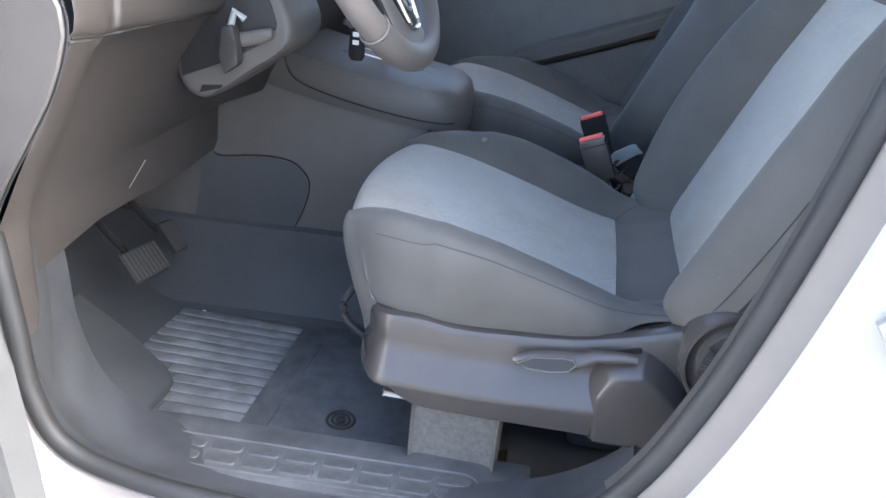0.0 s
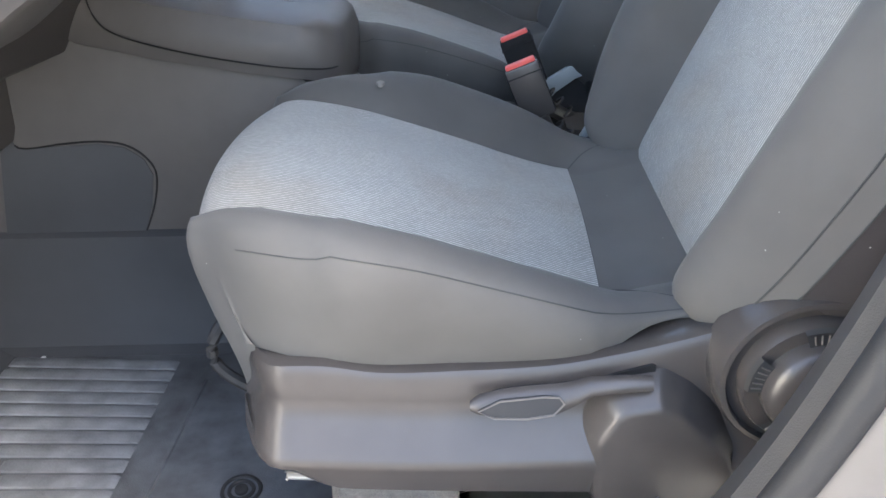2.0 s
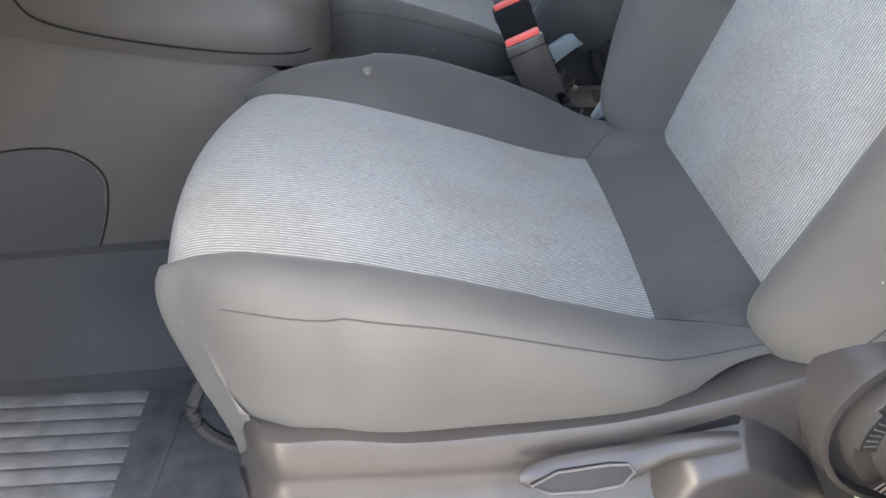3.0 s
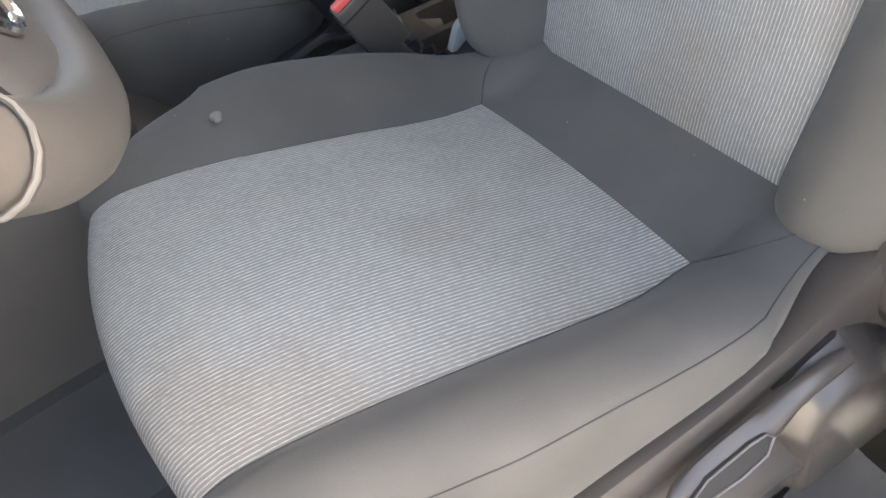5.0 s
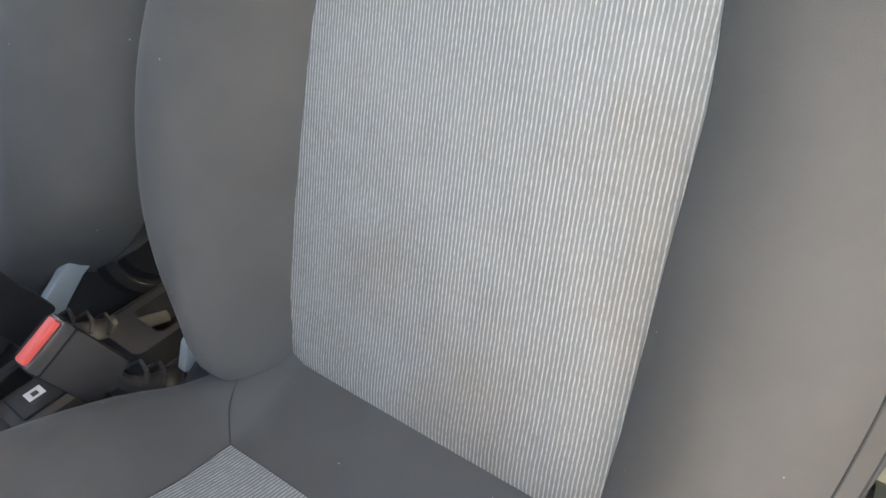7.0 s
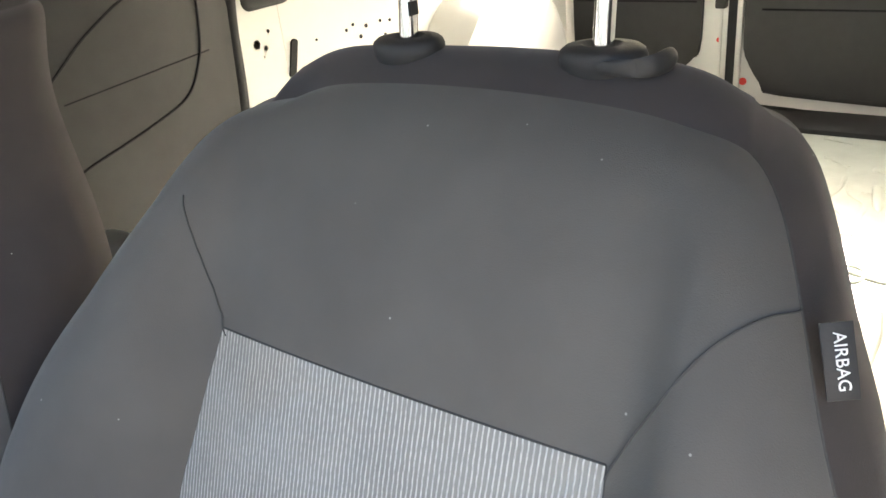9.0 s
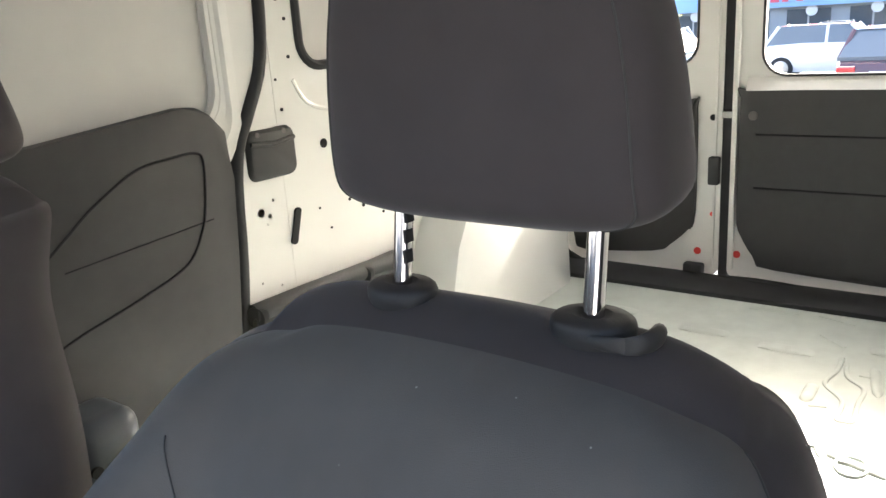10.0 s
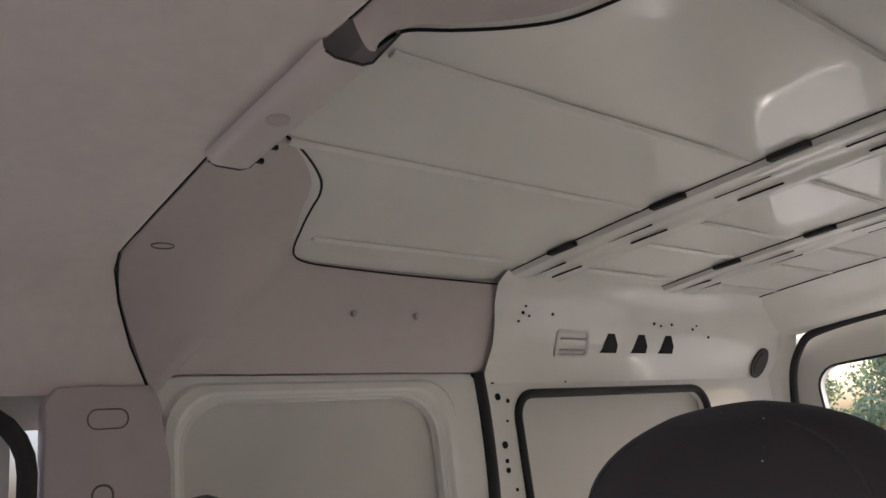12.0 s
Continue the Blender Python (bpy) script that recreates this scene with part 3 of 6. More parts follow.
        for j in range(m):
            a = 2 * math.pi * j / m
            cx, cy = math.cos(a), math.sin(a)
            px = math.copysign(abs(cx) ** (0.60 + 0.4 * tq * tq), cx)
            py = math.copysign(abs(cy) ** (0.48 + 0.5 * tq * tq), cy)
            ring_k.append(Vector(((xf + xb) / 2 - px * (xb - xf) / 2, yh + py * w, z + 0.010 * (px * -0.5))))
        rings.append(ring_k)
    loft(rings, True, hr)
    for _ in range(7):
        bmesh.ops.smooth_vert(hr, verts=hr.verts[:], factor=0.5, use_axis_x=True, use_axis_y=True, use_axis_z=True)
    skin_pts = [v_.co.copy() for v_ in hr.verts]
    headrest = part("headrest", hr, FABRIC_BLACK, seat, "black cloth headrest")
    for sy in (-1, 1):
        j = min(range(64), key=lambda j_: abs(2 * math.pi * j_ / 64 - math.pi * (0.28 if sy > 0 else 1.72)))
        line = [skin_pts[k * 64 + j] for k in range(1, 45)]
        part("seam", tube([p + Vector((-0.0004, sy * 0.0004, 0)) for p in line], 0.0007, 5, up=(1, 0, 0)), THREAD, headrest)
    for sy in (-0.070, 0.066):
        post = part("post", tube([(0.794, yc + sy, 0.85), (0.799, yc + sy, 0.888), (0.812, yc + sy, 0.97)], 0.0062, 14), CHROME, headrest, "chromed headrest post")
        if sy > 0:
            for kz in (0.908, 0.921, 0.934):
                part("notch", block(0.7955 + (kz - 0.9) * 0.16, 0.8035 + (kz - 0.9) * 0.16, yc + sy - 0.0066, yc + sy - 0.0046, kz, kz + 0.0085, 0.0), BLACK, post)
        sock = bmesh.new()
        rs = []
        for rr, zz in ((0.022, 0.875), (0.0240, 0.883), (0.0252, 0.8855), (0.0252, 0.8900), (0.0242, 0.8925), (0.0215, 0.8945), (0.012, 0.8955), (0.0085, 0.8935)):
            rs.append([Vector((0.799 + rr * 0.82 * math.cos(a), yc + sy + rr * math.sin(a), zz)) for a in (2 * math.pi * j / 24 for j in range(24))])
        loft(rs, True, sock)
        sock = part("guide", sock, RUBBER, seat, "black plastic headrest guide")
        if sy * s > 0:
            tab = [(0.779, 0.010, 0.0035), (0.778, 0.018, 0.0045), (0.779, 0.027, 0.0050), (0.783, 0.033, 0.0058), (0.790, 0.0365, 0.0064), (0.798, 0.0375, 0.0066), (0.805, 0.036, 0.0055), (0.809, 0.034, 0.0030)]
            btn = loft([[Vector((x + 0.0032 * math.cos(a) * 0.5, yc + sy + s * (dy + 0.0040 * math.cos(a)), 0.8865 + 0.0012 * (h_ / 0.004) + h_ * math.sin(a))) for a in (2 * math.pi * j / 12 for j in range(12))] for x, dy, h_ in tab])
            part("button", btn, RUBBER, sock)

    # lever cover along the frame, on the side of the door
    prof = []
    n = 40
    for i in range(n):
        q = i / (n - 1)
        x = 0.104 + 0.44 * q
        nose = max(0.0, 1 - q / 0.10) ** 2
        zt = lerp(x, [(0.10, 0.324), (0.13, 0.338), (0.18, 0.342), (0.23, 0.337), (0.30, 0.342), (0.37, 0.350), (0.42, 0.362), (0.47, 0.378), (0.51, 0.392), (0.55, 0.400)])
        zm = lerp(x, [(0.10, 0.296), (0.25, 0.298), (0.45, 0.310), (0.55, 0.312)])
        zb = lerp(x, [(0.10, 0.280), (0.125, 0.262), (0.16, 0.238), (0.20, 0.222), (0.45, 0.230), (0.55, 0.235)])
        o = -0.055 * nose
        rowp = []
        for dy, z in ((0.185, zt - 0.004), (0.225, zt - 0.004), (0.240, zt + 0.001), (0.249, zt - 0.001), (0.254, zt - 0.009), (0.2525, zm + 0.012), (0.254, zm + 0.002), (0.259, zm - 0.006),
                      (0.268, zm - 0.021), (0.2765, zm - 0.032), (0.2795, zm - 0.037), (0.279, zm - 0.043), (0.272, zb + 0.005), (0.262, zb), (0.205, zb + 0.004)):
            rowp.append(Vector((x, yc + s * (dy + o - 0.022), z - 0.011)))
        prof.append(rowp)
    part("frame_cover", sheet(prof), PLASTIC, seat, "moulded dark plastic seat frame cover")
    # lever
    lev = []
    for x, z, hh, ww in ((0.306, 0.3105, 0.003, 0.004), (0.313, 0.312, 0.007, 0.007), (0.33, 0.3145, 0.010, 0.009), (0.352, 0.317, 0.0115, 0.010), (0.374, 0.320, 0.0115, 0.010),
                         (0.388, 0.326, 0.009, 0.009), (0.402, 0.334, 0.007, 0.008), (0.430, 0.338, 0.006, 0.007), (0.45, 0.339, 0.005, 0.006)):
        lev.append([Vector((x, yc + s * (0.247 + 0.8 * ww * math.cos(a) - 0.45 * hh * math.sin(a)), z + hh * math.sin(a))) for a in (2 * math.pi * j / 12 for j in range(12))])
    lever = part("lever", loft(lev), PLASTIC, seat, "dark plastic height lever")
    inlay = [(0.313, 0.3115), (0.330, 0.3205), (0.364, 0.3260), (0.377, 0.3265), (0.381, 0.3220), (0.373, 0.3135), (0.352, 0.3090), (0.326, 0.3075)]
    mid_z = lambda a: 0.3115 + (a - 0.313) * 0.14
    face = [Vector((a, yc + s * (0.2556 - 0.45 * (b - mid_z(a))), b)) for a, b in inlay]
    part("lever_inlay", loft([[p - Vector((0, s * 0.006, 0)) for p in face], face]), RUBBER, lever)
    part("lever_edge", tube([p + Vector((0, s * 0.0004, 0)) for p in face], 0.0010, 6, True, up=(0, 1, 0)), PLASTIC_GREY, lever)
    part("slot", prism([(0.402, 0.3285), (0.425, 0.338), (0.451, 0.3475), (0.4545, 0.346), (0.4545, 0.338), (0.424, 0.3255)], 'y', min(yc + s * 0.222, yc + s * 0.2338), max(yc + s * 0.222, yc + s * 0.2338)), BLACK, seat)
    # angular housing at the rear of the cover
    hx = [(0.412, 0.226), (0.406, 0.296), (0.419, 0.326), (0.430, 0.334), (0.458, 0.340), (0.476, 0.330), (0.524, 0.286), (0.540, 0.232)]
    big = [Vector((a, yc + s * 0.226, b - 0.010)) for a, b in [(0.402, 0.218), (0.394, 0.300), (0.408, 0.336), (0.428, 0.350), (0.462, 0.358), (0.488, 0.342), (0.538, 0.294), (0.552, 0.222)]]
    mid = [Vector((a, yc + s * 0.250, b - 0.010)) for a, b in hx]
    inner = [Vector((0.464 + (a - 0.464) * 0.90, yc + s * 0.260, 0.255 + (b - 0.265) * 0.90)) for a, b in hx]
    hb = loft([big, mid, inner])
    bmesh.ops.bevel(hb, geom=hb.edges[:], offset=0.004, segments=2, affect='EDGES', profile=0.5)
    part("housing", hb, PLASTIC, seat)
    # recliner cover and knob
    ck = (0.565, yc + s * 0.252, 0.358)
    rs = []
    for rr, dy in ((0.072, -0.03), (0.072, 0.002), (0.069, 0.009), (0.065, 0.010), (0.063, 0.004), (0.058, 0.004)):
        rs.append([Vector((ck[0] + rr * math.cos(a), ck[1] + s * dy, ck[2] + rr * math.sin(a))) for a in (2 * math.pi * j / 40 for j in range(40))])
    part("recliner_cover", loft(rs), PLASTIC, seat)
    rs = []
    for rr, dy in ((0.056, 0.002), (0.0555, 0.012), (0.053, 0.017), (0.048, 0.0175), (0.0425, 0.017), (0.0415, 0.027), (0.038, 0.033), (0.028, 0.037), (0.010, 0.038)):
        rs.append([Vector((ck[0] + rr * math.cos(a), ck[1] + s * dy, ck[2] + rr * math.sin(a))) for a in (2 * math.pi * j / 48 for j in range(48))])
    knob = part("recliner_knob", loft(rs), PLASTIC, seat, "round dark plastic recliner knob")
    for a0 in (20, 95, 168, 242, 312):
        arc = [radians(a0 - 17 + 34 * j / 6) for j in range(7)]
        rows_g = [[Vector((ck[0] + rr * math.cos(a), ck[1] + s * dy, ck[2] + rr * math.sin(a))) for a in arc] for rr, dy in ((0.0415, 0.0170), (0.042, 0.0225), (0.0515, 0.0205), (0.0535, 0.0165))]
        part("grip", sheet(rows_g), RUBBER, knob)
        for j in range(1, 6):
            a = arc[j]
            part("rib", tube([(ck[0] + rr * math.cos(a), ck[1] + s * 0.0222, ck[2] + rr * math.sin(a)) for rr in (0.043, 0.0505)], 0.0007, 5), PLASTIC_GREY, knob)
    iy = yc - s * 0.235
    hp = [(0.446, 0.362), (0.458, 0.385), (0.490, 0.407), (0.520, 0.417), (0.545, 0.416), (0.535, 0.404), (0.500, 0.391), (0.478, 0.374), (0.468, 0.360)]
    part("hinge_plate", prism(hp, 'y', min(iy, iy - s * 0.012), max(iy, iy - s * 0.012), 0.002), PLASTIC_PALE, seat, "pale grey hinge cover")
    rs = [[Vector((0.597 + rr * math.cos(a), iy - s * dy, 0.388 + rr * math.sin(a))) for a in (2 * math.pi * j / 40 for j in range(40))]
          for rr, dy in ((0.080, -0.03), (0.080, 0.006), (0.074, 0.014), (0.064, 0.014), (0.060, 0.008), (0.056, 0.008), (0.052, 0.013), (0.02, 0.015))]
    part("recliner_cover", loft(rs), RUBBER, seat, "black round recliner cover")
    sc = [(0.30, 0.10), (0.30, 0.30), (0.36, 0.335), (0.43, 0.345), (0.47, 0.372), (0.53, 0.415), (0.60, 0.425), (0.66, 0.40), (0.68, 0.10)]
    part("side_cover", prism(sc, 'y', min(yc - s * 0.200, iy), max(yc - s * 0.200, iy), 0.004), RUBBER, seat, "black plastic side cover")
    # towing bar of the slide under the nose
    part("slide_bar", tube(curve([(0.17, yc - 0.145, 0.205), (0.095, yc - 0.145, 0.238), (0.062, yc - 0.143, 0.266), (0.066, yc - 0.138, 0.300), (0.088, yc - 0.10, 0.312), (0.09, yc, 0.312), (0.088, yc + 0.10, 0.312), (0.066, yc + 0.138, 0.300), (0.062, yc + 0.143, 0.266), (0.095, yc + 0.145, 0.238), (0.17, yc + 0.145, 0.205)], 50), 0.006, 8), RUBBER, seat, "bent black steel slide bar")
    # carpeted plinth and rails
    part("plinth", block(0.182, 0.300, yc + s * 0.08, yc + s * 0.205, 0.03, 0.200, 0.014), CARPET, seat, "grey carpeted seat plinth")
    part("plinth", block(0.40, 0.58, min(yc + s * 0.03, yc - s * 0.19), max(yc + s * 0.03, yc - s * 0.19), 0.03, 0.20, 0.012), FLOOR_DARK, seat)
    for sy in (-0.18, 0.18):
        part("rail", block(0.15, 0.60, yc + sy - 0.016, yc + sy + 0.016, 0.196, 0.214, 0.003), STEEL, seat)
    part("bolt", block(0.148, 0.190, yc + s * 0.232, yc + s * 0.24, 0.216, 0.224, 0.002), STEEL, seat)
    seat.location.x += slide
    return seat, brow, nb, ni


driver_seat, brow, nb, ni = build_seat(-0.36, -1, "charcoal and ribbed grey cloth driver's seat with headrest", "front seats")
build_seat(0.302, 1, "charcoal and ribbed grey cloth passenger seat with headrest", "front seats", 0.062, -0.042)

# bit of dried fluff on the roll of the driver's cushion
fl = loft([[Vector((0.1946 + r * math.cos(a) * (1 + 0.25 * math.sin(3 * a)), -0.2043 + 0.8 * r * math.sin(a), 0.4553 + dz - 0.55 * 0.8 * r * math.sin(a) * -1)) for a in (2 * math.pi * k / 12 for k in range(12))] for r, dz in ((0.0050, -0.0030), (0.0040, -0.0004), (0.0018, 0.0001))])
part("fluff", fl, PALE_THREAD, driver_seat, "pale dried fluff")

# airbag tag sewn into the outer seam of the driver's backrest
zt = Vector((0.30, 0.26, 0.92)).normalized()
xt = Vector((0.45, -0.85, 0.0))
xt = (xt - zt * xt.dot(zt)).normalized()
yt = zt.cross(xt)
TAG = Matrix.Translation((0.686, -0.577, 0.800)) @ Matrix(((xt.x, yt.x, zt.x, 0), (xt.y, yt.y, zt.y, 0), (xt.z, yt.z, zt.z, 0), (0, 0, 0, 1)))
tag = part("tag", moved(block(-0.001, 0.012, -0.0008, 0.0008, -0.0160, 0.0160, 0.0004), TAG), RUBBER, driver_seat, "black woven safety tag")
txt = bpy.data.curves.new("lettering", 'FONT')
txt.body = "AIRBAG"
txt.size = 0.0070
txt.extrude = 0.0003
txt.align_x, txt.align_y = 'CENTER', 'CENTER'
tmp = new("lettering_source", txt)
bpy.context.view_layer.update()
me = bpy.data.meshes.new_from_object(tmp.evaluated_get(bpy.context.evaluated_depsgraph_get()))
bpy.data.objects.remove(tmp)
me.materials.clear()
me.materials.append(WHITE_INK)
me.transform(TAG @ Matrix.Translation((0.0058, -0.0014, 0)) @ Matrix(((0, 1, 0, 0), (0, 0, -1, 0), (-1, 0, 0, 0), (0, 0, 0, 1))))
let = new("lettering", me)
let.parent = tag
tagged(let, "white lettering AIRBAG")


# ---- ground and the shell of the van ----
SLOPE = -0.026


def ground_z(x):
    return -0.56 + SLOPE * x


gm = bmesh.new()
sheet([[Vector((x, y, ground_z(x))) for y in (-600, -60, -12, 0, 12, 60, 600)] for x in (-600, -60, -12, 0, 12, 40, 80, 600)], bm=gm)
tagged(part("ground", gm, ASPHALT, smooth=False), "worn grey paving of the car lot", "ground", kind="structure")

floor_bm = block(-0.80, 0.82, -0.70, 0.74, -0.02, 0.03, 0.0)
tagged(part("floor", floor_bm, FLOOR_DARK), "dark moulded cabin floor covering", "floor", kind="structure")

# painted cargo floor with pressed ribs
cf = bmesh.new()
block(0.80, 2.80, -0.72, 0.72, 0.15, 0.19, 0.0, bm=cf)
cargo_floor = tagged(part("cargo_floor", cf, FLOOR_PAINT), "pale painted steel cargo floor with pressed ribs", "floor", kind="structure")
random.seed(4)


def floor_rib(x, y, length, width, turn, high=0.007):
    bm = bmesh.new()
    rings = []
    for k in range(9):
        q = -1 + 2 * k / 8
        e = math.sqrt(max(0.0, 1 - abs(q) ** 6))
        rings.append([Vector((q * length / 2, math.cos(a) * width / 2 * (0.35 + 0.65 * e), math.sin(a) * high * (0.15 + 0.85 * e)))
                      for a in (math.pi * j / 8 for j in range(9))])
    loft(rings, True, bm)
    return part("floor_rib", moved(bm, Matrix.Translation((x, y, 0.1895)) @ pose(0, 0, 0, 0, 0, turn)), FLOOR_PAINT, cargo_floor)


for x, y, ln, wd, tn in ((1.48, -0.490, 0.64, 0.055, -2), (1.20, -0.25, 0.42, 0.045, 0), (1.20, 0.0, 0.42, 0.045, 0), (1.20, 0.25, 0.42, 0.045, 0),
                         (1.62, -0.62, 0.05, 0.16, 0), (1.86, -0.56, 0.10, 0.03, 60), (1.93, -0.43, 0.16, 0.022, 70), (1.86, -0.38, 0.07, 0.035, 0),
                         (1.98, -0.36, 0.13, 0.022, 20), (2.20, -0.30, 0.10, 0.03, 0), (2.32, -0.42, 0.16, 0.025, 10), (2.42, -0.2, 0.05, 0.14, 0),
                         (2.45, 0.02, 0.05, 0.14, 0), (2.1, -0.05, 0.11, 0.03, 20), (2.0, 0.15, 0.14, 0.03, 0), (2.28, 0.22, 0.13, 0.03, -20),
                         (2.5, 0.30, 0.05, 0.14, 0), (2.50, -0.45, 0.05, 0.14, 0), (1.75, 0.1, 0.3, 0.045, 0), (1.75, 0.35, 0.3, 0.045, 0)):
    floor_rib(x, y, ln, wd, tn)
# round drain cover pressed into the floor
ring = tube([Vector((1.917 + 0.036 * math.cos(a), -0.432 + 0.028 * math.sin(a), 0.1915)) for a in (2 * math.pi * k / 28 for k in range(28))], 0.004, 6, True)
plug = part("drain_cover", ring, FLOOR_PAINT, cargo_floor)
part("bar", tube([(1.925, -0.462, 0.192), (1.925, -0.405, 0.192)], 0.004, 6), FLOOR_PAINT, plug)
part("bar", tube([(1.953, -0.395, 0.192), (1.962, -0.340, 0.192)], 0.003, 6), FLOOR_PAINT, plug)
for pts in ([(2.426, -0.331), (2.344, -0.333), (2.261, -0.322), (2.188, -0.370), (2.102, -0.374), (2.095, -0.390), (2.103, -0.404), (2.19, -0.402), (2.268, -0.402), (2.320, -0.360), (2.40, -0.345)],
            [(2.136, -0.311), (2.146, -0.346)], [(2.672, -0.043), (2.681, -0.179)], [(2.691, -0.228), (2.663, -0.324)], [(2.555, -0.258), (2.493, -0.326)], [(2.342, -0.382), (2.339, -0.412)], [(1.944, -0.476), (1.95, -0.51)]):
    line = curve([(x, y, 0.1895) for x, y in pts], 8 * len(pts))
    part("floor_bead", tube(line, 0.006, 8, flat=0.6), FLOOR_PAINT, cargo_floor)
tagged(part("trim_rear_sill", block(2.72, 2.90, -0.70, 0.70, 0.14, 0.205, 0.006), RUBBER), "black rubber sill strip before the rear doors", "sill strip", kind="structure")

# right-hand side wall behind the sliding door
wall = tagged(part("wall_right", frame_plate(rounded(1.60, 2.84, 0.15, 1.335, 0.01), rounded(1.695, 2.46, 0.985, 1.290, 0.055), 'y', 0.692, 0.716), WHITE),
              "white painted steel side wall of the cargo space", "wall", kind="structure")
part("blank_panel", prism(rounded(1.66, 2.50, 0.95, 1.325, 0.05), 'y', 0.716, 0.722), WHITE_MATT, wall, "matt white blanking panel in the window opening")
part("window_seal", tube([(a, 0.6915, b) for a, b in rounded(1.690, 2.465, 0.980, 1.295, 0.058)], 0.011, 8, True, up=(0, 1, 0)), RUBBER, wall, "black rubber seal")
# pressed edge above the lower trim and a shallow swage
part("swage", tube(curve([(1.66, 0.694, 0.955), (1.70, 0.694, 0.90), (1.80, 0.694, 0.875), (1.95, 0.694, 0.88)], 14), 0.006, 8, up=(0, 1, 0)), WHITE, wall)


# Each hole is a black disc on the surface; its shade is only colour.
def hole_disc(x, z, r, parent, y=0.6915, n=14):
    part("hole_disc", disc((x, y, z), r, 0.003, 'y', n), BLACK, parent)


for x, z, r in ((1.735, 0.803, 0.011), (1.522, 0.684, 0.010), (1.545, 0.672, 0.006), (1.56, 0.705, 0.004), (1.536, 0.655, 0.003), (1.70, 0.655, 0.003),
                (1.60, 0.95, 0.004), (1.618, 0.895, 0.004), (1.637, 1.183, 0.008), (1.637, 1.148, 0.005), (1.637, 1.128, 0.006), (1.635, 1.290, 0.008),
                (1.624, 1.325, 0.006), (1.665, 1.280, 0.005), (1.655, 1.235, 0.003), (1.655, 1.085, 0.004), (1.655, 1.005, 0.004), (1.61, 0.96, 0.003),
                (1.82, 1.33, 0.004), (1.80, 1.332, 0.004), (1.87, 1.322, 0.003), (1.804, 0.654, 0.004), (1.829, 0.662, 0.004), (1.852, 0.629, 0.005),
                (1.876, 0.650, 0.005), (1.931, 0.651, 0.004), (1.969, 0.645, 0.004), (1.945, 0.614, 0.004), (1.926, 0.595, 0.004), (1.732, 0.600, 0.003), (1.555, 0.51, 0.004)):
    if x > 1.60:
        hole_disc(x, z, r, wall)
tagged(wall, kind="structure")
# strip of body between the door seal and the wall, with the swung edge of the opening
seal_path = [(1.592, 1.345), (1.597, 1.25), (1.594, 1.10), (1.576, 0.99), (1.530, 0.90), (1.492, 0.83), (1.474, 0.74), (1.463, 0.60), (1.440, 0.45), (1.410, 0.34), (1.37, 0.24), (1.33, 0.18)]
sp2 = curve([Vector((x, 0, z)) for x, z in seal_path], 40)
pillar_rows = [[Vector((p.x, 0.705, p.z)), Vector((p.x + 0.004, 0.694, p.z)), Vector((1.63, 0.6922, p.z))] for p in sp2]
pillar_c = tagged(part("wall_pillar", sheet(pillar_rows), WHITE), "white painted door pillar beside the sliding door", "wall", kind="structure")
for x, z, r in ((1.522, 0.684, 0.010), (1.545, 0.672, 0.006), (1.56, 0.705, 0.004), (1.536, 0.655, 0.003), (1.555, 0.51, 0.004), (1.618, 0.895, 0.004), (1.50, 0.53, 0.003)):
    hole_disc(x, z, r, pillar_c)
sl = [(1.619 + 0.011 * math.cos(a) + (0.010 if math.sin(a) > 0 else -0.010), 0.632 + 0.011 * math.sin(a) + (0.030 if math.sin(a) > 0 else -0.030)) for a in (2 * math.pi * k / 20 for k in range(20))]
part("slot", prism(sl, 'y', 0.6885, 0.6925), BLACK, wall)
tagged(part("trim_door_seal", tube([Vector((p.x - 0.010, 0.690, p.z)) for p in sp2], 0.015, 10, up=(0, 1, 0)), RUBBER), "black rubber seal of the sliding door", "door seal", kind="structure")
# dark plastic cover for the door catch
catch = bmesh.new()
oc = rounded(1.500, 1.640, 0.752, 0.862, 0.022)
cx, cz = 1.570, 0.807
loft([[Vector((a, 0.692, b)) for a, b in oc], [Vector((cx + (a - cx) * 0.96, 0.684, cz + (b - cz) * 0.95)) for a, b in oc], [Vector((cx + (a - cx) * 0.88, 0.679, cz + (b - cz) * 0.86)) for a, b in oc]], True, catch)
catch_t = thing("catch_cover", "dark plastic door catch cover on the white wall", "cover", (1.57, 0.69, 0.80))
part("shell", catch, TRIM_BLACK, catch_t)
part("ridge", tube([(1.508, 0.680, 0.835), (1.57, 0.676, 0.828), (1.632, 0.680, 0.835)], 0.006, 8), TRIM_BLACK, catch_t)
for x in (1.53, 1.605):
    part("stud", disc((x, 0.682, 0.852), 0.006, 0.006, 'y', 12), PLASTIC_GREY, catch_t)

# lower lining with a rolled top and clip mouths
lin = thing("side_lining", "dark grey plastic side lining with a rolled top edge", "lining", (1.7, 0.68, 0.19))
part("panel", prism(rounded(1.44, 1.965, 0.19, 0.485, 0.02), 'y', 0.655, 0.690, 0.004), TRIM_BLACK, lin)
part("roll", tube([(1.445, 0.668, 0.480), (1.60, 0.668, 0.478), (1.80, 0.668, 0.472), (1.955, 0.668, 0.466)], 0.022, 14, up=(0, 0, 1)), RUBBER, lin)
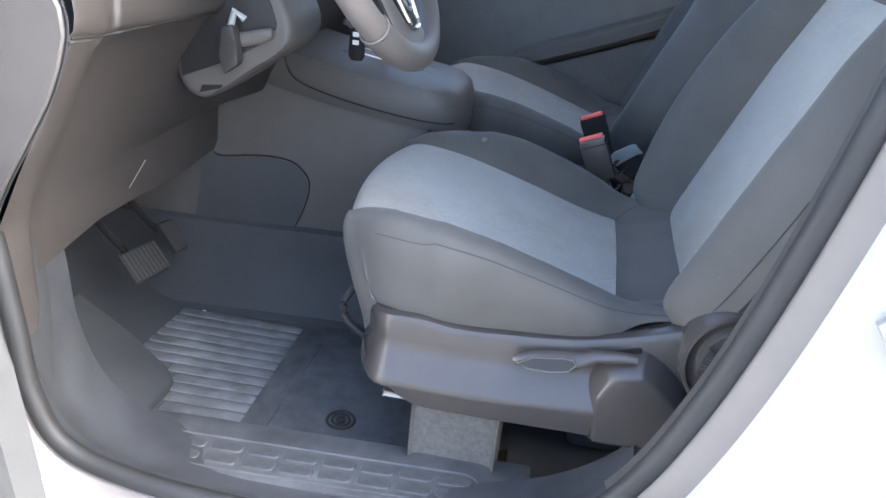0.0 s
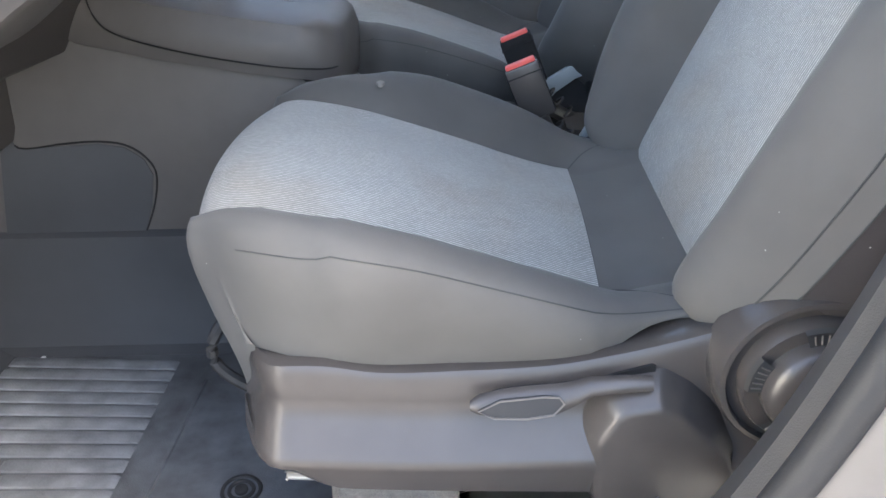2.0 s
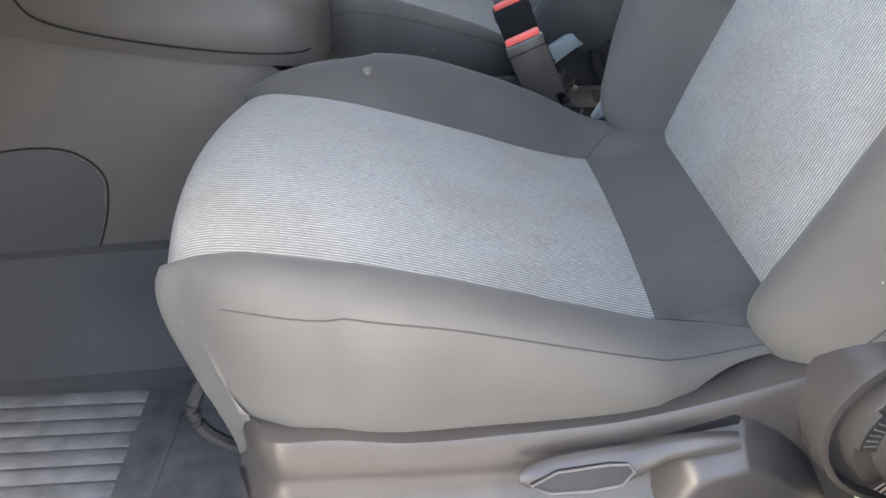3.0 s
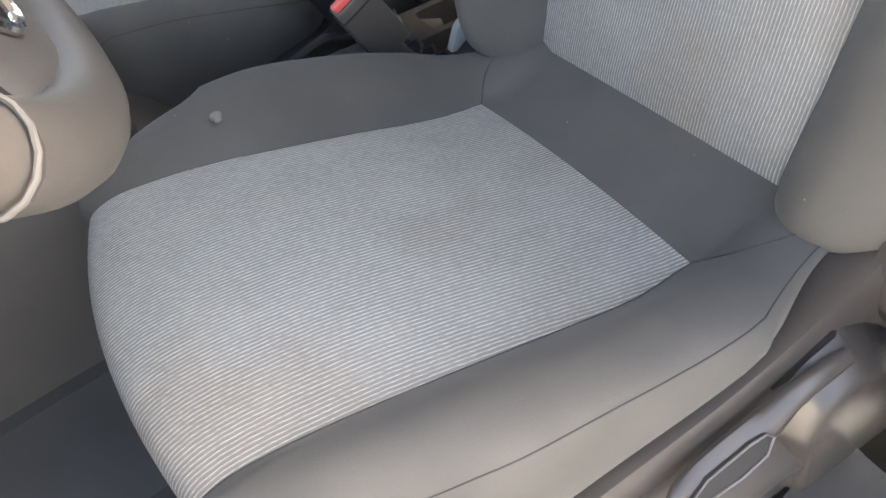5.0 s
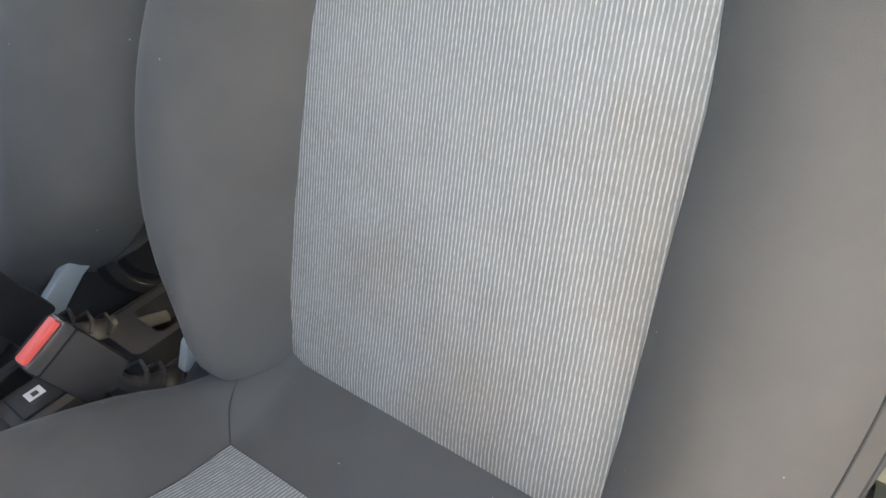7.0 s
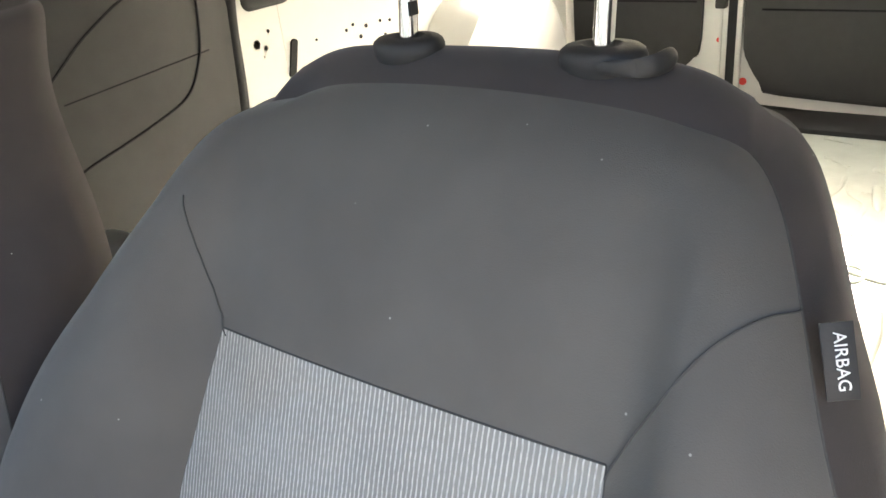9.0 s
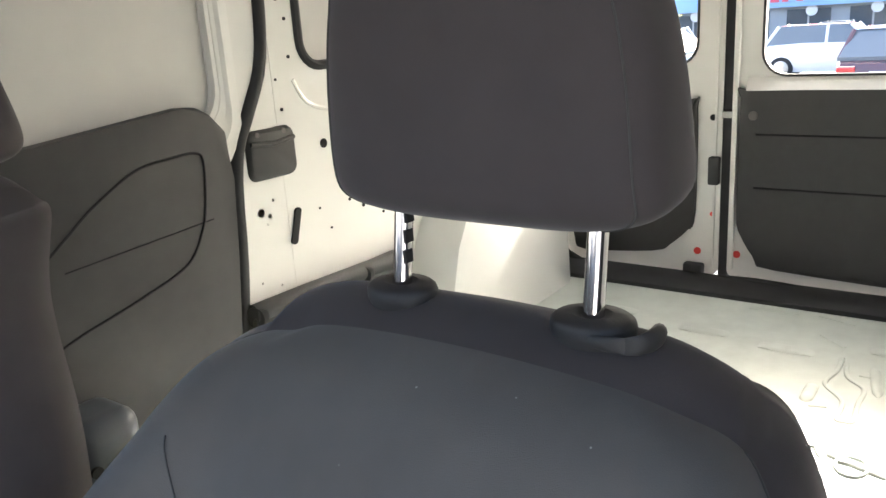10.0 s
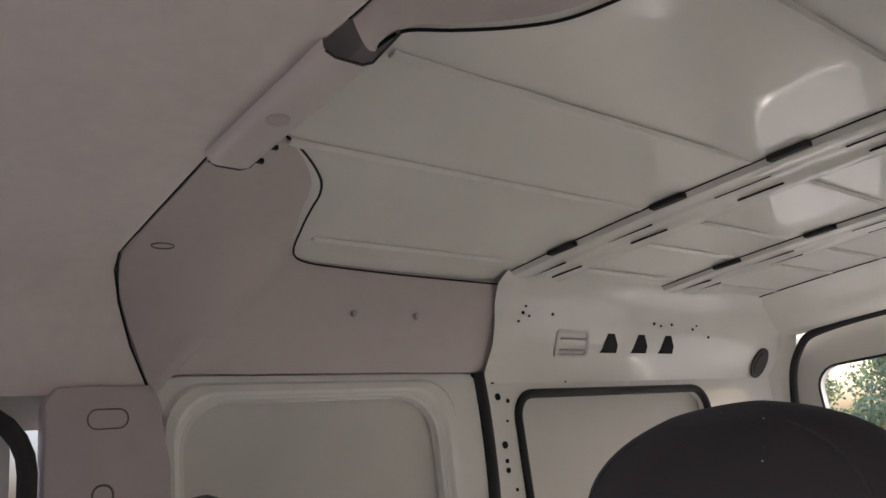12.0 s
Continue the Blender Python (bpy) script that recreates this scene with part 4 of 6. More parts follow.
for x, z in ((1.452, 0.474), (1.598, 0.472), (1.80, 0.466)):
    part("mouth", moved(disc((0, 0, 0), 0.023, 0.020, 'x', 18), Matrix.Translation((x, 0.663, z)) @ pose(0, 0, 0, 0, 0, 18)), BLACK, lin)

# upper rail of both sides, and the pressed roof
RAIL = [(0.692, 1.320), (0.672, 1.350), (0.640, 1.395), (0.622, 1.440), (0.612, 1.490), (0.592, 1.528), (0.555, 1.548)]
rail_ob = tagged(part("wall_rail_right", sheet([[Vector((x, y, z)) for y, z in RAIL] for x in np.linspace(1.592, 2.86, 12)]), WHITE), "white painted roof rail above the side wall", "wall", kind="structure")
tagged(part("wall_rail_left", sheet([[Vector((x, -y, z)) for y, z in [(0.722, 1.305)] + RAIL] for x in np.linspace(0.62, 2.86, 12)]), WHITE), "white painted roof rail above the side wall", "wall", kind="structure")


def on_rail(z):
    return lerp(z, [(b, a) for a, b in RAIL])


for x in (2.00, 2.125, 2.245):
    tri = [(x - 0.034, 1.385), (x + 0.030, 1.385), (x + 0.030, 1.402), (x + 0.012, 1.430), (x - 0.012, 1.430)]
    bm = bmesh.new()
    f = [bm.verts.new((a, on_rail(b) - 0.0015, b)) for a, b in tri]
    g = [bm.verts.new((a, on_rail(b) + 0.01, b)) for a, b in tri]
    bm.faces.new(f)
    for k in range(5):
        bm.faces.new((f[k], f[(k + 1) % 5], g[(k + 1) % 5], g[k]))
    part("rail_hole", bm, BLACK, rail_ob, smooth=False)
# pressed steel anchor recess
bm = bmesh.new()
fr = rounded(-0.060, 0.060, -0.034, 0.034, 0.012)
an = Matrix.Translation((1.855, on_rail(1.404), 1.404)) @ pose(0, 0, 0, 22, 0, 0)
loft([[an @ Vector((a, 0.002, b)) for a, b in fr], [an @ Vector((a, -0.003, b)) for a, b in fr], [an @ Vector((a * 0.88, -0.003, b * 0.82)) for a, b in fr],
      [an @ Vector((a * 0.80, 0.004, b * 0.72)) for a, b in fr]], True, bm)
anchor = part("anchor_recess", bm, WHITE_MATT, rail_ob, "grey recessed anchor plate")
part("lip", tube([an @ Vector((-0.045, -0.003, 0.012)), an @ Vector((0.045, -0.003, 0.012))], 0.003, 6), STEEL, anchor)
part("lip", tube([an @ Vector((-0.045, -0.003, -0.016)), an @ Vector((0.045, -0.003, -0.016))], 0.003, 6), STEEL, anchor)
for x, z, r in ((1.68, 1.47, 0.004), (1.70, 1.463, 0.003), (1.665, 1.45, 0.003), (1.69, 1.485, 0.003), (1.78, 1.47, 0.004), (2.18, 1.46, 0.004), (2.21, 1.455, 0.003), (2.26, 1.46, 0.004), (2.36, 1.45, 0.004), (2.38, 1.46, 0.003), (2.44, 1.43, 0.004)):
    part("hole_disc", disc((x, on_rail(z) - 0.001, z), r, 0.003, 'y', 10), BLACK, rail_ob)
# round vent low on the corner of the rear pillar
vent = part("vent_hole", moved(disc((0, 0, 0), 0.050, 0.006, 'y', 28), Matrix.Translation((2.760, on_rail(1.362) - 0.002, 1.362)) @ pose(0, 0, 0, 33, 0, 6)), TRIM_BLACK, rail_ob, "round dark vent")
part("vent_mouth", moved(disc((0, 0, 0), 0.036, 0.004, 'y', 24), Matrix.Translation((2.758, on_rail(1.362) - 0.005, 1.358)) @ pose(0, 0, 0, 33, 0, 6)), TRIM_BLACK, vent)


def roof_z(y):
    return 1.548 + 0.014 * (1 - (y / 0.56) ** 2)


YS = [-0.56 + 1.12 * k / 16 for k in range(17)]
roof = bmesh.new()
sheet([[Vector((x, y, roof_z(y))) for y in YS] for x in (0.30, 0.8, 1.2, 1.6, 2.0, 2.4, 2.75)], bm=roof)
sheet([[Vector((x, y, roof_z(y) + 0.03)) for y in YS] for x in (0.30, 0.8, 1.2, 1.6, 2.0, 2.4, 2.95)], bm=roof)
# beads along the roof sheet
for y in (0.502, 0.192, -0.037, -0.319, 0.33, -0.2):
    for x0, x1 in ((0.86 if abs(y) < 0.2 else 1.07, 1.592), (1.78, 2.14), (2.34, 2.66)):
        if y in (0.33, -0.2) and x0 < 1.5:
            continue
        tube([Vector((x0, y, roof_z(y) - 0.0005)), Vector((x0 + 0.01, y, roof_z(y) - 0.003)), Vector((x1 - 0.2 * (x1 - x0), y, roof_z(y) - 0.003)), Vector((x1, y, roof_z(y) + 0.003))], 0.0075, 6, bm=roof)


def bow(x0, x1, drop):
    prof = ((x0, 0.0), (x0 + 0.006, drop * 0.8), (x0 + 0.014, drop), (x0 + 0.05, drop), (x0 + 0.06, drop * 0.55), (x1 - 0.06, drop * 0.55), (x1 - 0.05, drop), (x1 - 0.014, drop), (x1 - 0.006, drop * 0.8), (x1, 0.0))
    sheet([[Vector((x, y, roof_z(y) - d)) for x, d in prof] for y in YS], bm=roof)


bow(1.605, 1.775, 0.014)
bow(2.165, 2.32, 0.014)
# rear header and its rounded lip
HEAD = [(2.66, 0.0), (2.70, 0.010), (2.76, 0.030), (2.81, 0.065), (2.84, 0.095), (2.87, 0.108), (2.90, 0.110)]
sheet([[Vector((x, y * 1.1, roof_z(y) - d)) for x, d in HEAD] for y in YS], bm=roof)
ceiling = tagged(part("ceiling", roof, WHITE), "white painted ribbed steel roof of the cargo space", "ceiling", kind="structure")
for xb, pads in ((1.603, (0.40, 0.135, -0.10, -0.35)), (2.163, (0.36, 0.12, -0.12, -0.36))):
    for y in pads:
        part("roof_pad", block(xb - 0.012, xb + 0.005, y - 0.036, y + 0.036, roof_z(y) - 0.011, roof_z(y) - 0.001, 0.002), RUBBER, ceiling, "dark foam pad")
    part("gap", tube([Vector((xb - 0.002, y, roof_z(y) - 0.001)) for y in YS], 0.0015, 5), BLACK, ceiling)
    for y in (0.50, 0.27, 0.02, -0.22, -0.45):
        part("slit", block(xb + 0.053, xb + 0.0552, y - 0.055, y + 0.055, roof_z(y) - 0.0152, roof_z(y) - 0.012, 0.0), BLACK, ceiling)
        part("slit", block(xb + 0.116, xb + 0.1182, y - 0.045, y + 0.045, roof_z(y) - 0.0152, roof_z(y) - 0.012, 0.0), BLACK, ceiling)
part("gap", tube([Vector((2.665, y, roof_z(y) - 0.002)) for y in YS], 0.0016, 5), BLACK, ceiling)
lamp = thing("cargo_lamp", "pale plastic cargo lamp on the rear header", "lamp", (2.80, 0.02, 1.50))
part("lens", moved(block(-0.03, 0.03, -0.07, 0.07, -0.008, 0.008, 0.006), Matrix.Translation((2.815, 0.03, 1.492)) @ pose(0, 0, 0, 0, 38, 0)), TRIM_GREY, lamp)

# ---- rear doors ----
tagged(part("trim_rear_seal", tube([(2.885, y, z) for y, z in smooth_outline([(0.655, 0.22), (0.66, 0.70), (0.645, 1.20), (0.585, 1.39), (0.45, 1.442), (0.0, 1.452), (-0.45, 1.442), (-0.585, 1.39), (-0.645, 1.20), (-0.66, 0.70), (-0.655, 0.22), (0.0, 0.20)], 96)], 0.013, 8, True, up=(1, 0, 0)), RUBBER),
       "black rubber seal round the rear doors", "door seal", kind="structure")
corner = bmesh.new()
for sg in (1, -1):
    sheet([[Vector((2.82, sg * 0.693, z)), Vector((2.845, sg * 0.690, z)), Vector((2.865, sg * (0.680 - max(0, z - 1.2) * 0.25), z)), Vector((2.885, sg * (0.665 - max(0, z - 1.2) * 0.35), z)), Vector((2.93, sg * 0.72, z))] for z in np.linspace(0.14, 1.50, 10)], bm=corner)
tagged(part("wall_rear_corner", corner, WHITE), "white rear corner pillars", "wall", kind="structure")


def rear_door(y0, y1, wy0, wy1, wz0, wz1, label):
    door = thing("rear_door", label, "van door", (2.93, (y0 + y1) / 2, 0.2), "rear doors")
    part("panel", frame_plate(rounded(y0, y1, 0.19, 1.455, 0.03), rounded(wy0, wy1, wz0, wz1, 0.07), 'x', 2.925, 2.960), WHITE, door)
    part("window_seal", tube([(2.924, a, b) for a, b in rounded(wy0 - 0.001, wy1 + 0.001, wz0 - 0.001, wz1 + 0.001, 0.071)], 0.0042, 8, True, up=(1, 0, 0)), RUBBER, door)
    pane = part("pane", prism(rounded(wy0 - 0.01, wy1 + 0.01, wz0 - 0.01, wz1 + 0.01, 0.07), 'x', 2.945, 2.949), GLASS, door, "clear glass pane")
    pane.visible_shadow = False
    return door


rd = rear_door(0.128, 0.70, 0.212, 0.57, 0.875, 1.325, "narrow white rear door with a black inner trim")
trim_r = smooth_outline([(0.205, 0.745), (0.205, 0.40), (0.225, 0.345), (0.285, 0.285), (0.34, 0.258), (0.60, 0.235), (0.635, 0.27), (0.645, 0.40), (0.645, 0.745), (0.625, 0.765), (0.42, 0.768), (0.225, 0.765)], 48)
part("inner_trim", prism(trim_r, 'x', 2.905, 2.926, 0.006), TRIM_BLACK, rd, "black moulded door trim")
part("groove", tube([(2.904, 0.22, 0.52), (2.904, 0.63, 0.52)], 0.003, 6), BLACK, rd)
part("edge_rib", block(2.915, 2.926, 0.142, 0.150, 0.22, 1.42, 0.003), WHITE, rd)
part("red_plug", disc((2.923, 0.196, 0.27), 0.012, 0.006, 'x', 18, 0.002), RED_DOT, rd, "round red plug")
part("red_plug", disc((2.923, 0.150, 0.40), 0.008, 0.006, 'x', 14), RED_DOT, rd)
part("hole_disc", disc((2.924, 0.157, 0.712), 0.010, 0.004, 'x', 14), BLACK, rd)
part("latch", block(2.895, 2.926, 0.128, 0.162, 0.50, 0.590, 0.006), TRIM_BLACK, rd, "black door latch")
part("latch", block(2.890, 2.926, 0.170, 0.235, 0.190, 0.232, 0.008), TRIM_BLACK, rd, "black door latch")
part("latch", block(2.86, 2.925, 0.165, 0.240, 1.385, 1.445, 0.008), TRIM_BLACK, rd, "black upper door latch")
ld = rear_door(-0.70, 0.100, -0.57, 0.015, 0.840, 1.335, "wide white rear door with a black inner trim")
trim_l = smooth_outline([(0.070, 0.775), (0.070, 0.42), (0.055, 0.345), (0.00, 0.262), (-0.05, 0.240), (-0.60, 0.225), (-0.635, 0.26), (-0.645, 0.40), (-0.645, 0.775), (-0.62, 0.795), (-0.30, 0.798), (0.05, 0.795)], 48)
part("inner_trim", prism(trim_l, 'x', 2.900, 2.926, 0.006), TRIM_BLACK, ld, "black moulded door trim")
part("ledge", sheet([[Vector((2.900, y, 0.797)), Vector((2.912, y, 0.815)), Vector((2.925, y, 0.836))] for y in np.linspace(-0.62, 0.055, 8)]), WHITE_MATT, ld, "pale ledge below the window")
for z in (0.665, 0.50):
    part("groove", tube([(2.899, 0.02, z), (2.899, -0.63, z)], 0.003, 6), BLACK, ld)
part("button", disc((2.899, 0.030, 0.722), 0.014, 0.008, 'x', 18, 0.003), PLASTIC_GREY, ld)
part("red_plug", disc((2.923, 0.069, 0.272), 0.012, 0.006, 'x', 18, 0.002), RED_DOT, ld, "round red plug")
part("edge_rib", block(2.905, 2.926, 0.078, 0.096, 0.22, 1.42, 0.006), WHITE, ld)
part("hinge", block(2.912, 2.926, 0.090, 0.128, 0.712, 0.732, 0.003), STEEL, ld)
for y in (0.07, -0.085):
    part("plug", disc((2.92, y, 1.415), 0.014, 0.012, 'x', 14, 0.003), RUBBER, ld)
tagged(part("trim_door_gap", block(2.93, 2.955, 0.099, 0.129, 0.19, 1.45, 0.0), RUBBER), "black seal between the rear doors", "door seal", kind="structure")

# wheel arch on the right
arch = []
for k in range(13):
    a = math.pi * k / 12
    x, z = 2.36 - 0.36 * math.cos(a), 0.19 + 0.50 * math.sin(a) ** 0.8
    arch.append([Vector((x, 0.70, z)), Vector((x, 0.60, z)), Vector((2.36 - 0.345 * math.cos(a), 0.555, 0.19 + 0.485 * math.sin(a) ** 0.8)), Vector((2.36 - 0.31 * math.cos(a), 0.54, 0.19 + 0.45 * math.sin(a) ** 0.8)), Vector((2.36 - 0.15 * math.cos(a), 0.535, 0.19 + 0.2 * math.sin(a) ** 0.8)), Vector((2.36, 0.535, 0.19))])
tagged(part("wall_wheel_arch", sheet(arch), WHITE), "white painted wheel arch in the cargo space", "wheel arch", kind="structure")

# left-hand side wall, plain
tagged(part("wall_left", block(0.66, 2.93, -0.745, -0.715, -0.10, 1.34, 0.0), WHITE), "white painted steel side wall", "wall", kind="structure")

# ---- sliding door ----
sd = thing("sliding_door", "white sliding door with a blanked window and black lower trim", "van door", (1.2, 0.70, 0.2))
part("panel", frame_plate(rounded(0.855, 1.585, 0.17, 1.343, 0.045), rounded(0.905, 1.448, 0.88, 1.297, 0.085), 'y', 0.690, 0.715), WHITE, sd)
steps = ((0.868, 1.502, 0.80, 1.332, 0.075, 0.6895), (0.873, 1.495, 0.81, 1.326, 0.078, 0.681), (0.886, 1.473, 0.83, 1.314, 0.082, 0.679), (0.891, 1.466, 0.85, 1.309, 0.084, 0.686), (0.897, 1.458, 0.87, 1.303, 0.085, 0.688), (0.906, 1.447, 0.881, 1.296, 0.085, 0.706))
part("step", sheet([[Vector((a, y, b)) for a, b in rounded(x0, x1, z0, z1, r)] for x0, x1, z0, z1, r, y in steps], close_v=True), WHITE, sd, sharp=16)
part("blank_panel", prism(rounded(0.88, 1.47, 0.85, 1.32, 0.08), 'y', 0.712, 0.718), WHITE_MATT, sd, "matt pale blanking panel")
for z in (1.115, 1.075):
    part("hole_disc", disc((1.487, 0.689, z), 0.0045, 0.003, 'y', 10), BLACK, sd)
dt = [(0.865, 0.885), (1.05, 0.905), (1.34, 0.932), (1.375, 0.930), (1.405, 0.912), (1.437, 0.875), (1.440, 0.78), (1.425, 0.62), (1.405, 0.46), (1.375, 0.33), (1.34, 0.24), (0.865, 0.22)]
part("inner_trim", prism(dt, 'y', 0.660, 0.692, 0.008), TRIM_BLACK, sd, "black moulded door trim")
part("beading", tube([Vector((p.x - 0.030, 0.688, p.z)) for p in sp2[20:]], 0.005, 6, up=(0, 1, 0)), WHITE, sd)
gl = smooth_outline([(1.370, 0.825), (1.362, 0.75), (1.345, 0.695), (1.30, 0.637), (1.20, 0.605), (1.086, 0.580), (0.97, 0.56), (0.97, 0.66), (1.085, 0.757), (1.15, 0.80), (1.225, 0.836), (1.30, 0.845), (1.355, 0.845)], 78)
part("pocket_line", tube([(a, 0.6592, b) for a, b in gl], 0.0025, 6, True, up=(0, 1, 0)), BLACK, sd)
part("crease", tube([(1.06, 0.660, 0.69), (1.22, 0.660, 0.700), (1.375, 0.660, 0.71)], 0.0016, 6), BLACK, sd)

# grey plastic cover on the floor behind the passenger seat
jc = thing("jack_cover", "grey plastic jack cover standing behind the passenger seat", "cover", (1.08, 0.58, 0.19))
sh = block(0.93, 1.06, 0.52, 0.655, 0.19, 0.475, 0.04, 6)
for v_ in sh.verts:
    v_.co.x += max(0.0, v_.co.z - 0.36) * 0.2
part("shell", sh, JACK_GREY, jc)
part("hole_disc", disc((0.975, 0.519, 0.40), 0.010, 0.006, 'y', 14), BLACK, jc)

# ---- headliner and upper trims ----
HL = []
for x in np.linspace(-0.35, 0.735, 12):
    k = max(0.0, (0.0 - x) / 0.35)
    zc = 1.508 - 0.10 * k * k
    row = []
    for q in np.linspace(-1, 1, 33):
        a = abs(q)
        e = max(0.0, (a - 0.76) / 0.24)
        y = 0.70 * q if a < 0.76 else math.copysign(0.532 + 0.148 * math.sin(e * math.pi / 2), q)
        z = zc - 0.008 * (min(a, 0.76) / 0.76) ** 2 - 0.185 * (1 - math.cos(e * math.pi / 2))
        row.append(Vector((x + max(0, x) / 0.735 * (0.02 * a + 0.09 * e ** 1.5), y, z)))
    HL.append(row)
tagged(part("ceiling_liner", sheet(HL), HEADLINER), "beige-grey cloth headliner over the front seats", "headliner", kind="structure")
liner_gap = tube([p + Vector((0.002, 0, 0.002)) for p in HL[-1] if p.y < -0.10], 0.0018, 6)
tube([p + Vector((0.002, 0, 0.002)) for p in HL[-1] if p.y > 0.165], 0.0018, 6, bm=liner_gap)
tagged(part("trim_liner_edge", liner_gap, BLACK), "dark gap behind the headliner", "trim", kind="structure")
STRIP = material("pale_header_plastic", (0.60, 0.545, 0.525), rough=0.42, vary=0.03, grain=1200, bump=0.12)
hb = [[Vector((0.733, y, 1.506)), Vector((0.7335, y, 1.497)), Vector((0.738, y, 1.4915)), Vector((0.745, y, 1.4895)), Vector((0.774, y, 1.4895)), Vector((0.784, y, 1.493)), Vector((0.800, y, 1.512)), Vector((0.824, y, 1.538)), Vector((0.826, y, 1.562))] for y in np.linspace(-0.098, 0.160, 14)]
header = tagged(part("trim_header", sheet(hb), STRIP), "pale plastic header strip behind the headliner", "trim", kind="structure")
part("cap", moved(disc((0, 0, 0), 0.013, 0.002, 'z', 20), Matrix.Translation((0.755, 0.031, 1.4890))), TRIM_GREY, header)
for y in (0.1605, -0.0985):
    part("end_gap", tube([(x, y, z) for x, z in ((0.735, 1.494), (0.745, 1.4895), (0.774, 1.4895), (0.786, 1.495), (0.824, 1.538))], 0.0014, 6), TRIM_BLACK, header)
for x, y, z in ((0.800, 0.166, 1.508), (0.826, 0.176, 1.535)):
    part("clip", block(x - 0.007, x + 0.007, y - 0.003, y + 0.003, z - 0.003, z + 0.003, 0.001), BLACK, header)


def gusset(sg, free):
    """Plastic trim that runs from the header down over the sliding door."""
    t = thing("upper_trim", "grey plastic upper trim above the sliding door", "trim", (1.0, sg * 0.66, 1.345), "upper trims")
    free = free + [(1.110, 0.600, 1.532), (1.20, 0.608, 1.530), (1.32, 0.611, 1.528), (1.46, 0.612, 1.527), (1.61, 0.612, 1.526)]
    base = [(p.x + 0.006, p.y, p.z + 0.002) for p in HL[-1] if p.y > (0.16 if sg > 0 else 0.10)][::2] + [(0.858, 0.686, 1.330), (0.90, 0.688, 1.346), (1.05, 0.688, 1.346), (1.22, 0.689, 1.346), (1.40, 0.689, 1.346), (1.60, 0.689, 1.345)]

    fr, ba = curve([Vector((p[0], sg * p[1], p[2])) for p in free], 60), curve([Vector((p[0], sg * p[1], p[2])) for p in base], 60)
    rows = []
    for i in range(60):
        a, b = fr[i], ba[i]
        q = min(1.0, i / 44)
        q = q * q * (3 - 2 * q)
        inward = Vector((0, -sg * 0.9 * q, -0.7 * (1 - 0.5 * q))) * 0.016
        rows.append([a + Vector((0, 0, 0.012))] + [a.lerp(b, t_) + inward * math.sin(t_ * math.pi) for t_ in (0, 0.12, 0.3, 0.5, 0.7, 0.88, 1.0)])
    gs = sheet(rows)
    for _ in range(14):
        bmesh.ops.smooth_vert(gs, verts=[v_ for v_ in gs.verts if not v_.is_boundary], factor=0.5, use_axis_x=True, use_axis_y=True, use_axis_z=True)
    part("shell", gs, TRIM_GREY, t)
    part("edge_gap", tube([p + Vector((0.003, 0, 0.006)) for p in fr], 0.002, 6), BLACK, t)
    for x in (1.225, 1.378):
        part("screw", disc((x, sg * 0.627, 1.452), 0.0065, 0.010, 'y', 14, 0.001), STEEL, t)
    part("cap", tube([Vector((0.785 + 0.016 * math.cos(a), sg * 0.44 + 0.012 * math.sin(a), 1.4865)) for a in (2 * math.pi * k / 20 for k in range(20))], 0.0012, 5, True), PLASTIC_GREY, t)
    return t


gusset(1, [(0.823, 0.166, 1.552), (0.890, 0.215, 1.552), (0.955, 0.283, 1.552), (0.985, 0.335, 1.551), (1.000, 0.385, 1.549), (1.028, 0.47, 1.546), (1.066, 0.570, 1.538)])
# Backing added behind the trims; closes gaps to the sky and stops sun leaks.
skin = bmesh.new()
for sg in (-1, 1):
    sheet([[Vector((x, sg * y, z)) for y, z in ((0.50, 1.554), (0.56, 1.550), (0.63, 1.540), (0.70, 1.48), (0.728, 1.36), (0.730, 1.27))] for x in (-0.3, 0.3, 0.9, 1.64, 2.3, 2.92)], bm=skin)
tagged(part("wall_upper_skin", skin, WHITE), "white backing skin added behind the upper trims to block the sky", "wall", kind="structure")
gusset(-1, [(0.790, 0.100, 1.508), (0.836, 0.088, 1.546), (0.886, 0.105, 1.552), (0.936, 0.137, 1.552), (0.979, 0.177, 1.552), (1.003, 0.234, 1.551), (1.025, 0.32, 1.549), (1.045, 0.45, 1.546), (1.072, 0.570, 1.538)])
tagged(part("trim_pillar_right", prism([(0.685, 0.03), (0.685, 1.30), (0.70, 1.325), (0.845, 1.325), (0.858, 1.30), (0.870, 1.20), (0.870, 0.03)], 'y', 0.655, 0.700, 0.008), TRIM_GREY), "grey plastic pillar trim between the doors", "trim", kind="structure")
pt = bpy.data.objects["trim_pillar_right"]
part("oval", tube([(a, 0.6545, b) for a, b in rounded(0.745, 0.805, 1.258, 1.288, 0.014)], 0.0012, 5, True, up=(0, 1, 0)), PLASTIC_GREY, pt)
part("oval", tube([(a, 0.6545, b) for a, b in rounded(0.752, 0.782, 1.02, 1.175, 0.014)], 0.0018, 5, True, up=(0, 1, 0)), PLASTIC_GREY, pt)
tagged(part("trim_front_seal", tube([(a, 0.672, b) for a, b in rounded(-0.45, 0.668, 0.10, 1.300, 0.10)], 0.014, 8, True, up=(0, 1, 0)), RUBBER), "black rubber door seal", "door seal", kind="structure")

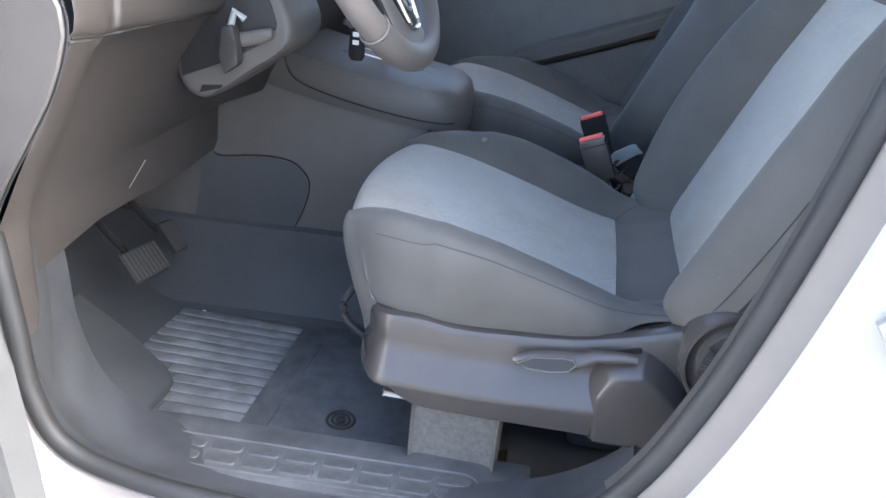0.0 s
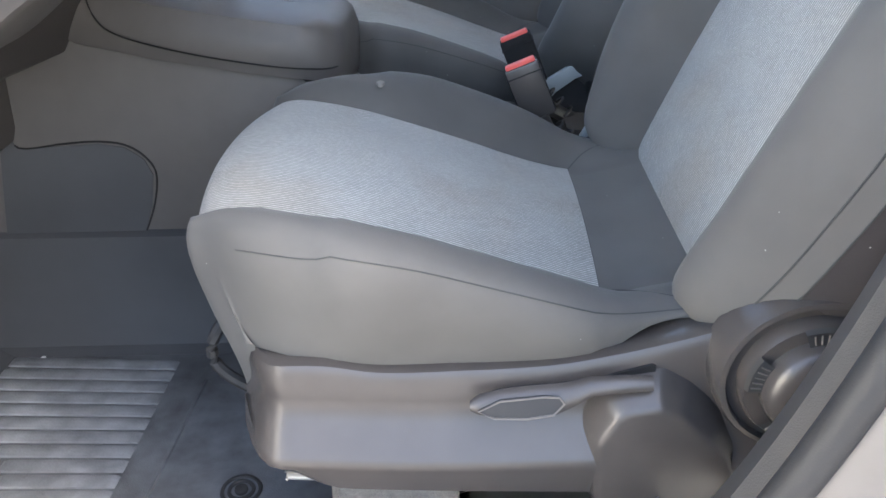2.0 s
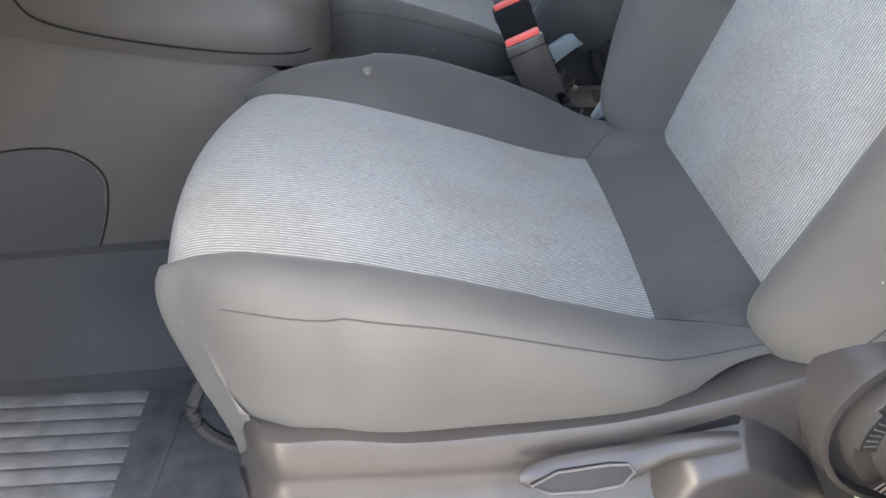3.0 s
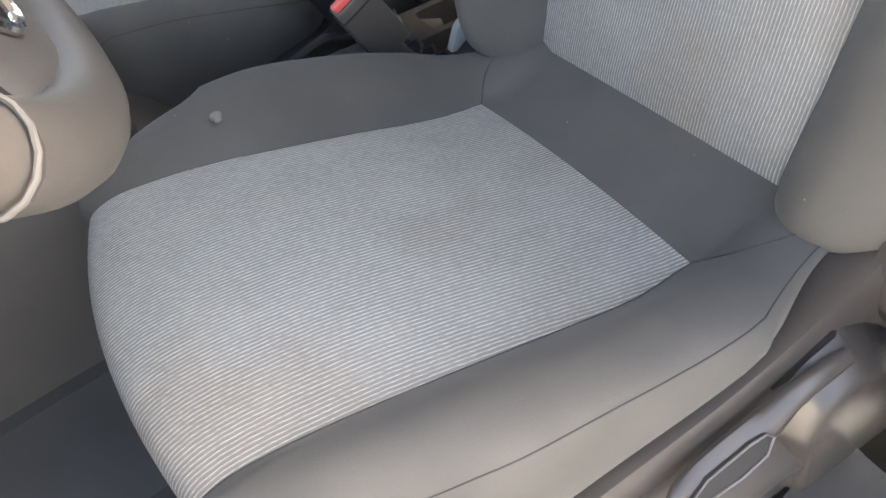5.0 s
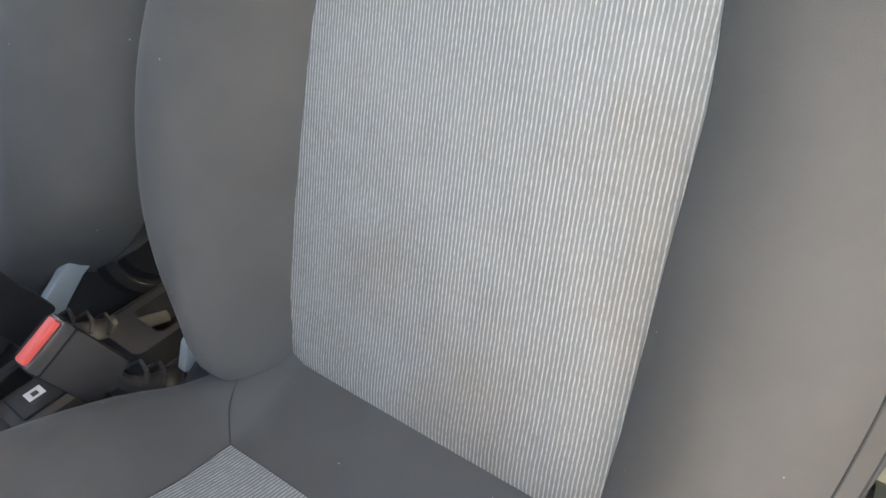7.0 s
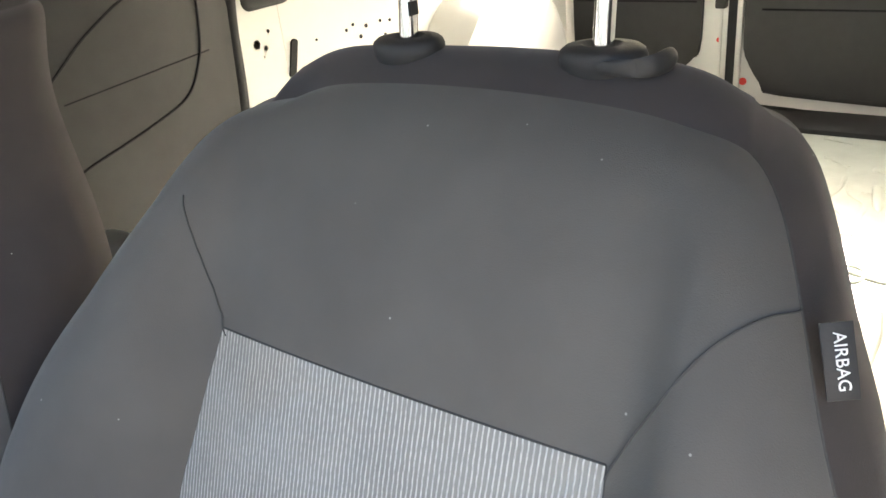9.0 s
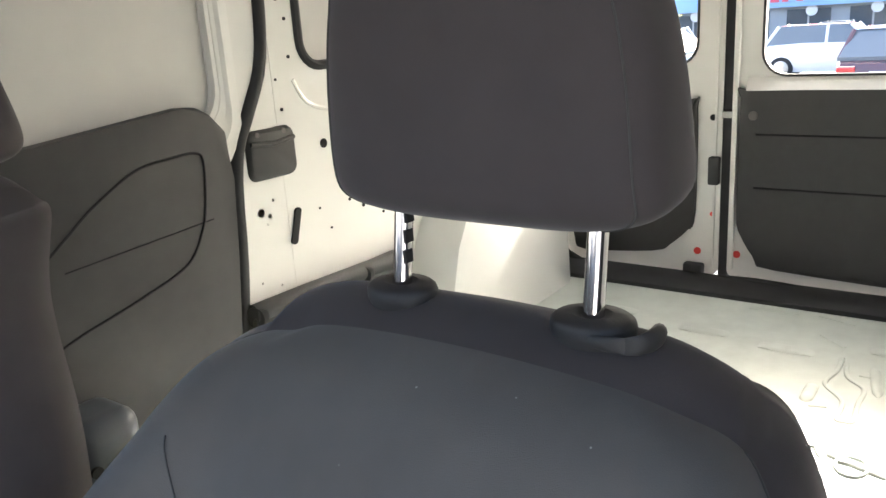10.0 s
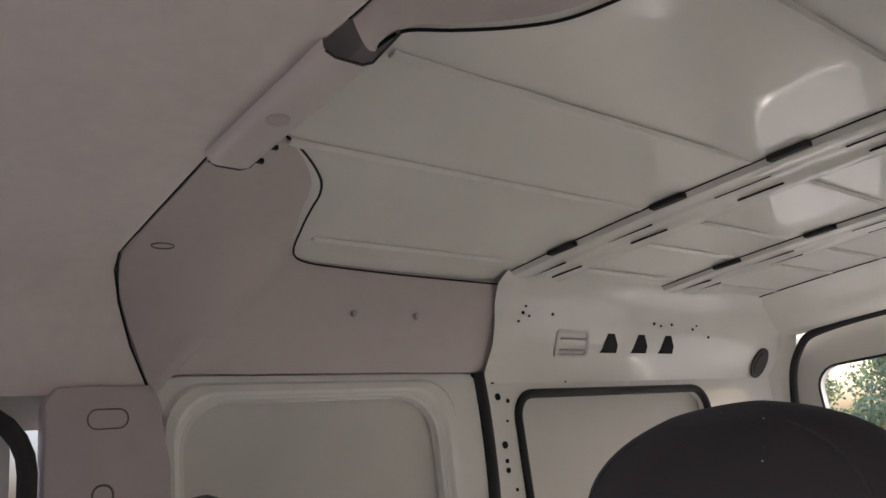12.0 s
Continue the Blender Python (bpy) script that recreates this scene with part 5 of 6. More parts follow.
# ---- passenger door ----
pd = thing("passenger_door", "closed passenger door with dark inner trim and window", "van door", (0.1, 0.70, 0.1))
part("frame", frame_plate(rounded(-0.46, 0.650, 0.06, 1.315, 0.08), rounded(-0.36, 0.610, 0.80, 1.262, 0.07), 'y', 0.700, 0.735), WHITE, pd)
part("window_seal", tube([(a, 0.700, b) for a, b in rounded(-0.365, 0.612, 0.795, 1.265, 0.072)], 0.013, 8, True, up=(0, 1, 0)), RUBBER, pd)
pp = part("pane", prism(rounded(-0.37, 0.62, 0.79, 1.27, 0.07), 'y', 0.716, 0.720), GLASS, pd)
pp.visible_shadow = False
part("inner_trim", prism([(-0.44, 0.08), (-0.44, 0.80), (-0.30, 0.82), (0.62, 0.80), (0.635, 0.70), (0.62, 0.30), (0.58, 0.08)], 'y', 0.655, 0.702, 0.012), DOOR_TRIM, pd, "grey moulded door trim")
part("armrest", loft([[Vector((x, 0.660 - dy, z + dz)) for dy, dz in ((0, 0.006), (0.052, 0.0), (0.060, -0.006), (0.060, -0.034), (0.050, -0.042), (0, -0.060))] for x, z in ((0.150, 0.444), (0.156, 0.447), (0.25, 0.482), (0.35, 0.520), (0.45, 0.560), (0.52, 0.592), (0.56, 0.600))]), PLASTIC_GREY, pd, "grey armrest")
part("pull_panel", loft([[Vector((x, 0.658 - dy, z)) for dy, z in ((0, zt), (0.034, zt - 0.004), (0.040, zt - 0.02), (0.034, 0.20), (0, 0.18))] for x, zt in ((0.17, 0.40), (0.25, 0.43), (0.35, 0.468), (0.45, 0.508), (0.54, 0.54))]), DASH, pd)

# ---- driver's door opening: seal loop, painted side and inner kick trims ----
LOOP = [(-0.30, 0.62), (-0.256, 0.48), (-0.240, 0.34), (-0.232, 0.245), (-0.196, 0.175), (-0.10, 0.146), (0.05, 0.140), (0.18, 0.143), (0.29, 0.160), (0.378, 0.202),
        (0.440, 0.270), (0.488, 0.375), (0.528, 0.510), (0.566, 0.690), (0.596, 0.88), (0.604, 1.08), (0.588, 1.22), (0.545, 1.305), (0.45, 1.335), (0.25, 1.345), (0.08, 1.32), (-0.06, 1.22), (-0.22, 1.02), (-0.30, 0.82)]
loop = [Vector((a, 0, b)) for a, b in smooth_outline(LOOP, 144)]
NL = len(loop)
cen = Vector((0.15, 0, 0.70))


def ring_of(off, y):
    out = []
    for i, p in enumerate(loop):
        t = (loop[(i + 1) % NL] - loop[i - 1]).normalized()
        nrm = Vector((t.z, 0, -t.x))
        if nrm.dot(p - cen) < 0:
            nrm = -nrm
        q = p + nrm * off
        out.append(Vector((q.x, y, q.z)))
    return out


# body side in the dimmed white; the outer panels beside it keep full white
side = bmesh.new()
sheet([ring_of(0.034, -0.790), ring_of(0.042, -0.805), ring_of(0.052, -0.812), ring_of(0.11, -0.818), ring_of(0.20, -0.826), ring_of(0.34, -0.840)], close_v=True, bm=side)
wall_side = tagged(part("wall_driver_side", side, WHITE_DIM), "white body side round the open driver's door, paint dimmed against glare", "wall", kind="structure")
tagged(part("trim_flange", sheet([ring_of(0.004, -0.762), ring_of(0.012, -0.776), ring_of(0.034, -0.790)], close_v=True), PLASTIC_GREY), "grey flange of the door opening", "trim", kind="structure")
tagged(part("trim_driver_seal", tube(ring_of(0.0, -0.764), 0.012, 10, True, up=(0, 1, 0)), RUBBER), "black rubber seal round the driver's door opening", "door seal", kind="structure")
tagged(part("wall_side_lower", block(-0.9, 2.93, -0.86, -0.80, -0.42, -0.10, 0.02), WHITE), "white lower body side", "wall", kind="structure")
tagged(part("wall_side_rear", block(0.92, 2.95, -0.86, -0.80, -0.2, 1.40, 0.02), WHITE), "white outer body side behind the door", "wall", kind="structure")
# inner trims: pillar foot, sill and kick panel follow the opening
n0 = min(range(NL), key=lambda i: (loop[i] - Vector((-0.236, 0, 0.32))).length)
n1 = min(range(NL), key=lambda i: (loop[i] - Vector((0.430, 0, 0.262))).length)
idx = [i % NL for i in (range(n0 - 14, n1 + 1) if n0 < n1 else range(n0 - 14, n1 + NL + 1))]
rings = [ring_of(0.002, -0.755), ring_of(0.006, -0.742), ring_of(0.018, -0.728), ring_of(0.034, -0.705), ring_of(0.040, -0.670), ring_of(0.042, -0.630), ring_of(0.050, -0.600), ring_of(0.085, -0.585)]
sill = tagged(part("trim_sill", sheet([[r[i] for i in idx] for r in rings]), SILL_GREY), "dark plastic sill and kick trim", "trim", kind="structure")
n2 = min(range(NL), key=lambda i: (loop[i] - Vector((0.602, 0, 1.08))).length)
idx2 = [i % NL for i in range(n1, n2 + 6)]
tagged(part("trim_pillar_driver", sheet([[ring_of(0.002, -0.755)[i] for i in idx2], [ring_of(-0.006, -0.735)[i] for i in idx2], [ring_of(0.012, -0.70)[i] for i in idx2], [ring_of(0.10, -0.69)[i] for i in idx2], [ring_of(0.22, -0.69)[i] for i in idx2]]), TRIM_BLACK), "dark trim of the pillar beside the driver's seat", "trim", kind="structure")

# tread plate on the sill: a raised border with two rows of lozenges
tread = thing("tread_plate", "black rubber tread plate on the door sill", "tread plate", (0.07, -0.665, 0.07))
TM = Matrix.Translation((0.07, -0.634, 0.1045)) @ pose(0, 0, 0, 0, -0.6, 3.6) @ Matrix.Translation((-0.07, 0.67, -0.0715))
part("plate", moved(block(-0.165, 0.355, -0.712, -0.60, 0.050, 0.0715, 0.004), TM), TREAD, tread)
part("border", moved(tube([(a, b, 0.0722) for a, b in rounded(-0.145, 0.290, -0.700, -0.640, 0.026)], 0.0022, 6, True), TM), TREAD, tread)
loz = None
for j in range(2):
    for i in range(8):
        x = -0.132 + i * 0.0520
        y = -0.692 + j * 0.025
        if loz is None:
            bm = bmesh.new()
            o = rounded(0, 0.046, 0, 0.019, 0.007, 3)
            loft([[Vector((a, b, 0.0)) for a, b in o], [Vector((0.023 + (a - 0.023) * 0.94, 0.0095 + (b - 0.0095) * 0.86, 0.0024)) for a, b in o]], True, bm)
            loz = part("lozenge", bm, TREAD, tread)
            loz.matrix_basis = TM @ Matrix.Translation((x, y, 0.0712))
        else:
            c = new("lozenge", loz.data)
            c.parent = tread
            c.matrix_parent_inverse = loz.matrix_parent_inverse
            c.matrix_basis = TM @ Matrix.Translation((x, y, 0.0712))

# striker and tyre sticker on the painted pillar
st = thing("door_striker", "grey steel door striker on the pillar", "striker", (0.61, -0.83, 0.52))
sp_ = [(0.590, 0.540), (0.604, 0.553), (0.640, 0.550), (0.652, 0.532), (0.646, 0.508), (0.630, 0.500), (0.612, 0.510)]
part("plate", prism(sp_, 'y', -0.829, -0.820, 0.002), STEEL, st)
part("loop", tube(curve([(0.606, -0.826, 0.528), (0.604, -0.856, 0.526), (0.610, -0.862, 0.522), (0.632, -0.862, 0.514), (0.638, -0.856, 0.512), (0.638, -0.826, 0.513)], 20), 0.0055, 8), STEEL, st)
for x, z in ((0.636, 0.538), (0.612, 0.542)):
    part("screw", disc((x, -0.832, z), 0.008, 0.006, 'y', 12), STEEL, st)
stick = thing("tyre_sticker", "white and yellow paper sticker on the painted pillar", "sticker", (0.50, -0.81, 0.29))
sm = Matrix.Translation((0.4615, -0.8165, 0.274)) @ pose(0, 0, 0, 0, -58, 0) @ pose(0, 0, 0, -3, 0, 0)
part("paper", moved(block(-0.041, 0.041, -0.0008, 0.0008, -0.0178, 0.0178, 0.0), sm), WHITE_INK, stick)
for z0, z1, x0 in ((0.0125, 0.0168, -0.040), (-0.0168, -0.0125, -0.012)):
    part("bar", moved(block(x0, 0.040, -0.0016, -0.0009, z0, z1, 0.0), sm), YELLOW, stick)
part("bar", moved(block(0.030, 0.037, -0.0021, -0.0017, -0.0162, -0.0132, 0.0), sm), BLACK, stick)
for k in range(7):
    for x0, x1 in ((-0.038, -0.022), (-0.019, 0.004 - 0.004 * (k % 2)), (0.009, 0.036 - 0.008 * (k % 3))):
        part("bar", moved(block(x0, x1, -0.0014, -0.0009, 0.0090 - k * 0.0030, 0.0100 - k * 0.0030, 0.0), sm), PLASTIC_GREY, stick)

# open driver's door, swung forward
dd = thing("driver_door", "open white driver's door with grey inner trim", "van door", (-0.42, -0.86, 0.1))
dm = Matrix.Translation((-0.36, -0.865, 0.0)) @ pose(0, 0, 0, 0, 0, -112)
part("shell", moved(block(0.0, 1.02, 0.03, 0.08, -0.10, 0.82, 0.02), dm), WHITE, dd)
part("inner_trim", moved(block(0.05, 0.98, -0.035, 0.032, -0.03, 0.80, 0.03, 3), dm), PLASTIC_GREY, dd)
part("seal", moved(tube([(a, 0.028, b) for a, b in rounded(0.02, 1.0, -0.07, 0.81, 0.10)], 0.012, 8, True, up=(0, 1, 0)), dm), RUBBER, dd)

# Edge strip placed to fit the camera's view, coloured dark to offset the sun.
part("hinge_flange", prism([(-0.182, 0.47), (-0.163, 0.362), (-0.149, 0.190), (-0.130, -0.04), (-0.175, -0.04), (-0.190, 0.19), (-0.200, 0.30), (-0.215, 0.47)], 'y', -0.900, -0.862, 0.004), TRIM_BLACK, dd, "dark grey edge of the inner trim")
# Dark slab set beside the strip to fill the same view.
part("dark_edge_slab", prism([(-0.213, 0.47), (-0.198, 0.30), (-0.188, 0.19), (-0.173, -0.04), (-0.36, -0.04), (-0.36, 0.47)], 'y', -0.892, -0.872, 0.002), RUBBER, dd)

# ---- dashboard ----
dash = thing("dashboard", "dark moulded dashboard with a knee panel under the wheel", "dashboard", (-0.4, 0, 0.03))
rows = []
for y in (-0.766, -0.755, -0.738, -0.722, -0.712, -0.695, -0.66, -0.60, -0.52, -0.44, -0.34, -0.24, -0.14, 0.1, 0.4, 0.70):
    zb = lerp(y, [(-0.766, 0.300), (-0.715, 0.300), (-0.695, 0.33), (-0.66, 0.352), (-0.52, 0.357), (-0.40, 0.347), (-0.26, 0.342), (-0.14, 0.346), (0.7, 0.36)])
    xb = lerp(y, [(-0.766, -0.010), (-0.738, -0.002), (-0.722, 0.0), (-0.712, -0.004), (-0.695, -0.020), (-0.60, -0.032), (-0.40, -0.05), (0.7, -0.06)])
    xo = lerp(y, [(-0.766, 0.003), (-0.738, 0.003), (-0.722, 0.002), (-0.712, -0.003), (-0.695, -0.018), (-0.60, -0.028), (-0.40, -0.030), (-0.28, -0.010), (-0.14, 0.020), (0.7, 0.02)])
    xu = xb * 0.35
    zs = lerp(y, [(-0.766, 0.663), (-0.72, 0.659), (-0.50, 0.645), (0.70, 0.640)])
    rows.append([Vector((x, y, z)) for x, z in ((-0.80, 0.90), (-0.45, 0.90), (-0.26 + xu, 0.87), (-0.180 + xu, 0.81), (-0.136 + xu, 0.75), (-0.122 + xu, 0.71), (-0.120 + xu, zs + 0.022), (-0.123 + xu, zs + 0.007),
                 (-0.129 + xu, zs + 0.001), (-0.130 + 0.5 * (xu + xo), zs - 0.004), (-0.142 + xo, zs - 0.018), (-0.176 + xo, 0.576), (-0.207 + xo, 0.52), (-0.236 + xo, 0.463), (-0.241 + xb, 0.43), (-0.244 + xb, zb + 0.018), (-0.250 + xb, zb), (-0.36, zb + 0.02), (-0.80, zb + 0.06))])
part("body", sheet(rows), KNEE, dash)
# end cap beside the door
cap = [(-0.74, 0.88), (-0.30, 0.88), (-0.20, 0.80), (-0.146, 0.72), (-0.133, 0.69), (-0.132, 0.666), (-0.1415, 0.635), (-0.157, 0.601), (-0.184, 0.558), (-0.2195, 0.502), (-0.256, 0.43), (-0.40, 0.33), (-0.74, 0.30)]
part("end_cap", loft([[Vector((x, -0.7665, z)) for x, z in cap], [Vector((x - 0.002, -0.770, z)) for x, z in cap], [Vector((-0.45 + (x + 0.45) * 0.99, -0.772, 0.6 + (z - 0.6) * 0.99)) for x, z in cap]]), KNEE, dash)
part("cap_line", tube(curve([(x + 0.001, -0.768, z) for x, z in cap[2:11]], 40), 0.0013, 6), BLACK, dash)
part("split_line", tube([(-0.130, -0.765, 0.6625), (-0.1275, -0.72, 0.6585), (-0.139, -0.60, 0.6515), (-0.144, -0.44, 0.6435)], 0.0014, 6), BLACK, dash)
part("bracket", prism([(-0.133, 0.628), (-0.118, 0.634), (-0.113, 0.608), (-0.111, 0.582), (-0.131, 0.567), (-0.138, 0.590)], 'y', -0.456, -0.436, 0.003), TRIM_BLACK, dash)
part("bracket_pin", tube([(-0.124, -0.448, 0.626), (-0.116, -0.450, 0.650), (-0.104, -0.446, 0.640)], 0.005, 8), PLASTIC_PALE, dash)
part("stray_wire", tube(curve([(-0.275, -0.42, 0.415), (-0.288, -0.435, 0.385), (-0.297, -0.445, 0.365)], 10), 0.0007, 5), STEEL, dash)
# column shroud: a rounded lower shell with the tilt lever on a dark panel painted for shade
low_shell = smooth_outline([(-0.075, 0.690), (-0.058, 0.660), (-0.048, 0.634), (-0.052, 0.610), (-0.072, 0.590), (-0.10, 0.571), (-0.15, 0.534), (-0.185, 0.520), (-0.215, 0.545), (-0.22, 0.64), (-0.16, 0.70)], 60)
col = []
for y, k in ((-0.4265, 0.86), (-0.4255, 0.92), (-0.421, 0.97), (-0.412, 1.0), (-0.36, 1.02), (-0.312, 1.0), (-0.300, 0.94)):
    col.append([Vector((-0.13 + (x + 0.13) * k, y, 0.61 + (z - 0.61) * k)) for x, z in low_shell])
shroud = part("column_shroud", loft(col), DASH, dash, "grey steering column shroud")
# Proud dark panel that stands for the shade under the column.
part("recess_shade", prism([(-0.215, 0.69), (-0.095, 0.69), (-0.076, 0.660), (-0.068, 0.636), (-0.072, 0.618), (-0.10, 0.601), (-0.136, 0.580), (-0.205, 0.550)], 'y', -0.4285, -0.420, 0.001), RUBBER, shroud)
part("tilt_lever", loft([[Vector((x, -0.432 + 0.008 * math.cos(a), z + h * math.sin(a))) for a in (2 * math.pi * k / 14 for k in range(14))] for x, z, h in ((-0.135, 0.608, 0.008), (-0.11, 0.612, 0.0105), (-0.085, 0.619, 0.010), (-0.074, 0.623, 0.008), (-0.070, 0.624, 0.004))]), PLASTIC_GREY, shroud)
part("slot", prism([(-0.180, 0.531), (-0.150, 0.540), (-0.146, 0.545), (-0.176, 0.541)], 'y', -0.429, -0.42, 0.0), BLACK, shroud)
# footwell: bulkhead with dark covering
tagged(part("wall_bulkhead", sheet([[Vector((-0.30, y, 0.03)), Vector((-0.40, y, 0.05)), Vector((-0.52, y, 0.14)), Vector((-0.62, y, 0.30)), Vector((-0.70, y, 0.60)), Vector((-0.74, y, 0.9))] for y in np.linspace(-0.78, 0.74, 8)]), FLOOR_DARK), "dark carpeted bulkhead of the footwell", "bulkhead", kind="structure")
tagged(part("wall_kick_left", sheet([[Vector((-0.75, -0.66, z)), Vector((-0.40, -0.62, z)), Vector((-0.285, -0.640, z)), Vector((-0.258, -0.70, z)), Vector((-0.252, -0.77, z))] for z in (0.03, 0.15, 0.30, 0.45)]), FLOOR_DARK), "dark kick panel beside the footwell", "kick panel", kind="structure")

# ---- centre console ----
con = thing("centre_console", "dark plastic centre console with gear selector", "console", (-0.1, 0, 0.03))
rows = []
for x, zt, hw in ((-0.50, 0.64, 0.15), (-0.30, 0.60, 0.14), (-0.20, 0.548, 0.132), (-0.10, 0.528, 0.128), (0.0, 0.514, 0.124), (0.07, 0.505, 0.118), (0.105, 0.500, 0.108), (0.125, 0.49, 0.09), (0.134, 0.475, 0.07)):
    rows.append([Vector((x, -hw * 0.96, zt - 0.075)), Vector((x, -hw, zt - 0.055)), Vector((x, -hw * 0.98, zt - 0.03)), Vector((x, -hw * 0.90, zt - 0.008)), Vector((x, -hw * 0.7, zt)), Vector((x, 0, zt + 0.003)),
                 Vector((x, hw * 0.7, zt)), Vector((x, hw * 0.90, zt - 0.008)), Vector((x, hw * 0.98, zt - 0.03)), Vector((x, hw, zt - 0.055)), Vector((x, hw * 0.96, zt - 0.075))])
part("upper_shell", loft([r for r in rows]), DASH, con)
low = []
for x, hw, zt in ((-0.55, 0.165, 0.50), (-0.35, 0.150, 0.50), (-0.20, 0.135, 0.475), (-0.05, 0.120, 0.452), (0.06, 0.112, 0.44), (0.16, 0.105, 0.36), (0.22, 0.10, 0.26)):
    low.append([Vector((x, -hw - 0.012, 0.02)), Vector((x, -hw - 0.006, 0.14)), Vector((x, -hw, 0.28)), Vector((x, -hw + 0.004, zt - 0.05)), Vector((x, -hw + 0.012, zt)),
                Vector((x, hw - 0.012, zt)), Vector((x, hw - 0.004, zt - 0.05)), Vector((x, hw, 0.28)), Vector((x, hw + 0.006, 0.14)), Vector((x, hw + 0.012, 0.02))])
part("lower_shell", loft(low), DASH, con)
part("split_line", tube(curve([(-0.175, -0.134, 0.545), (-0.165, -0.1345, 0.505), (-0.135, -0.1325, 0.483), (-0.05, -0.128, 0.462), (0.05, -0.121, 0.447), (0.11, -0.108, 0.442), (0.128, -0.08, 0.440)], 30), 0.0011, 6), BLACK, con)
pk = [(-0.318, 0.375), (-0.300, 0.336), (-0.24, 0.341), (-0.195, 0.3435), (-0.160, 0.338), (-0.136, 0.320), (-0.126, 0.295), (-0.135, 0.250), (-0.155, 0.203)]


def con_y(x, z):
    """The lower console's near face."""
    return -(0.115 - 0.1 * x) - 0.0006 - (0.043 * (0.28 - z) if z < 0.28 else -0.03 * (z - 0.28))


part("side_panel_edge", tube(curve([(a, con_y(a, b), b) for a, b in pk], 40), 0.0014, 6), BLACK, con)
inner = [(-0.345, 0.19), (-0.318, 0.370), (-0.300, 0.333), (-0.24, 0.338), (-0.195, 0.3405), (-0.162, 0.335), (-0.139, 0.318), (-0.130, 0.295), (-0.138, 0.250), (-0.158, 0.195)]
bm = bmesh.new()
loft([[Vector((a, -0.12, b)) for a, b in inner], [Vector((a, con_y(a, b) - 0.001, b)) for a, b in inner], [Vector((a - 0.003 if a > -0.25 else a, con_y(a, b) - 0.0016, b - 0.003)) for a, b in inner]], True, bm)
part("side_panel", bm, FLOOR_DARK, con, "darker carpeted side panel")
rows = []
for x, hw in ((-0.55, 0.176), (-0.35, 0.160), (-0.20, 0.146), (-0.05, 0.132), (0.06, 0.124), (0.16, 0.117), (0.24, 0.112)):
    rows.append([Vector((x, -hw + 0.012, 0.214)), Vector((x, -hw - 0.004, 0.207)), Vector((x, -hw - 0.010, 0.17)), Vector((x, -hw - 0.016, 0.10)), Vector((x, -hw - 0.036, 0.045)), Vector((x, -hw - 0.07, 0.031))])
part("carpet_edge", sheet(rows), FLOOR_DARK, con, "dark floor carpet rising along the tunnel")
bez = []
for (dx, dz) in ((0, 0), (0.0, 0.006)):
    bez.append([Vector((a, b, 0.512 - (a + 0.04) * 0.16 + dz)) for a, b in rounded(-0.13, 0.115, -0.055, 0.055, 0.03)])
gate = part("selector_bezel", loft(bez), SILVER, con, "silver bezel of the gear selector")
part("gate", loft([[Vector((a, b, 0.519 - (a + 0.04) * 0.16)) for a, b in rounded(-0.11, 0.098, -0.04, 0.04, 0.02)], [Vector((a, b, 0.5205 - (a + 0.04) * 0.16)) for a, b in rounded(-0.11, 0.098, -0.04, 0.04, 0.02)]]), TRIM_BLACK, gate)
part("gate_ring", tube([(a, b, 0.522 - (a + 0.04) * 0.16) for a, b in rounded(-0.09, 0.085, -0.022, 0.022, 0.012)], 0.003, 6, True), CHROME, gate)
part("selector", loft([[Vector((-0.02 + dx + r * math.cos(a), r * 1.1 * math.sin(a), z)) for a in (2 * math.pi * k / 14 for k in range(14))] for z, r, dx in ((0.51, 0.012, 0), (0.56, 0.011, -0.012), (0.585, 0.016, -0.018), (0.62, 0.021, -0.024), (0.645, 0.018, -0.03), (0.652, 0.008, -0.03))]), TRIM_BLACK, gate)
# between the seats: low tunnel tray with switches, a bin and a grab handle
tray = thing("tunnel_tray", "black plastic tray between the front seats", "tray", (0.4, 0, 0.03))
part("body", block(0.12, 0.92, -0.095, 0.060, 0.03, 0.300, 0.012), RUBBER, tray)
for sy in (-1, 1):
    part("lip", tube(curve([(0.14, -0.016 + sy * 0.062, 0.312), (0.27, -0.016 + sy * 0.062, 0.322), (0.33, -0.016 + sy * 0.060, 0.342), (0.37, -0.016 + sy * 0.058, 0.350), (0.42, -0.016 + sy * 0.058, 0.335), (0.60, -0.016 + sy * 0.060, 0.330)], 24), 0.006, 8), RUBBER, tray, "glossy black tray rim")
sw = part("switch_block", moved(block(-0.085, 0.065, -0.030, 0.034, -0.030, 0.008, 0.006), Matrix.Translation((0.345, -0.004, 0.330))), TRIM_BLACK, tray)
for x in (0.359, 0.305):
    part("switch", block(x - 0.022, x + 0.022, -0.022, 0.024, 0.334, 0.341, 0.003), RUBBER, sw)
    part("print", block(x - 0.008, x + 0.008, -0.006, 0.008, 0.3408, 0.3418, 0.0), WHITE_INK, sw)
    part("print_gap", block(x - 0.003, x + 0.003, -0.003, 0.003, 0.3418, 0.3424, 0.0), TRIM_BLACK, sw)
part("grab_bar", tube(curve([(0.20, 0.018, 0.330), (0.24, 0.018, 0.344), (0.28, 0.018, 0.344), (0.312, 0.018, 0.335)], 12), 0.007, 10), SILVER, tray, "pale grab bar")
bin_bm = frame_plate(rounded(0.440, 0.640, -0.046, 0.030, 0.010), rounded(0.472, 0.625, -0.036, 0.018, 0.008), 'z', 0.296, 0.345)
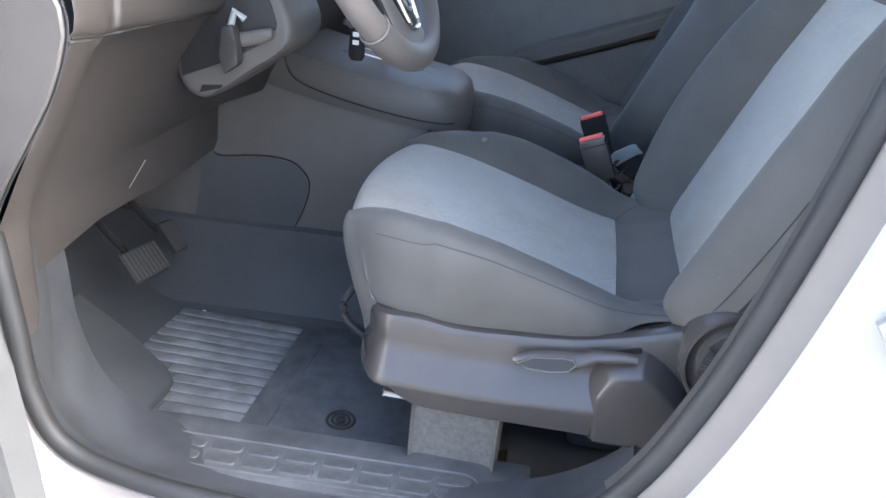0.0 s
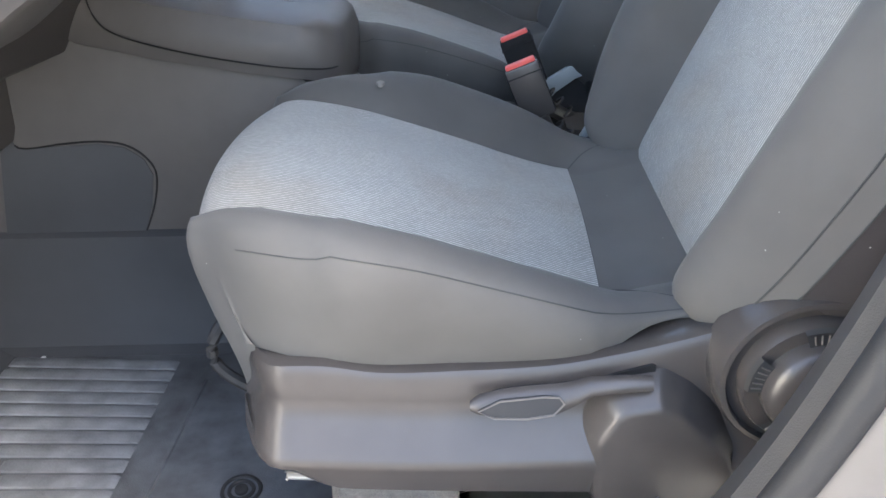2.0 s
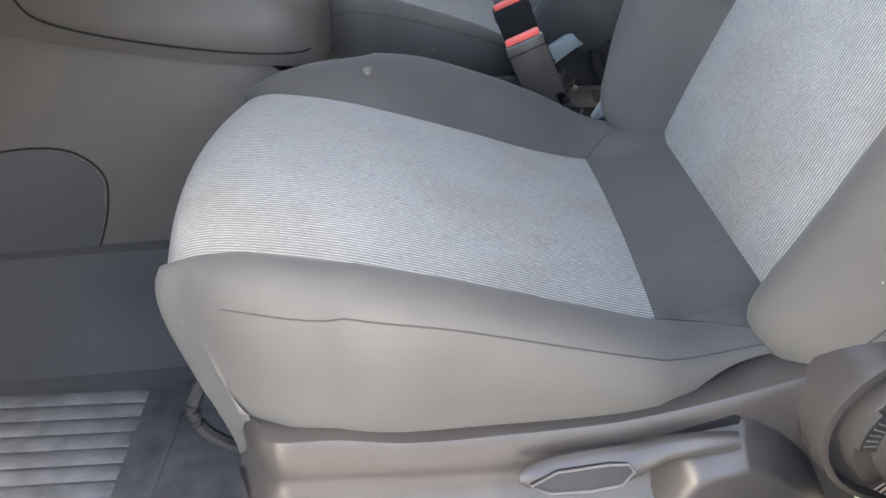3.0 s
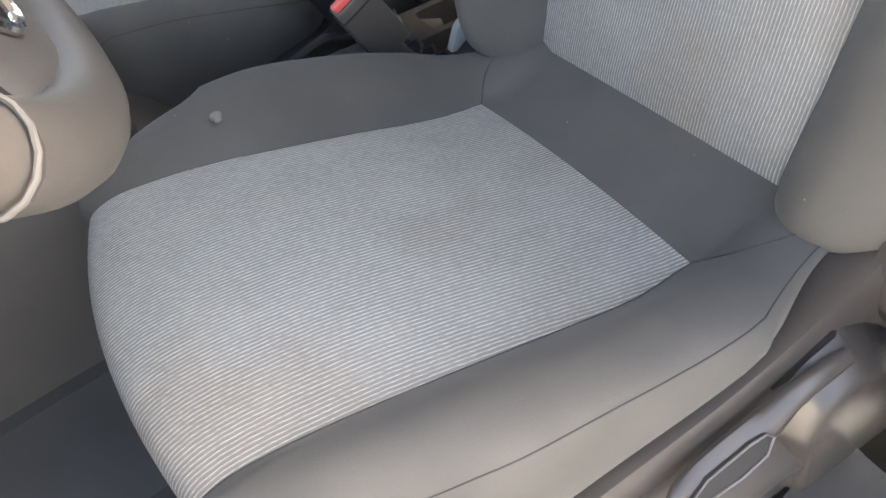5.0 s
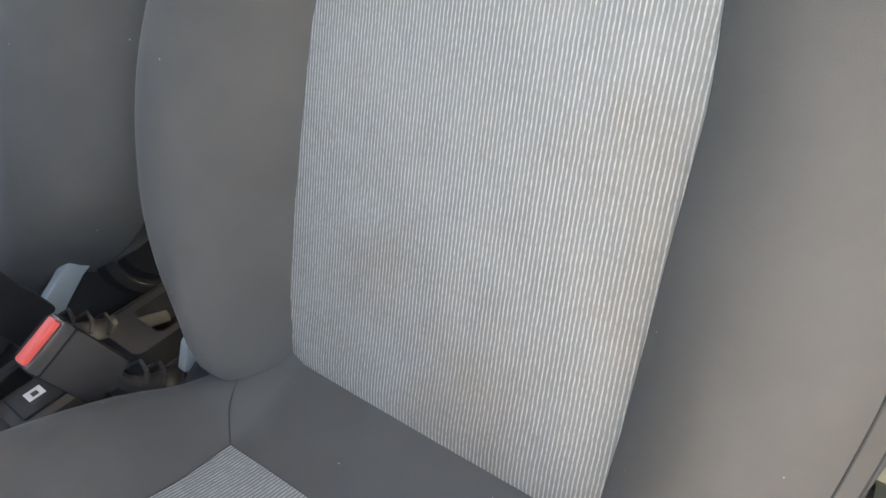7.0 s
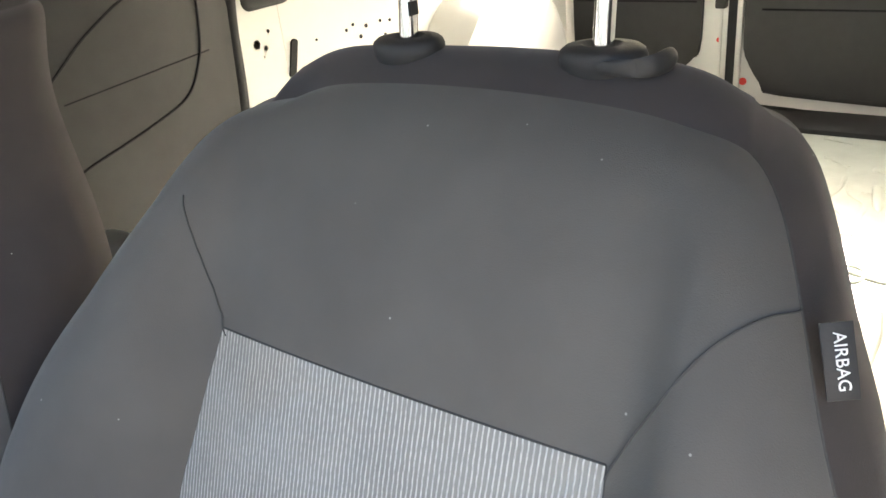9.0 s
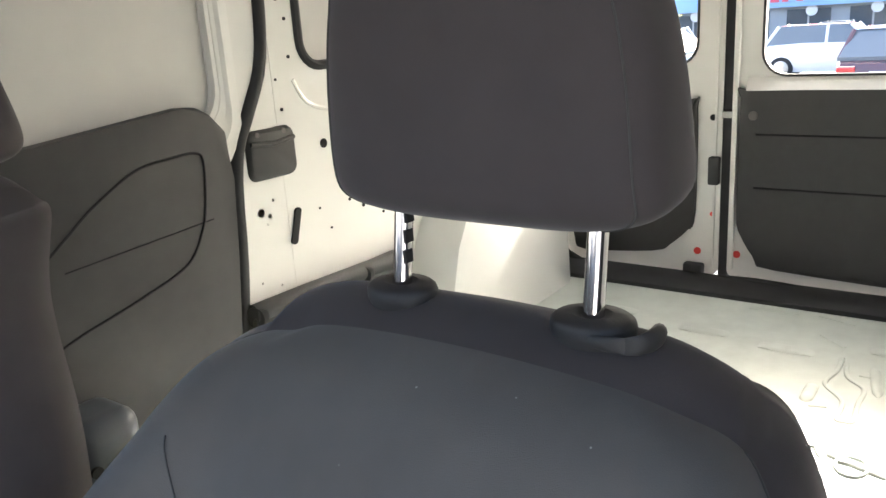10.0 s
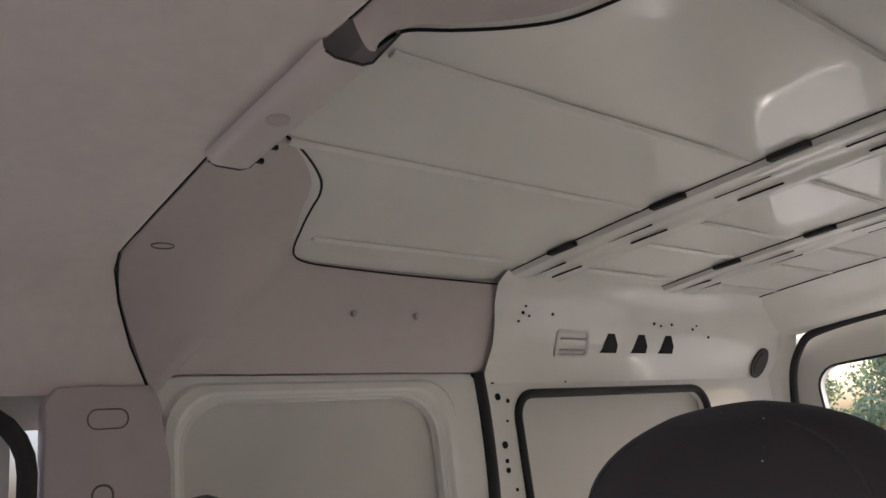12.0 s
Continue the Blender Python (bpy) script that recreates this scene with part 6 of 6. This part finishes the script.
tray_bin = part("bin", bin_bm, TRIM_BLACK, tray, "dark grey open bin")
part("bin_floor", block(0.470, 0.627, -0.038, 0.020, 0.300, 0.312, 0.002), BLACK, tray_bin)
bk = [(0.448, 0.300), (0.452, 0.335), (0.478, 0.352), (0.492, 0.356), (0.500, 0.338), (0.492, 0.318), (0.480, 0.300)]
part("belt_bracket", prism(bk, 'y', -0.108, -0.096, 0.002), PLASTIC_PALE, tray, "pale grey belt bracket")
part("bracket_bolt", disc((0.486, -0.109, 0.332), 0.007, 0.006, 'y', 12, 0.001), STEEL, tray)
part("seat_runner", block(0.47, 0.56, -0.124, -0.112, 0.318, 0.334, 0.002), STEEL, tray, "bare steel bracket")


def buckle(x, y, z, lean, label, dark):
    b = thing("belt_buckle", label, "belt buckle", (x + 0.05, y, z - 0.12), "belt buckles")
    m = Matrix.Translation((x, y, z)) @ pose(0, 0, 0, 0, lean, 0)
    bm = moved(block(-0.046, 0.0, -0.0125, 0.0125, -0.078, -0.002, 0.004, 2), m)
    body = part("body", bm, dark, b)
    part("band", moved(block(-0.0468, 0.0008, -0.0132, 0.0132, -0.0155, -0.0140, 0.0), m), BLACK, body)
    part("button", moved(block(-0.043, -0.003, -0.0095, 0.002, -0.006, 0.003, 0.002, 2), m), RED, body, "red release button")
    part("mouth", moved(block(-0.041, -0.005, 0.0035, 0.0095, -0.006, -0.0005, 0.0), m), BLACK, body)
    low_p = m @ Vector((-0.022, 0, -0.076))
    part("strap", tube(curve([low_p, low_p + Vector((0.018, 0, -0.03)), low_p + Vector((0.06, 0.004, -0.055)), low_p + Vector((0.11, 0.006, -0.075))], 12), 0.019, 12, flat=0.55), TRIM_BLACK, b, "black cloth belt boot")
    for q in (0.012, 0.026, 0.040):
        c = low_p + Vector((0.012 + q, 0.001, -0.012 - q * 0.95))
        part("fold", tube([c + Vector((-0.004, -0.018, 0.006)), c + Vector((0.004, -0.012, 0.012)), c + Vector((0.008, 0.004, 0.013)), c + Vector((0.002, 0.018, 0.004))], 0.0022, 6), RUBBER, b)
    return b


buckle(0.385, -0.095, 0.462, -24, "dark grey seat belt buckle with a red button", PLASTIC)
buckle(0.382, 0.022, 0.470, -24, "black seat belt buckle with a red button", BLACK)

# ---- steering wheel ----
whl = thing("steering_wheel", "grey leather steering wheel with silver spokes", "steering wheel", (0.0, -0.36, 0.72))
wm = Matrix.Translation((0.041, -0.438, 0.784)) @ pose(0, 0, 0, 0, 62, 0)
wz = tuple(wm.to_3x3() @ Vector((0, 0, 1)))
rim = [wm @ Vector((0.182 * math.cos(a), 0.182 * math.sin(a), 0)) for a in (2 * math.pi * k / 64 for k in range(64))]
part("rim", tube(rim, 0.0165, 14, True, up=wz), PLASTIC_GREY, whl, "grey leather rim")
foot = [wm @ Vector((0.183 * math.cos(radians(a)), 0.183 * math.sin(radians(a)), 0)) for a in range(-44, 45, 4)]
part("rim_foot", tube(foot, 0.0178, 14, up=wz), DASH, whl, "darker leather foot of the rim")
hubm = [[wm @ Vector((r * 1.0 * math.cos(a), r * math.sin(a), z)) for a in (2 * math.pi * k / 28 for k in range(28))] for r, z in ((0.075, -0.05), (0.085, -0.03), (0.080, -0.008), (0.05, 0.002), (0.01, 0.004))]
part("hub", loft(hubm), TRIM_BLACK, whl)
for a0 in (90, -90):
    d = Vector((math.cos(radians(a0)), math.sin(radians(a0)), 0))
    part("spoke", loft([[wm @ (d * rr + Vector((-d.y, d.x, 0)) * ww * math.cos(t) + Vector((0, 0, -0.02 + 0.02 * rr / 0.18 + 0.008 * math.sin(t)))) for t in (2 * math.pi * k / 12 for k in range(12))] for rr, ww in ((0.07, 0.026), (0.11, 0.018), (0.15, 0.016), (0.18, 0.02))]), TRIM_BLACK, whl)
# lower spoke: a broad grey web with a gloss black inlay in a chromed frame
web = [(0.070, 0.050), (0.11, 0.046), (0.145, 0.050), (0.172, 0.072)]
spoke = part("spoke", loft([[wm @ Vector((rr, ww * math.cos(t), -0.012 + 0.012 * rr / 0.18 + 0.010 * math.sin(t))) for t in (2 * math.pi * k / 16 for k in range(16))] for rr, ww in web]), DASH, whl, "broad lower spoke")
inlay = [(0.072, 0.036), (0.105, 0.030), (0.140, 0.022), (0.150, 0.010), (0.150, -0.010), (0.140, -0.022), (0.105, -0.030), (0.072, -0.036)]
lay = [wm @ Vector((a, b, 0.010)) for a, b in inlay]
part("inlay", loft([[wm @ Vector((a, b, -0.004)) for a, b in inlay], lay]), GLOSS_BLACK, spoke, "gloss black inlay")
part("inlay_frame", tube(curve(lay, 40), 0.0028, 8, up=wz), CHROME, spoke, "chromed frame")
part("inlay_bar", tube(curve([wm @ Vector((a, b, 0.0115)) for a, b in ((0.085, 0.014), (0.118, 0.012), (0.126, 0.006), (0.126, -0.006), (0.118, -0.012), (0.085, -0.014))], 24), 0.0022, 8, up=wz), SILVER, spoke)
for a0 in (45, -45):
    d = Vector((math.cos(radians(a0)), math.sin(radians(a0)), 0))
    part("seam", tube([wm @ (d * 0.1825 + 0.0182 * (d * math.cos(t) + Vector((0, 0, 1)) * math.sin(t))) for t in (2 * math.pi * k / 16 for k in range(16))], 0.0011, 6, True), PALE_THREAD, whl, "pale stitched seam")
# key in the ignition with its fob
key = thing("car_key", "black key fob hanging from the ignition lock", "key", (-0.05, -0.19, 0.56))
KEY = Matrix.Translation((0.039, -0.055, 0.038))
part("blade", moved(tube([(-0.066, -0.212, 0.584), (-0.056, -0.203, 0.58)], 0.004, 8), KEY), SILVER, key)
fob = part("fob", moved(loft([[Vector((-0.05 + w * math.cos(a), -0.195 + 0.007 * math.sin(a), z)) for a in (2 * math.pi * k / 14 for k in range(14))] for z, w in ((0.578, 0.005), (0.574, 0.011), (0.556, 0.012), (0.543, 0.013), (0.532, 0.013), (0.526, 0.009))]), KEY), BLACK, key)
for z in (0.562, 0.550):
    part("key_button", moved(block(-0.055, -0.045, -0.2035, -0.2015, z, z + 0.007, 0.001), KEY), WHITE_INK, fob)
part("key_ring", moved(tube([Vector((-0.058 + 0.008 * math.cos(a), -0.20, 0.584 + 0.010 * math.sin(a))) for a in (2 * math.pi * k / 16 for k in range(16))], 0.0012, 5, True), KEY), SILVER, key)

# ---- pedals, mat and dead pedal ----


def pedal(name, c, w, h, turn, label):
    p = thing(name, label, "pedal", (c[0] - 0.08, c[1], 0.05))
    m = Matrix.Translation(c) @ pose(0, 0, 0, 0, 48, turn)
    pad = part("pad", moved(block(-h / 2, h / 2, -w / 2, w / 2, -0.006, 0.006, 0.004), m), RUBBER, p)
    k = 9
    for i in range(k):
        y = -w / 2 + w * (i + 0.7) / (k + 0.4)
        part("rib", moved(block(-h / 2 + 0.004, h / 2 - 0.004, y - 0.0022, y + 0.0022, 0.0055, 0.0088, 0.0), m), TRIM_BLACK, pad)
    part("arm", tube(curve([m @ Vector((-h * 0.2, 0, -0.004)), m @ Vector((-h * 0.9, 0, -0.03)), Vector((c[0] - 0.16, c[1], c[2] + 0.16)), Vector((c[0] - 0.2, c[1], c[2] + 0.26))], 12), 0.006, 8), BLACK, p)


pedal("brake_pedal", (-0.338, -0.345, 0.200), 0.078, 0.056, -14, "black ribbed rubber brake pedal")
pedal("accelerator_pedal", (-0.336, -0.255, 0.209), 0.032, 0.062, -14, "black ribbed accelerator pedal")
matt = thing("floor_mat", "black rubber floor mat with a ribbed heel pad", "floor mat", (-0.1, -0.38, 0.03))
mo = [(-0.36, -0.16), (-0.36, -0.42), (-0.25, -0.595), (-0.10, -0.61), (0.16, -0.60), (0.17, -0.20), (0.12, -0.15)]
part("sheet", prism(mo, 'z', 0.0302, 0.038, 0.003), MAT_RUBBER, matt)
for i in range(13):
    q = i / 12
    x1 = -0.105 + 0.005 * q
    x0 = lerp(q, [(0, -0.345), (0.5, -0.350), (0.6, -0.262), (0.8, -0.240), (1.0, -0.226)])
    yr, sk = -0.218 - 0.298 * q, 0.02 + 0.04 * q
    part("rib", loft([[Vector((x, yr + sk * (x - x1) + 0.0102 * math.copysign(abs(math.cos(a)) ** 0.5, math.cos(a)), 0.0375 + h * math.sin(a) ** 0.5)) for a in (math.pi * k / 6 for k in range(7))] for x, h in ((x0, 0.001), (x0 + 0.006, 0.0042), (x1 - 0.006, 0.0042), (x1, 0.001))]), MAT_RIB, matt)
part("rib_border", tube([(-0.055, -0.25, 0.039), (-0.06, -0.58, 0.039)], 0.003, 6), MAT_RUBBER, matt)
for r_ in (0.022, 0.014):
    part("clip_ring", tube([(0.047 + r_ * math.cos(a), -0.448 + r_ * math.sin(a), 0.0395) for a in (2 * math.pi * k / 22 for k in range(22))], 0.0025, 6, True), TRIM_BLACK, matt)
part("clip", disc((0.047, -0.448, 0.040), 0.008, 0.006, 'z', 14, 0.002), TRIM_BLACK, matt)
dp = thing("foot_rest", "grey carpeted foot rest beside the mat", "foot rest", (-0.30, -0.50, 0.03))
fo = [(-0.43, -0.395), (-0.33, -0.405), (-0.262, -0.424), (-0.243, -0.440), (-0.238, -0.462), (-0.240, -0.520), (-0.252, -0.548), (-0.275, -0.560), (-0.43, -0.585)]
bm = loft([[Vector((x, y, 0.039)) for x, y in fo], [Vector((x, y, 0.046 + max(0.0, -0.245 - x) * 0.55)) for x, y in fo],
           [Vector((-0.33 + (x + 0.33) * 0.95, -0.49 + (y + 0.49) * 0.95, 0.052 + max(0.0, -0.25 - x) * 0.55)) for x, y in fo]])
part("pad", bm, FLOOR_DARK, dp)
speck = thing("paper_scrap", "tiny white scrap lying on the floor mat", "scrap", (-0.30, -0.21, 0.038))
part("scrap", block(-0.306, -0.300, -0.213, -0.208, 0.038, 0.041, 0.001), WHITE_INK, speck)

# windscreen pillars and glass
ws = thing("windscreen", "large clear windscreen in black rubber", "windscreen", (-0.5, 0, 0.9))
wq = [Vector((-0.78, -0.70, 0.90)), Vector((-0.78, 0.70, 0.90)), Vector((-0.30, 0.60, 1.42)), Vector((-0.30, -0.60, 1.42))]
bm = bmesh.new()
bm.faces.new([bm.verts.new(p) for p in wq])
pg = part("pane", bm, GLASS, ws)
pg.visible_shadow = False
part("rubber", tube(wq, 0.02, 8, True), RUBBER, ws)
tagged(part("wall_bonnet", block(-1.55, -0.78, -0.78, 0.78, 0.20, 0.86, 0.08, 4), WHITE), "white bonnet in front of the windscreen", "bonnet", kind="structure")


# ---- the car lot seen through the rear windows ----
# Fascia and leaf colours are washed out to imitate haze and glare.
BLUE = material("hazed_blue_fascia", (0.30, 0.48, 0.76), rough=0.6, vary=0.08, scale=0.6, big=0.2, bump=0)
SIGN_RED = material("red_sign_paint", (0.72, 0.12, 0.18), rough=0.5, vary=0.05, bump=0)
WALL_GREY = material("grey_shop_wall", (0.34, 0.36, 0.38), rough=0.8, vary=0.12, scale=1.0, big=0.3, bump=0.1)
SHOP_GLASS = material("dark_shop_glass", (0.05, 0.07, 0.09), rough=0.15, vary=0.1, bump=0)
LEAF = material("hazed_foliage", (0.34, 0.40, 0.25), rough=0.8, vary=0.25, scale=0.8, big=0.25, bump=0)
LEAF_PALE = material("pale_hazed_foliage", (0.42, 0.46, 0.32), rough=0.8, vary=0.25, scale=0.8, big=0.25, bump=0)
BARK = material("bark", (0.12, 0.09, 0.07), rough=0.9, vary=0.3, scale=4, bump=0.5, dist=0.01)
TYRE = material("tyre_rubber", (0.02, 0.02, 0.02), rough=0.8, bump=0)
CAR_WHITE = material("white_car_paint", (0.78, 0.78, 0.78), rough=0.2, vary=0.02, bump=0, coat=1.0)
CAR_DARK = material("dark_car_paint", (0.035, 0.04, 0.055), rough=0.2, vary=0.05, bump=0, coat=1.0)
CAR_MAROON = material("maroon_car_paint", (0.10, 0.025, 0.03), rough=0.22, vary=0.05, bump=0, coat=1.0)
CAR_GLASS = material("dark_car_glass", (0.16, 0.18, 0.20), rough=0.05, vary=0.05, bump=0)
TAIL = material("tail_lamp_red", (0.6, 0.02, 0.02), rough=0.2, vary=0.05, bump=0, coat=1.0)

BX = 52.0
shop = thing("shop_building", "low shop with a long blue fascia and red lettering", "building", (BX, 8, ground_z(BX)))
bz = ground_z(BX)
part("wall", block(BX, BX + 8, -6, 17.3, bz - 0.3, bz + 3.6, 0.0), WALL_GREY, shop)
part("fascia", block(BX - 0.5, BX, -7, 17.7, 0.55, 2.08, 0.02), BLUE, shop, "blue fascia board")
part("roof", block(BX - 0.3, BX + 8.3, -6.8, 17.5, 1.75, 1.90, 0.0), WALL_GREY, shop)
for k in range(7):
    w = part("window", block(BX - 0.05, BX + 0.02, -5 + k * 3.4, -2.6 + k * 3.4, bz + 0.7, bz + 2.3, 0.0), SHOP_GLASS, shop)
    part("frame", block(BX - 0.08, BX - 0.04, -3.85 + k * 3.4, -3.75 + k * 3.4, bz + 0.7, bz + 2.3, 0.0), WALL_GREY, w)
    part("disc_lamp", disc((BX - 0.25, -4.0 + k * 3.4, 0.30), 0.32, 0.06, 'x', 16), WHITE_INK, shop, "round white sign")


def letter_bar(y, wide):
    """One sign letter as a plain upright bar."""
    part("letter_bar", block(BX - 0.58, BX - 0.5, y - wide, y, 0.86, 1.60, 0.0), SIGN_RED, shop, "red sign stroke", smooth=False)


for k, y in enumerate((15.9, 13.9, 12.55, 11.85, 11.2, 10.4, 9.65, 7.5, 6.6)):
    letter_bar(y, 0.34 if k % 3 else 0.48)


def parked_car(x, y, turn, paint, label, high=1.45, long=4.7, boxy=False):
    gz = ground_z(x)
    car = thing("parked_car", label, "car", (x, y, gz), "parked cars")
    m = Matrix.Translation((x, y, gz)) @ pose(0, 0, 0, 0, 0, turn)
    hl, hw = long / 2, 0.90
    rows = []
    for px, zt, w in ((-hl, 0.70, 0.62), (-hl + 0.08, 0.86, 0.78), (-hl + 0.5, 0.95, 0.88), (-0.9, 1.00, hw), (0.9, 0.98, hw), (hl - 0.9, 0.90, 0.88), (hl - 0.15, 0.74, 0.78), (hl, 0.55, 0.60)):
        k = high / 1.45
        zt *= k
        rows.append([m @ Vector((px, s_ * w * f, z)) for s_, f, z in ((-1, 0.92, 0.22), (-1, 1.0, 0.45), (-1, 1.0, zt * 0.75), (-1, 0.93, zt), (1, 0.93, zt), (1, 1.0, zt * 0.75), (1, 1.0, 0.45), (1, 0.92, 0.22))])
    part("body", loft(rows), paint, car)
    cab = []
    ends = ((-hl + 0.25, 0.97), (-hl + 0.75, high), (0.15, high), (1.15, 0.98)) if not boxy else ((-hl + 0.12, 0.97), (-hl + 0.35, high), (0.5, high), (1.2, 1.0))
    for px, z in ends:
        z = max(z * (high / 1.45 if z < 1.1 else 1), 0.9 * high / 1.45)
        lowz = 0.90 * high / 1.45
        cab.append([m @ Vector((px, s_ * f, zz)) for s_, f, zz in ((-1, 0.82, lowz), (-1, 0.62 if z > 1.1 else 0.80, z), (1, 0.62 if z > 1.1 else 0.80, z), (1, 0.82, lowz))])
    part("glasshouse", loft(cab), CAR_GLASS, car, "dark car windows")
    rf = [[m @ Vector((px, s_, high + 0.012)) for s_ in (-0.60, -0.3, 0, 0.3, 0.60)] for px in (-hl + 0.72, -0.6, 0.18)]
    part("roof", sheet(rf), paint, car)
    for px in (-hl + 0.35, -0.35, 0.75):
        for s_ in (-1, 1):
            part("pillar", tube([m @ Vector((px, s_ * 0.80, 0.93 * high / 1.45)), m @ Vector((px + (0.35 if px < -1 else (-0.5 if px > 0.5 else 0)), s_ * 0.62, high))], 0.045, 6), paint, car)
    for px in (-hl + 0.85, hl - 0.85):
        for s_ in (-1, 1):
            wl = part("wheel", moved(disc((0, 0, 0), 0.33, 0.22, 'y', 28, 0.03), m @ Matrix.Translation((px, s_ * 0.82, 0.33))), TYRE, car)
            part("rim", moved(disc((0, 0, 0), 0.22, 0.03, 'y', 20, 0.01), m @ Matrix.Translation((px, s_ * 0.93, 0.33))), STEEL, wl)
    for s_ in (-1, 1):
        part("tail_lamp", moved(block(-0.05, 0.10, -0.16, 0.16, -0.08, 0.08, 0.02), m @ Matrix.Translation((-hl + 0.03, s_ * 0.62, 0.74 * high / 1.45))), TAIL, car, "red tail lamp")
    part("plate_bar", moved(block(-0.02, 0.02, -0.22, 0.22, -0.06, 0.06, 0.0), m @ Matrix.Translation((-hl - 0.0, 0, 0.66 * high / 1.45))), WHITE_INK, car)
    return car


parked_car(26.0, 3.55, -90, CAR_WHITE, "white saloon car parked side-on in the lot", 1.50)
parked_car(19.4, 1.43, 0, CAR_MAROON, "dark maroon car with red tail lamps parked in the lot")
parked_car(47.0, 7.5, 180, CAR_WHITE, "white car parked before the shop", 1.5, 4.6)
parked_car(20.0, 7.95, 90, CAR_WHITE, "white car with red tail lamps parked beside another", 1.6)
parked_car(31.0, 14.5, 60, CAR_DARK, "dark car parked in the lot")


def tree(x, y, tall, wide, mat, seed):
    random.seed(seed)
    gz = ground_z(x)
    t = thing("tree", "broad leafy green tree behind the shop", "tree", (x, y, gz), "trees")
    trunk = part("trunk", tube([(x, y, gz), (x + 0.1, y - 0.1, gz + tall * 0.3), (x, y + 0.1, gz + tall * 0.6)], 0.28, 8), BARK, t)
    for k in range(5):
        a = k * 1.3 + seed
        part("limb", tube([(x, y, gz + tall * (0.3 + 0.05 * k)), (x + math.cos(a) * wide * 0.3, y + math.sin(a) * wide * 0.3, gz + tall * (0.55 + 0.05 * k))], 0.10, 6), BARK, trunk)
    clumps = []
    for k in range(26):
        a, q = random.uniform(0, 6.28), random.random()
        rr = wide * (0.25 + 0.75 * random.random()) * math.sin(math.pi * (0.18 + 0.75 * q)) * 0.62
        clumps.append((Vector((x + rr * math.cos(a), y + rr * math.sin(a), gz + tall * (0.30 + 0.66 * q))), wide * random.uniform(0.14, 0.26)))
    verts, faces = [], []
    for c, r_ in clumps:
        for k in range(240):
            d = Vector((random.gauss(0, 1), random.gauss(0, 1), random.gauss(0, 0.8)))
            d = d.normalized() * r_ * random.uniform(0.55, 1.08)
            p = c + d
            u = Vector((random.gauss(0, 1), random.gauss(0, 1), random.gauss(0, 1))).normalized()
            w = u.cross(d.normalized() + Vector((0.01, 0.02, 0.03))).normalized()
            s_ = random.uniform(0.14, 0.30)
            i = len(verts)
            verts += [p + u * s_, p + w * s_ * 0.6, p - u * s_, p - w * s_ * 0.6]
            faces.append((i, i + 1, i + 2, i + 3))
    me = bpy.data.meshes.new("crown")
    me.from_pydata([tuple(v) for v in verts], [], faces)
    me.materials.append(mat)
    cr = new("crown", me)
    cr.parent = t
    cr.matrix_parent_inverse = t.matrix_world.inverted()
    return t


tree(72, 9.0, 11.5, 9.5, LEAF, 3)
tree(70, 17.5, 8.5, 8.0, LEAF_PALE, 5)
tree(74, 26.0, 12.0, 9.0, LEAF, 7)
tree(78, 1.0, 10.0, 9.0, LEAF_PALE, 9)
tree(72, 34.0, 9.0, 8.0, LEAF, 11)
tree(80, -8.0, 12.0, 9.5, LEAF, 13)
tree(76, 43.0, 11.0, 9.0, LEAF_PALE, 15)
